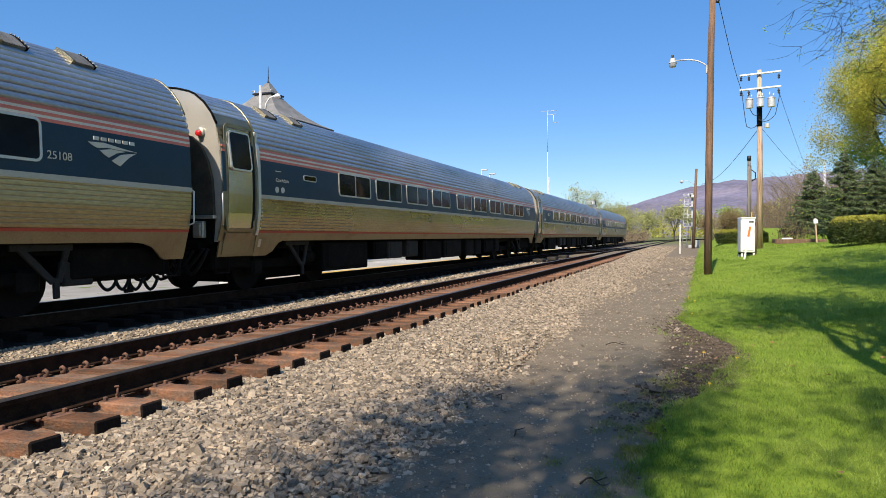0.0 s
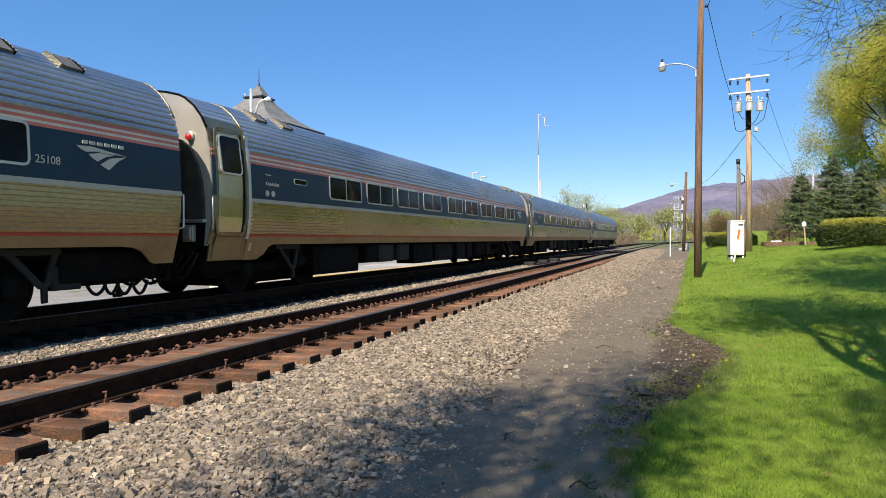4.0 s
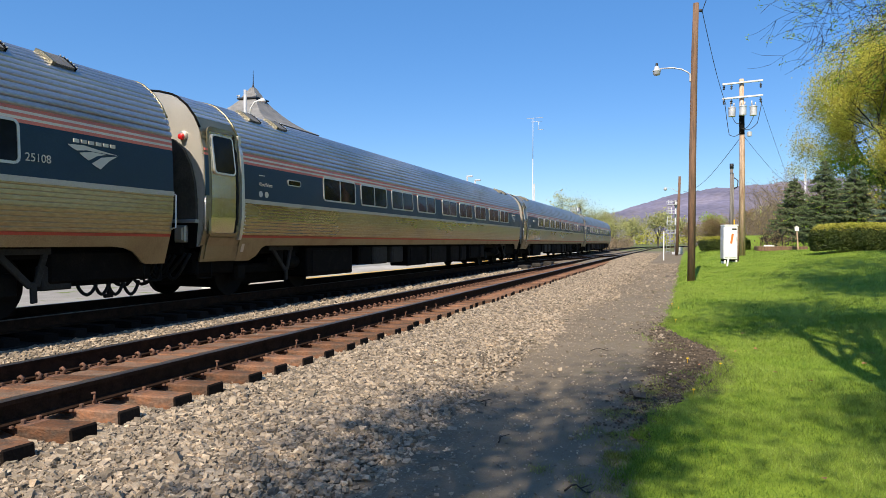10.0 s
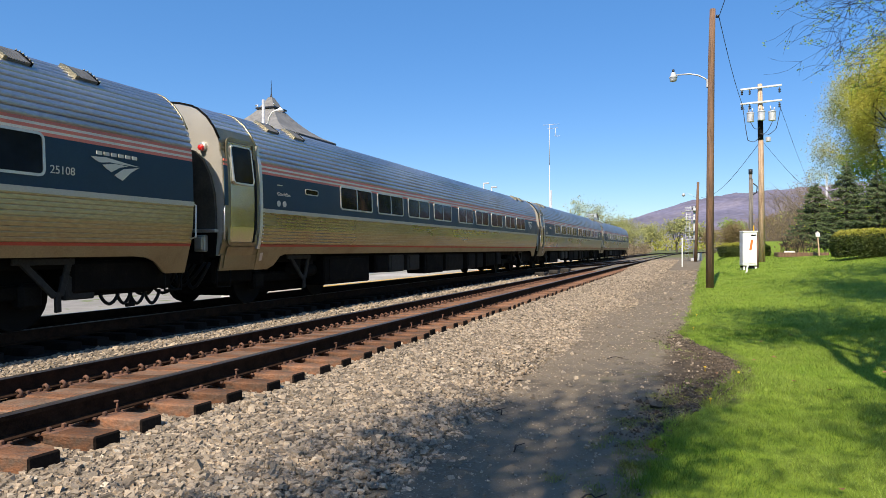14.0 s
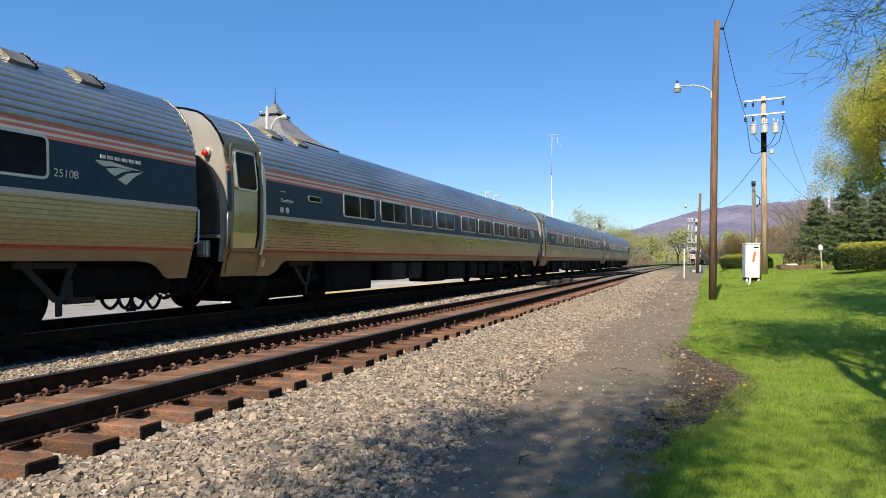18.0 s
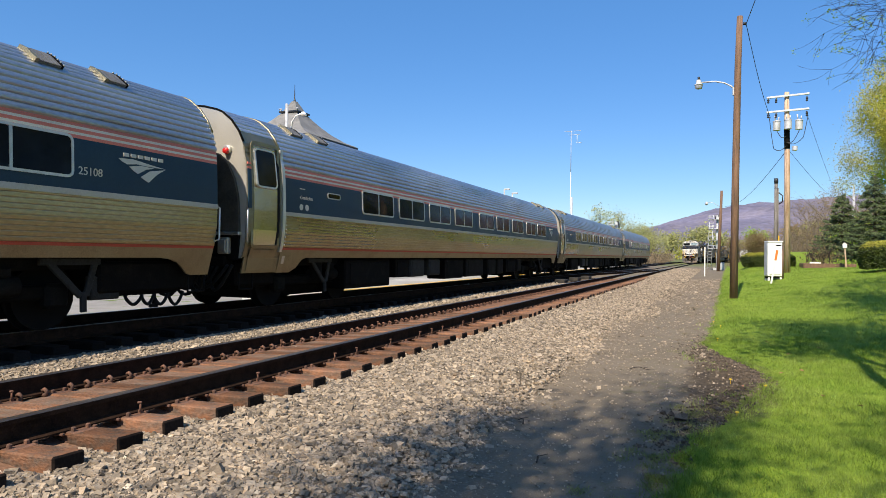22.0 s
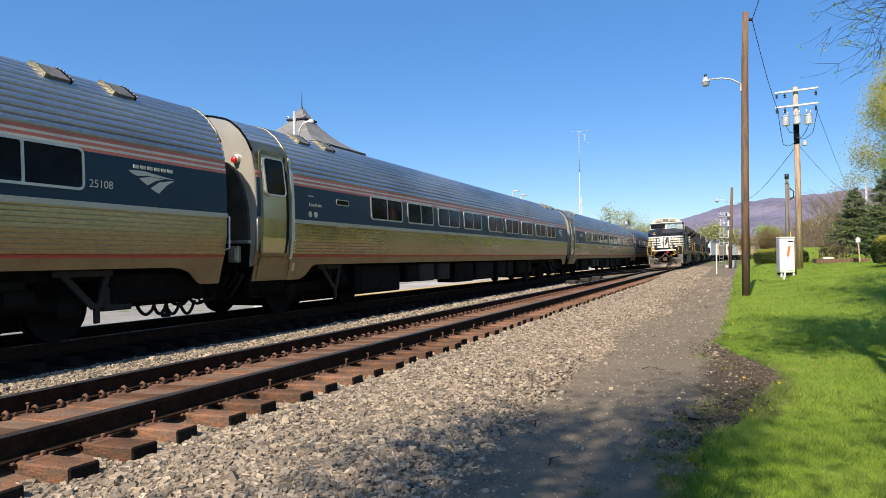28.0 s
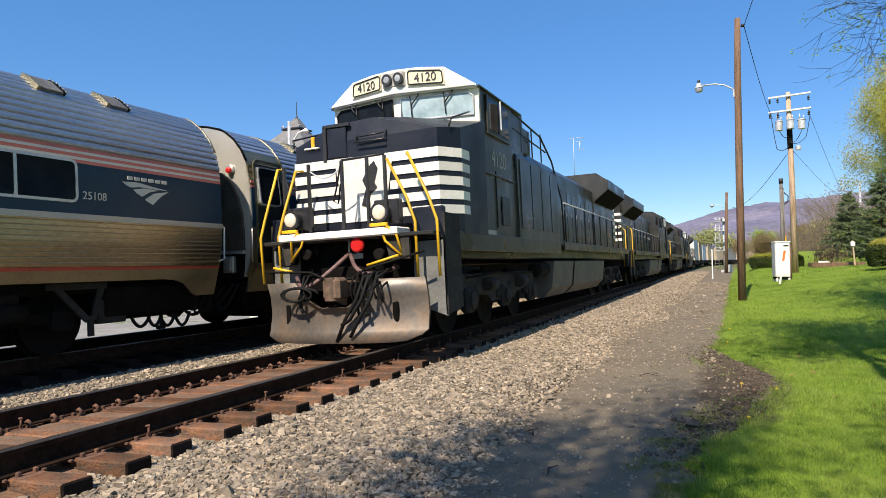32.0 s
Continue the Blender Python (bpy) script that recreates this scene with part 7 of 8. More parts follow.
def right_side():
    street_light_pole()
    utility_pole()
    zt = gz(0.57, 23.5) - 0.1
    zu = gz(3.25, 36.2) - 0.1
    wire(((0.86, 23.5, zt + 8.95), (2.45, 36.0, zu + 7.6)), 0.25, r=0.012)
    wire(((0.86, 23.5, zt + 8.95), (2.6, 6.0, 11.5)), 0.5, r=0.012)
    wire(((3.1, 36.2, zu + 5.9), (0.9, 71.0, 6.2)), 0.7)
    wire(((3.98, 36.04, zu + 7.86), (14.5, 88.0, 6.5)), 1.2, r=0.009)
    wire(((3.3, 36.2, zu + 6.0), (12.0, 70.0, 6.0)), 0.8, r=0.009)
    # white equipment cabinet on short legs
    x, y = 2.35, 32.0
    c = thing("equipment_cabinet", "white metal equipment cabinet on short legs", "cabinet", m=pose(x, y, gz(x, y) - 0.02, 0, 0, 12))
    part("cabinet_body", bx(B(), (0, 0.02, 0.91), (0.56, 0.5, 1.46), bev=0.02), "white", c)
    part("cabinet_side", bx(B(), (-0.295, 0.02, 0.9), (0.03, 0.46, 1.4), bev=0.008), "galv", c)
    part("cabinet_lid", bx(B(), (0, 0.02, 1.665), (0.62, 0.56, 0.06), bev=0.015), "white", c)
    part("cabinet_door", bx(B(), (-0.01, -0.245, 0.92), (0.48, 0.03, 1.3), bev=0.008), "white", c)
    part("door_handle", bx(B(), (0.22, -0.28, 1.1), (0.03, 0.04, 0.16), bev=0.006), "galv", c)
    part("label_bar", bx(B(), (0.12, -0.263, 1.5), (0.2, 0.006, 0.06)), "under_box", c)
    part("skirt", bx(B(), (0, 0.02, 0.13), (0.58, 0.44, 0.08), bev=0.01), "under", c)
    for dx in (-0.24, 0.24):
        for dy in (-0.17, 0.2):
            part("leg", bx(B(), (dx, dy, 0.06), (0.08, 0.08, 0.16), bev=0.01), "white", c)
    part("side_pipe", rod(B(), (0.38, 0.05, 0.02), (0.38, 0.05, 1.5), 0.05, 10), "wood_pole", c)
    # leaning marker stake
    x, y = 2.10, 29.9
    s = thing("marker_stake", "leaning white stake with an orange top beside the cabinet", "stake", m=pose(x, y, gz(x, y) - 0.08, 0, 9, 0))
    part("stake", bx(B(), (0, 0, 0.52), (0.07, 0.03, 1.04), bev=0.008), "white", s)
    part("orange_band", bx(B(), (0, 0, 1.24), (0.085, 0.035, 0.42), bev=0.008), "orange", s)
    # flower bed with timber edging, shrub and birdhouse post
    x, y = 5.5, 41.0
    fb = thing("flower_bed", "raised flower bed edged with dark timber", "flower bed", m=pose(x, y, gz(x, y) - 0.05))
    for dx, dy, lx, ly in ((0.1, -0.9, 2.4, 0.16), (0.1, 0.9, 2.4, 0.16), (-1.05, 0, 0.16, 1.7), (1.25, 0, 0.16, 1.7)):
        part("edging_timber", bx(B(), (dx, dy, 0.12), (lx, ly, 0.26), bev=0.02), "wood_pole", fb)
    part("soil", bx(B(), (0.1, 0, 0.12), (2.2, 1.7, 0.14), bev=0.02), "bark", fb)
    thicket("flower_bed_shrub", "bare purplish shrub in the flower bed", x - 0.2, y + 0.1, 0.75, 0.5, 1.5, 900, "leaf_brown", 71, 0.08, 40)
    thicket("flower_bed_plants", "grey-green plants and flowers in the bed", x + 0.9, y - 0.2, 0.6, 0.5, 0.5, 700, "leaf_green", 72, 0.09, 40)
    for k in range(3):
        st = part("bed_stone", bx(B(), (0, 0, 0), (0.22, 0.16, 0.14), bev=0.04), "white", None, m=pose(x - 0.7 + 0.16 * k, y - 0.75, gz(x, y) + 0.2, 8 * k, 0, 25 * k))
        tagged(st, "small pale stone at the edge of the flower bed", "stone", "stones in the bed")
    bh = thing("birdhouse", "small white birdhouse on a wooden post", "birdhouse", m=pose(6.2, 39.0, gz(6.2, 39.0) - 0.25, 0, -4, 0))
    part("post", bx(B(), (0, 0, 0.65), (0.06, 0.06, 1.3), bev=0.008), "wood_fresh", bh)
    part("house", ext(B(), [(-0.09, 1.26), (0.09, 1.26), (0.09, 1.44), (0, 1.52), (-0.09, 1.44)], -0.08, 0.08), "white", bh)
    part("roof", panel(panel(B(), [(-0.12, -0.1, 1.42), (0, -0.1, 1.54), (0, 0.1, 1.54), (-0.12, 0.1, 1.42)], 0.015), [(0, -0.1, 1.54), (0.12, -0.1, 1.42), (0.12, 0.1, 1.42), (0, 0.1, 1.54)], 0.015), "cream", bh)
    # along the track ahead
    w = thing("white_post", "white trackside marker post beside the gravel path", "post", m=pose(-0.62, 50.0, gz(-0.62, 50.0) - 0.1))
    part("post", bx(B(), (0, 0, 1.08), (0.08, 0.08, 2.15), bev=0.015), "white", w)
    x, y = 0.35, 70.0
    fp = thing("light_pole", "slim brown wooden pole with a far bracket lamp", "street light", m=pose(x, y, gz(x, y) - 0.1))
    part("pole", rod(B(), (0, 0, 0), (0.25, 0, 7.9), 0.16, 10, 0.12), "wood_pole", fp)
    part("bracket", tube(B(), [(0.15, 0, 6.3), (-0.5, 0, 6.75), (-1.0, 0, 6.8)], 0.02, 6), "galv", fp)
    part("lamp_head", lathe(B(), [(0.1, 0.05), (0.0, 0.16), (-0.12, 0.17), (-0.24, 0.06)], (-1.1, 0, 6.75), 12, "z"), "galv", fp)
    signal(0.25, 76.0, 5.9, "silver trackside signal mast with a ladder and black heads")
    signal(-12.2, 91.0, 6.4, "distant signal with a platform beyond the standing train")
    fp = thing("light_pole", "far pale pole on the wooded rise", "pole", m=pose(16.0, 96.0, 0))
    part("pole", rod(B(), (0, 0, 0), (0, 0, 10.4), 0.14, 10, 0.12), "galv", fp)


def signal(x, y, h, label):
    s = thing("railway_signal", label, "signal", "signals by the line", m=pose(x, y, gz(x, y) - 0.1))
    part("mast", rod(B(), (0, 0, 0), (0, 0, h), 0.09, 10), "galv", s)
    part("base", bx(bx(B(), (0, 0, 0.15), (0.7, 0.7, 0.4), bev=0.03), (0.55, 0.2, 0.5), (0.4, 0.5, 0.8), bev=0.03), "galv", s)
    ld = part("ladder", rod(rod(B(), (-0.55, -0.2, 0.2), (-0.38, -0.2, h), 0.025, 6), (-0.95, -0.2, 0.2), (-0.72, -0.2, h), 0.025, 6), "galv", s)
    for i in range(int(h / 0.33)):
        z = 0.4 + i * 0.33
        t = z / h
        part("rung", rod(B(), (-0.55 + 0.17 * t, -0.2, z), (-0.95 + 0.23 * t, -0.2, z), 0.018, 6), "galv", ld)
    for z in (h - 0.45,):
        hd = part("signal_head", lathe(B(), [(0.0, 0.34), (0.06, 0.34)], (0.12, 0.3, z + 0.15), 20, "y"), "black", s)
        part("head_case", bx(B(), (0.12, 0.15, z), (0.3, 0.3, 0.6), bev=0.03), "galv", hd)
        for dz in (0.22, 0, -0.22):
            part("hood", lathe(B(), [(0.0, 0.1), (0.22, 0.1), (0.22, 0.085), (0, 0.08)], (0.12, 0.36, z + dz), 12, "y"), "black", hd)
    for z in (h - 0.1, h - 1.1, h - 2.3, h - 3.2):
        cg = part("platform", bx(B(), (-0.35, -0.05, z - 0.35), (1.1, 0.8, 0.05), bev=0.01), "galv", s)
        part("platform_rail", tube(B(), [(-0.9, -0.45, z), (0.2, -0.45, z), (0.2, 0.35, z), (-0.9, 0.35, z), (-0.9, -0.45, z)], 0.022, 6), "galv", cg)
        for dx, dy in ((-0.9, -0.45), (0.2, -0.45), (-0.9, 0.35), (0.2, 0.35), (-0.35, -0.45)):
            part("platform_post", rod(B(), (dx, dy, z - 0.35), (dx, dy, z), 0.02, 6), "galv", cg)


right_side()


# ---- beyond the standing train ----
def station():
    st = thing("station_building", "brick station with a steep grey slate tower roof", "building", m=pose(-23.0, 33.0, -0.5))
    part("wall", bx(B(), (0, 0, 3.7), (4.9, 4.9, 7.6), bev=0.03), "brick", st)
    # bell-cast roof rising to a small deck
    prof = ((2.75, 8.05), (2.15, 8.3), (1.6, 8.66), (1.15, 9.06), (0.8, 9.42), (0.53, 9.75))
    for a, z0 in (("x", 1), ("x", -1), ("y", 1), ("y", -1)):
        for (r0, za), (r1, zb) in zip(prof, prof[1:]):
            n = max(2, int((zb - za) / 0.16) + 2)
            for i in range(n):
                p, q = i / n, (i + 1) / n
                ra, rb, z1, z2 = r0 + (r1 - r0) * p, r0 + (r1 - r0) * q, za + (zb - za) * p, za + (zb - za) * q
                pts = [(-ra, -ra - 0.02, z1 - 0.012), (ra, -ra - 0.02, z1 - 0.012), (rb, -rb, z2 + 0.008), (-rb, -rb, z2 + 0.008)]
                rot = {("x", 1): 90, ("x", -1): -90, ("y", 1): 180, ("y", -1): 0}[(a, z0)]
                rm = Matrix.Rotation(radians(rot), 3, "Z")
                part("slate_course", panel(B(), [rm @ Vector(t) for t in pts], 0.03), "slate", st)
    part("eaves_board", bx(B(), (0, 0, 7.93), (5.5, 5.5, 0.22), bev=0.03), "black", st, "dark moulded eaves board")
    part("deck", bx(B(), (0, 0, 9.80), (1.3, 1.3, 0.1), bev=0.02), "black", st)
    part("cap", hull(B(), [(-0.5, -0.5, 9.83), (0.5, -0.5, 9.83), (0.5, 0.5, 9.83), (-0.5, 0.5, 9.83)], [(-0.12, -0.12, 10.50), (0.12, -0.12, 10.50), (0.12, 0.12, 10.50), (-0.12, 0.12, 10.50)]), "slate", st)
    part("finial", lathe(B(), [(10.35, 0.12), (10.47, 0.14), (10.55, 0.07), (10.70, 0.03), (11.50, 0.012)], (0, 0, 0), 10, "z"), "black", st)
    for s in (1, -1):
        part("ornament", tube(B(), [(s * 0.58, -0.58, 9.80), (s * 0.54, -0.54, 10.00), (s * 0.66, -0.62, 9.95)], 0.05, 6), "galv", st)
    for s in (-2.2, 0, 2.2):
        wn_ = part("window", bx(B(), (s * 0.7, -2.47, 5.4), (1.1, 0.08, 1.7), bev=0.02), "white", st)
        part("pane", bx(B(), (s * 0.7, -2.52, 5.4), (0.9, 0.02, 1.5)), "glass", wn_)
    lp = thing("platform_lamp", "white gooseneck lamp on a pale pole", "street light", m=pose(-18.55, 26.0, -0.5))
    part("pole", rod(B(), (0, 0, 0), (0, 0, 8.55), 0.09, 10, 0.07), "galv", lp)
    part("gooseneck", tube(B(), [(0.25, 0, 7.3), (0.3, 0, 7.7), (0.5, 0, 7.95), (0.85, 0, 8.05)], 0.04, 7), "white", lp)
    part("lamp_head", lathe(B(), [(0.1, 0.04), (0.05, 0.1), (-0.03, 0.15), (-0.07, 0.15)], (0.92, 0, 8.02), 14, "z"), "white", lp)


def antenna():
    a = thing("antenna_mast", "tall thin white mast with a small antenna array", "antenna", m=pose(-18.1, 90.0, 0.5))
    part("mast", rod(B(), (0, 0, -1), (0, 0, 12.0), 0.07, 8, 0.06), "galv", a)
    part("upper_mast", rod(B(), (0, 0, 12.0), (0, 0, 17.6), 0.045, 8, 0.04), "galv", a)
    for z, x0, x1 in ((17.5, -0.8, 1.3), (17.0, -0.2, 1.1), (15.9, 0.8, 1.4)):
        part("boom", rod(B(), (x0, 0, z), (x1, 0, z + 0.06), 0.025, 6), "galv", a)
        for k in range(4):
            xx = x0 + (x1 - x0) * k / 3
            part("element", rod(B(), (xx, -0.3, z + 0.02), (xx, 0.3, z + 0.02), 0.02, 5), "white", a)
    part("drop", rod(B(), (0.8, 0, 15.9), (0.8, 0, 17.0), 0.03, 6), "white", a)
    p = thing("short_pole", "pale pole beside the mast", "pole", m=pose(-17.9, 90.0, -0.5))
    part("pole", rod(B(), (0, 0, 0), (0, 0, 9.6), 0.1, 8), "galv", p)
    for dx, h, y in ((-18.9, 8.0, 62.0), (-18.1, 7.6, 62.0)):
        p = thing("lamp_post", "pale platform lamp post beyond the train", "street light", m=pose(dx, y, -0.5))
        part("pole", rod(B(), (0, 0, 0), (0, 0, h), 0.07, 8), "galv", p)
        part("lamp_head", bx(B(), (0.25, 0, h), (0.6, 0.2, 0.14), bev=0.03), "galv", p)


def platform():
    p = thing("station_platform", "low concrete platform with a yellow edge line", "platform", kind="structure")
    for i in range(18):
        part("platform_slab", bx(B(), (-12.9, 20.5 + 3.02 * i, -0.27), (3.0, 3.0, 0.3), bev=0.012), "concrete", p)
    part("edge_line", bx(B(), (-11.55, 46.2, -0.117), (0.28, 54.0, 0.008)), "yellow", p)
    b = thing("switch_box", "small white trackside box with a yellow lid", "box", m=pose(-11.35, 14.4, -0.28))
    part("box_body", bx(B(), (0, 0, 0.16), (0.3, 0.3, 0.34), bev=0.02), "white", b)
    part("box_lid", bx(B(), (0, 0, 0.36), (0.34, 0.36, 0.06), bev=0.015), "yellow", b)
    for k, (x, y, l) in enumerate(((-21.5, 19.5, 8.0),)):
        wl = part("low_wall", bx(B(), (x, y, -0.2), (0.4, l, 0.6), bev=0.03), "concrete", None)
        tagged(wl, "low weathered concrete kerb wall by the yard", "wall", kind="structure")


station()
antenna()
platform()


# ---- crossover between the tracks ----
def crossover():
    for o in (0.755, -0.755):
        bm = B()
        rings = []
        for i in range(21):
            t = i / 20
            y = 36.0 + 34.0 * t
            x = XP + (XN - XP) * sstep(0, 1, t) + o
            rings.append([bm.verts.new((x + a, y, b - 0.008)) for a, b in RAIL])
        k = len(RAIL)
        for p, q in zip(rings, rings[1:]):
            for i in range(k):
                bm.faces.new((p[i], q[i], q[(i + 1) % k], p[(i + 1) % k])).material_index = 1 if i in (5, 6, 7) else 0
        bmesh.ops.recalc_face_normals(bm, faces=bm.faces[:])
        ob = part("crossover_rail", bm, ["rail_side", "rail_top"], None)
        tagged(ob, "curved switch rail crossing between the two tracks", "rail", "rails of the crossover")
    for k, y in enumerate((33.5, 37.0, 40.5, 60.0)):
        s = thing("switch_machine", "low grey switch machine between the tracks", "switch", "switch machines", m=pose(-7.15, y, -0.24))
        part("machine_case", bx(B(), (0, 0, 0.09), (0.5, 0.9, 0.2), bev=0.03), "truck", s)
        part("throw_rod", rod(B(), (0.2, 0, 0.06), (1.2, 0, 0.06), 0.02, 6), "rail_side", s)


crossover()


# ---- loose stones, grass, litter ----
def stones():
    g = np.random.default_rng(5)
    ico = np.array([(x, y, z) for x in (-1, 1) for y in (-1, 1) for z in (-1, 1)]) * 0.72
    tri = np.array([(0, 1, 3), (0, 3, 2), (4, 6, 7), (4, 7, 5), (0, 4, 5), (0, 5, 1), (2, 3, 7), (2, 7, 6), (0, 2, 6), (0, 6, 4), (1, 5, 7), (1, 7, 3)])

    def level(x):
        return np.interp(x, [-13.0, -11.86, -10.96, -3.66, -1.71, -1.2], [-0.5, -0.49, -0.27, -0.27, -0.505, -0.51])

    def lie(x, y):
        return np.maximum(level(x), np.interp(y, [0, 20, 50, 80, 200], [-0.6, -0.42, -0.15, -0.14, -0.2]) * (x > -11) - 0.6 * (x <= -11))

    def heap(x, y, r, lift=0.35):
        n = len(x)
        v = ico[None] * (1 + g.uniform(-0.45, 0.35, (n, 8, 3))) * g.uniform(0.68, 1.3, (n, 1, 3)) * r[:, None, None]
        a, b = g.uniform(0, 6.28, n), g.uniform(-1.2, 1.2, n)
        ca, sa, cb, sb = np.cos(a), np.sin(a), np.cos(b), np.sin(b)
        xx, yy, zz = v[..., 0].copy(), v[..., 1].copy(), v[..., 2].copy()
        yy, zz = yy * cb[:, None] - zz * sb[:, None], yy * sb[:, None] + zz * cb[:, None]
        xx, yy = xx * ca[:, None] - yy * sa[:, None], xx * sa[:, None] + yy * ca[:, None]
        out = np.stack([xx + x[:, None], yy + y[:, None], zz * 0.8 + (lie(x, y) + r * lift)[:, None]], 2)
        return out.reshape(-1, 3), (tri[None] + (np.arange(n) * 8)[:, None, None]).reshape(-1, 3)

    sets = []
    for x0, x1, y0, y1, n, s, fade in ((-4.1, -1.2, 0.8, 6.5, 46000, 0.0172, 1), (-4.1, -1.2, 6.5, 12.0, 36000, 0.0185, 1), (-4.1, -1.4, 12.0, 22.0, 30000, 0.022, 1), (-4.1, -1.4, 22.0, 48.0, 26000, 0.025, 1), (-4.1, -1.3, 48.0, 80.0, 10000, 0.033, 1),
                                       (-7.75, -6.1, 1.0, 12.0, 14000, 0.021, 0), (-7.75, -6.1, 12.0, 34.0, 9000, 0.032, 0), (-6.4, -3.9, 1.0, 22.0, 24000, 0.014, 0), (-12.5, -10.9, 4.0, 30.0, 5000, 0.032, 0)):
        x, y = g.uniform(x0, x1, n), g.uniform(y0, y1, n)
        if fade:
            # thin out towards the path
            keep = g.uniform(0, 1, n) > np.clip((x + 2.85 - 0.02 * np.maximum(0, y - 15) + 0.3 * np.sin(y * 0.9)) / 1.35, 0, 0.99) ** 0.6
            x, y = x[keep], y[keep]
        sets.append((x, y, s * g.lognormal(0, 0.28, len(x))))
    x, y, r = (np.concatenate(q) for q in zip(*sets))
    # keep stones off the timbers' tops and rails
    on_n = (np.abs(x - XN) < 1.30) & (((y + 2.9) / 0.495) % 1.0 < 0.3)
    on_n |= (np.abs(x - XN) < 1.30) & (((y + 2.9) / 0.495) % 1.0 > 0.7)
    rails_ = np.zeros(len(x), bool)
    for c in (XN + 0.755, XN - 0.755, XP + 0.755, XP - 0.755):
        rails_ |= np.abs(x - c) < 0.13
    ok = ~(on_n | rails_)
    x, y, r = x[ok], y[ok], r[ok]
    v, f = heap(x, y, r)
    ob = mesh_np("ballast_stones", v, f, "stone")
    tagged(ob, "loose angular grey and tan ballast stones", "ballast", kind="stuff")
    n = 3200
    x, y = g.uniform(-4.0, -1.9, n), 0.9 + g.uniform(0, 1, n) ** 1.6 * 24
    v, f = heap(x, y, 0.019 * g.lognormal(0, 0.25, n), 0.6)
    tagged(mesh_np("tan_stones", v, f, "stone_tan"), "scattered rusty tan and pale ballast stones", "ballast", kind="stuff")
    # the nearest ones singly
    kinds = []
    for k in range(8):
        vv, ff = heap(np.array([0.0]), np.array([0.0]), np.array([0.018 + 0.0016 * k]), 0)
        vv[:, 2] -= lie(np.array([0.0]), np.array([0.0]))[0]
        kinds.append(mesh_np("ballast_stone", vv, ff, "stone", bed))
    for i in range(300):
        px, py = g.uniform(-3.7, -1.9), g.uniform(1.6, 7.0)
        if i < 8:
            kinds[i].matrix_local = pose(px, py, float(level(px)) + 0.02, 0, 0, g.uniform(0, 360))
        else:
            share("ballast_stone", kinds[i % 8], bed, pose(px, py, float(level(px)) + 0.02, g.uniform(-25, 25), g.uniform(-25, 25), g.uniform(0, 360)))
    # grit on the path
    n = 20000
    x, y = -2.6 + 2.9 * g.uniform(0, 1, n) ** 1.4, 1.5 + g.uniform(0, 1, n) ** 1.8 * 42
    ok = x < lawn_edge(y) + 0.05
    x, y = x[ok], y[ok]
    v, f = heap(x, y, (0.0042 + 0.0003 * y) * g.lognormal(0, 0.5, len(x)), 0.3)
    v[:, 2] += np.repeat(np.array([gz(a, b) for a, b in zip(x, y)]) - lie(x, y), 8)
    tagged(mesh_np("path_grit", v, f, "stone"), "small loose stones on the worn path", "gravel", kind="stuff")


    # clods and dead leaves on the bare soil at the lawn's edge
    M["clod"] = mat("dark_soil_clod", (0.075, 0.057, 0.04), 0.95, 0, 0.3, 9, 0.5, 90, (0.15, 0.115, 0.08), (0.45, 0.65), island=0.45)
    n = 9000
    y = g.normal(9.4, 1.8, n)
    x = lawn_edge(y) - np.abs(g.normal(0, 0.26, n)) + 0.06
    ok = (y > 5.5) & (y < 15)
    x, y = x[ok], y[ok]
    v, f = heap(x, y, 0.0075 * g.lognormal(0, 0.5, len(x)), 0.4)
    v[:, 2] += np.repeat(np.array([gz(a, b) for a, b in zip(x, y)]) - lie(x, y), 8)
    tagged(mesh_np("soil_clods", v, f, "clod"), "dark crumbled soil and litter at the lawn's edge", "soil", kind="stuff")


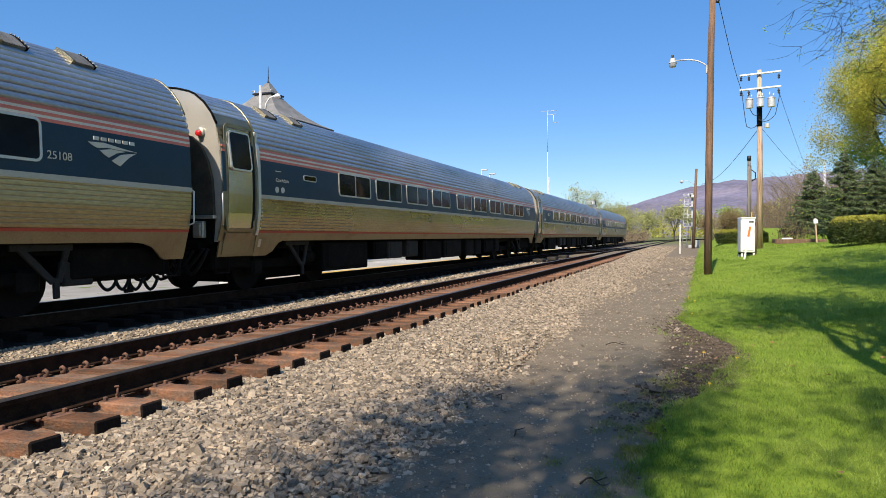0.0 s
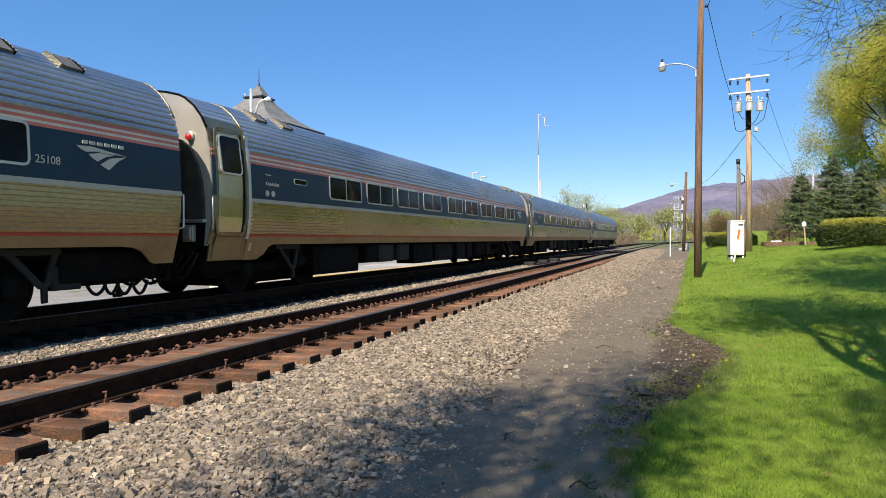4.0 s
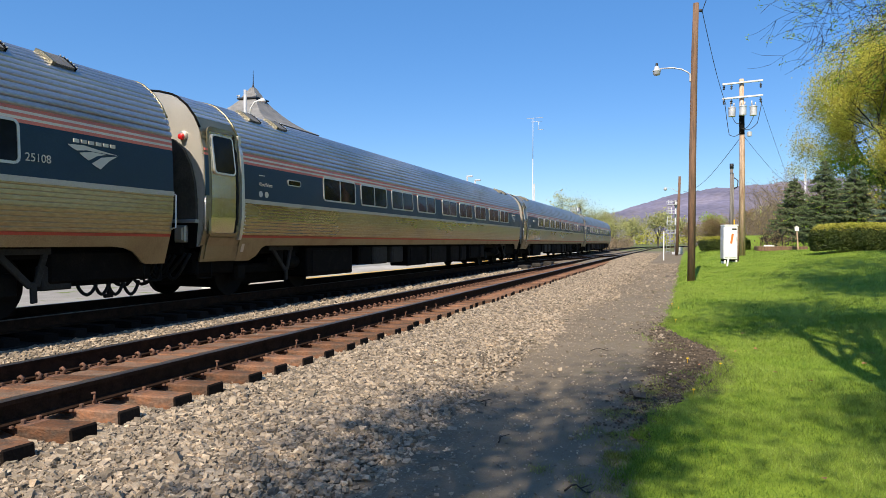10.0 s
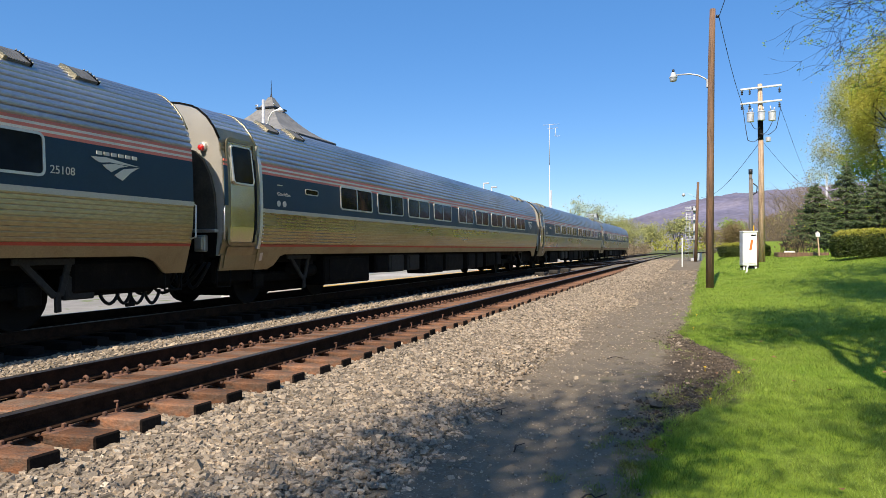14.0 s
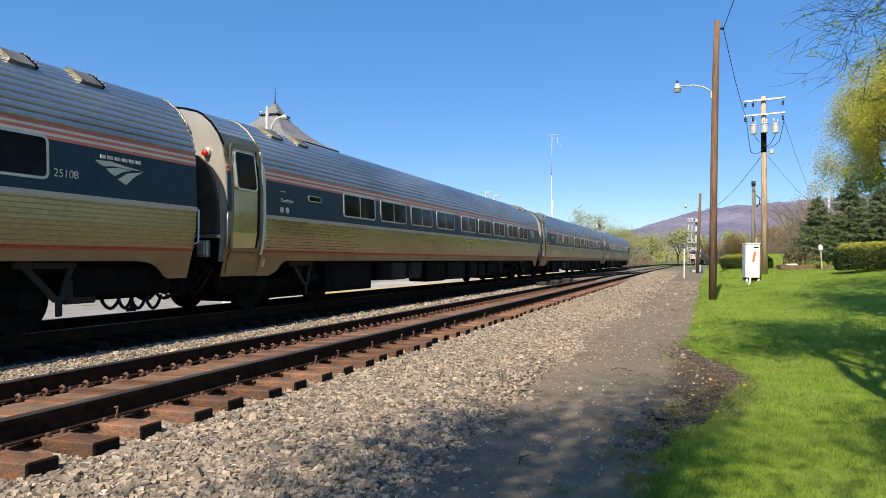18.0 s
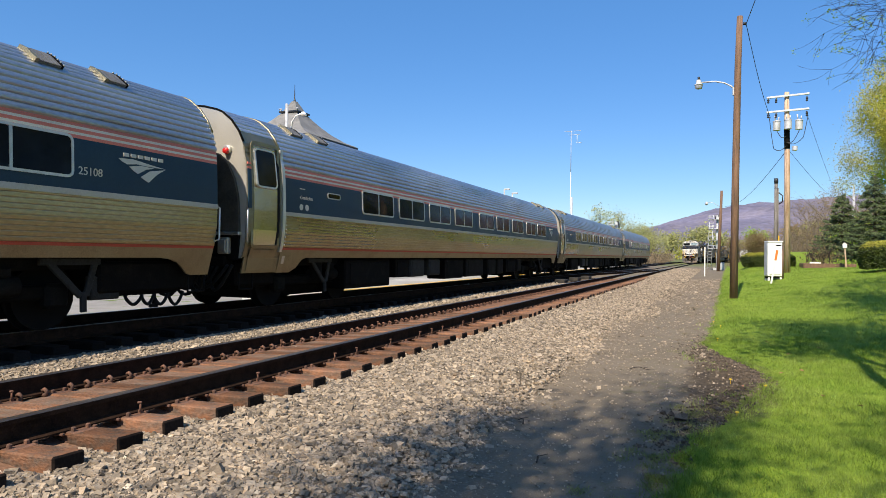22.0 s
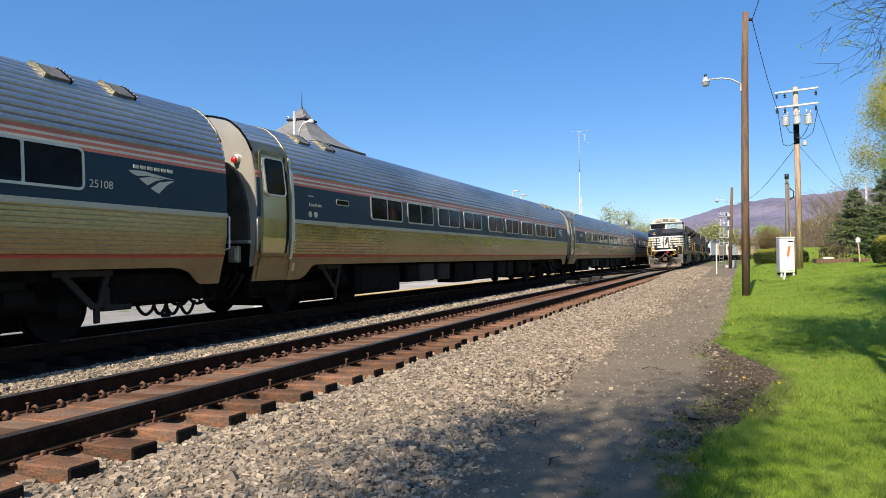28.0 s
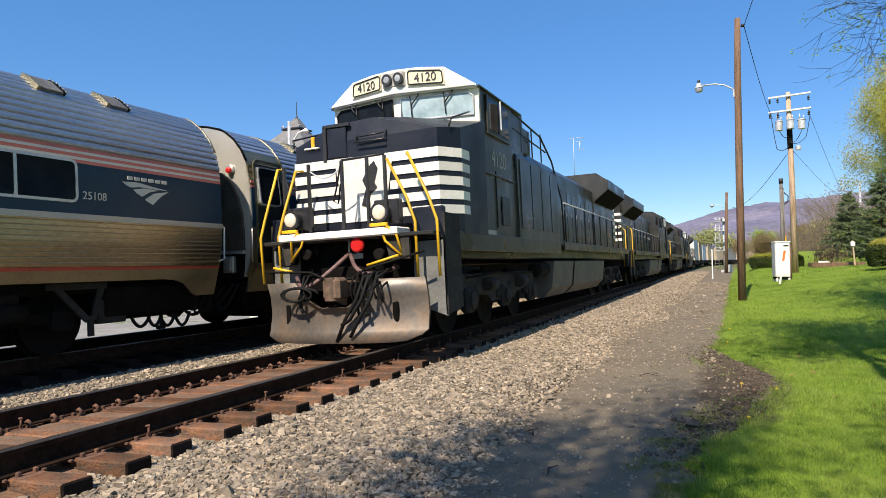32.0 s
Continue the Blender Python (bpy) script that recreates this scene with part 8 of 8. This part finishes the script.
def grass():
    g = np.random.default_rng(9)
    M["blade"] = leafy("grass_blades", (0.155, 0.26, 0.028), (0.30, 0.38, 0.075), 0.4, 0.45)
    parts_ = []
    for x0, x1, y0, y1, n, h, w in ((-0.5, 3.2, 2.6, 7.5, 120000, 0.042, 0.004), (-0.5, 6.0, 7.5, 14.0, 130000, 0.042, 0.006), (-0.4, 11.0, 14.0, 30.0, 90000, 0.042, 0.011), (0.0, 12.0, 30.0, 44.0, 30000, 0.045, 0.02)):
        x, y = g.uniform(x0, x1, n), g.uniform(y0, y1, n)
        nz = np.array([noise.noise((a * 0.8, b * 0.8, 1.0)) + 0.6 * noise.noise((a * 3.1, b * 3.1, 4.0)) for a, b in zip(x, y)])
        d = x + nz * 0.20 - lawn_edge(y)
        keep = (d > 0.0) | ((d > -0.5) & (nz > 0.35) & (g.uniform(0, 1, n) < 0.25))
        x, y, nz = x[keep], y[keep], nz[keep]
        m = len(x)
        z = np.array([gz(a, b) for a, b in zip(x, y)]) - 0.005
        a = g.uniform(0, 6.28, m)
        hh = h * g.uniform(0.5, 1.3, m) * (1 + 0.45 * nz) * (1 + 0.8 * np.exp(-((x - lawn_edge(y)) / 0.12) ** 2))
        dx, dy = np.cos(a) * w / 2, np.sin(a) * w / 2
        lx, ly = g.normal(size=m) * hh * 0.5, g.normal(size=m) * hh * 0.5
        v = np.stack([np.stack([x - dx, y - dy, z], 1), np.stack([x + dx, y + dy, z], 1), np.stack([x + lx, y + ly, z + hh], 1)], 1)
        parts_.append(v.reshape(-1, 3))
    v = np.concatenate(parts_)
    tagged(mesh_np("grass", v, np.arange(len(v)).reshape(-1, 3), "blade"), "short mown bright green grass", "grass", kind="stuff")
    # ragged weeds on the path beside the lawn
    M["weed"] = leafy("yellowed_weeds", (0.20, 0.23, 0.045), (0.33, 0.31, 0.10), 0.3, 0.4)
    n = 9000
    cy = g.uniform(3.4, 8.0, 60)
    cx = lawn_edge(cy) - 0.03 - np.abs(g.normal(0, 0.22, 60))
    k = g.integers(0, 60, n)
    x, y = cx[k] + g.normal(size=n) * 0.045, cy[k] + g.normal(size=n) * 0.06
    z = np.array([gz(a, b) for a, b in zip(x, y)]) - 0.004
    a, hh = g.uniform(0, 6.28, n), 0.026 * g.uniform(0.4, 1.5, n)
    dx, dy = np.cos(a) * 0.0025, np.sin(a) * 0.0025
    v = np.stack([np.stack([x - dx, y - dy, z], 1), np.stack([x + dx, y + dy, z], 1), np.stack([x + g.normal(size=n) * hh * 0.7, y + g.normal(size=n) * hh * 0.7, z + hh], 1)], 1).reshape(-1, 3)
    tagged(mesh_np("path_weeds", v, np.arange(len(v)).reshape(-1, 3), "weed"), "sparse yellowed weeds on the worn path", "weeds", kind="stuff")
    # tufts and dandelions at the worn edge
    M["dandelion"] = mat("dandelion_yellow", (0.75, 0.52, 0.02), 0.6, 0, 0.1, 20, 0.1, 60)
    M["dead_leaf"] = mat("dry_leaf", (0.30, 0.14, 0.07), 0.8, 0, 0.3, 20, 0.2, 60)
    for k, (x, y) in enumerate(((0.18, 9.2), (0.55, 8.8), (0.2, 7.3), (0.05, 13.5), (0.12, 15.8), (-0.02, 17.0))):
        o = part("dandelion", rod(lathe(B(), [(0.05, 0.006), (0.055, 0.018), (0.065, 0.016), (0.068, 0.004)], (0, 0, 0), 10, "z"), (0, 0, 0), (0, 0, 0.05), 0.003, 5), "dandelion", None, m=pose(x, y, gz(x, y)))
        tagged(o, "small yellow dandelion at the edge of the grass", "flower", "dandelions")
    for k in range(26):
        x, y = g.uniform(0.3, 4.5), g.uniform(3.8, 13)
        o = part("fallen_leaf", panel(B(), [(-0.03, 0, 0), (0, -0.02, 0.008), (0.035, 0, 0.0), (0.0, 0.022, 0.012)], 0.002), "dead_leaf", None, m=pose(x, y, gz(x, y) + 0.035, g.uniform(-20, 20), g.uniform(-20, 20), g.uniform(0, 360)))
        tagged(o, "dry brown leaf lying on the lawn", "leaf", "fallen leaves")
    for k, (x, y, l) in enumerate(((-1.05, 3.6, 0.35), (-1.75, 6.3, 0.3), (-0.95, 9.9, 0.4), (-1.3, 5.2, 0.25), (-0.55, 4.3, 0.22), (-2.0, 4.2, 0.3))):
        a = g.uniform(0, 3.1)
        pts = [(math.cos(a) * l * (t - 0.5), math.sin(a) * l * (t - 0.5) + 0.05 * math.sin(7 * t), 0.012 + 0.02 * math.sin(5 * t)) for t in [i / 6 for i in range(7)]]
        o = part("twig", tube(tube(B(), pts, 0.007, 5, 0.003), [pts[3], (pts[3][0] + 0.06, pts[3][1] + 0.08, 0.03)], 0.004, 5), "twig", None, m=pose(x, y, gz(x, y) + 0.004))
        tagged(o, "dry broken twig lying on the path", "twig", "fallen twigs")


stones()
grass()


motions()
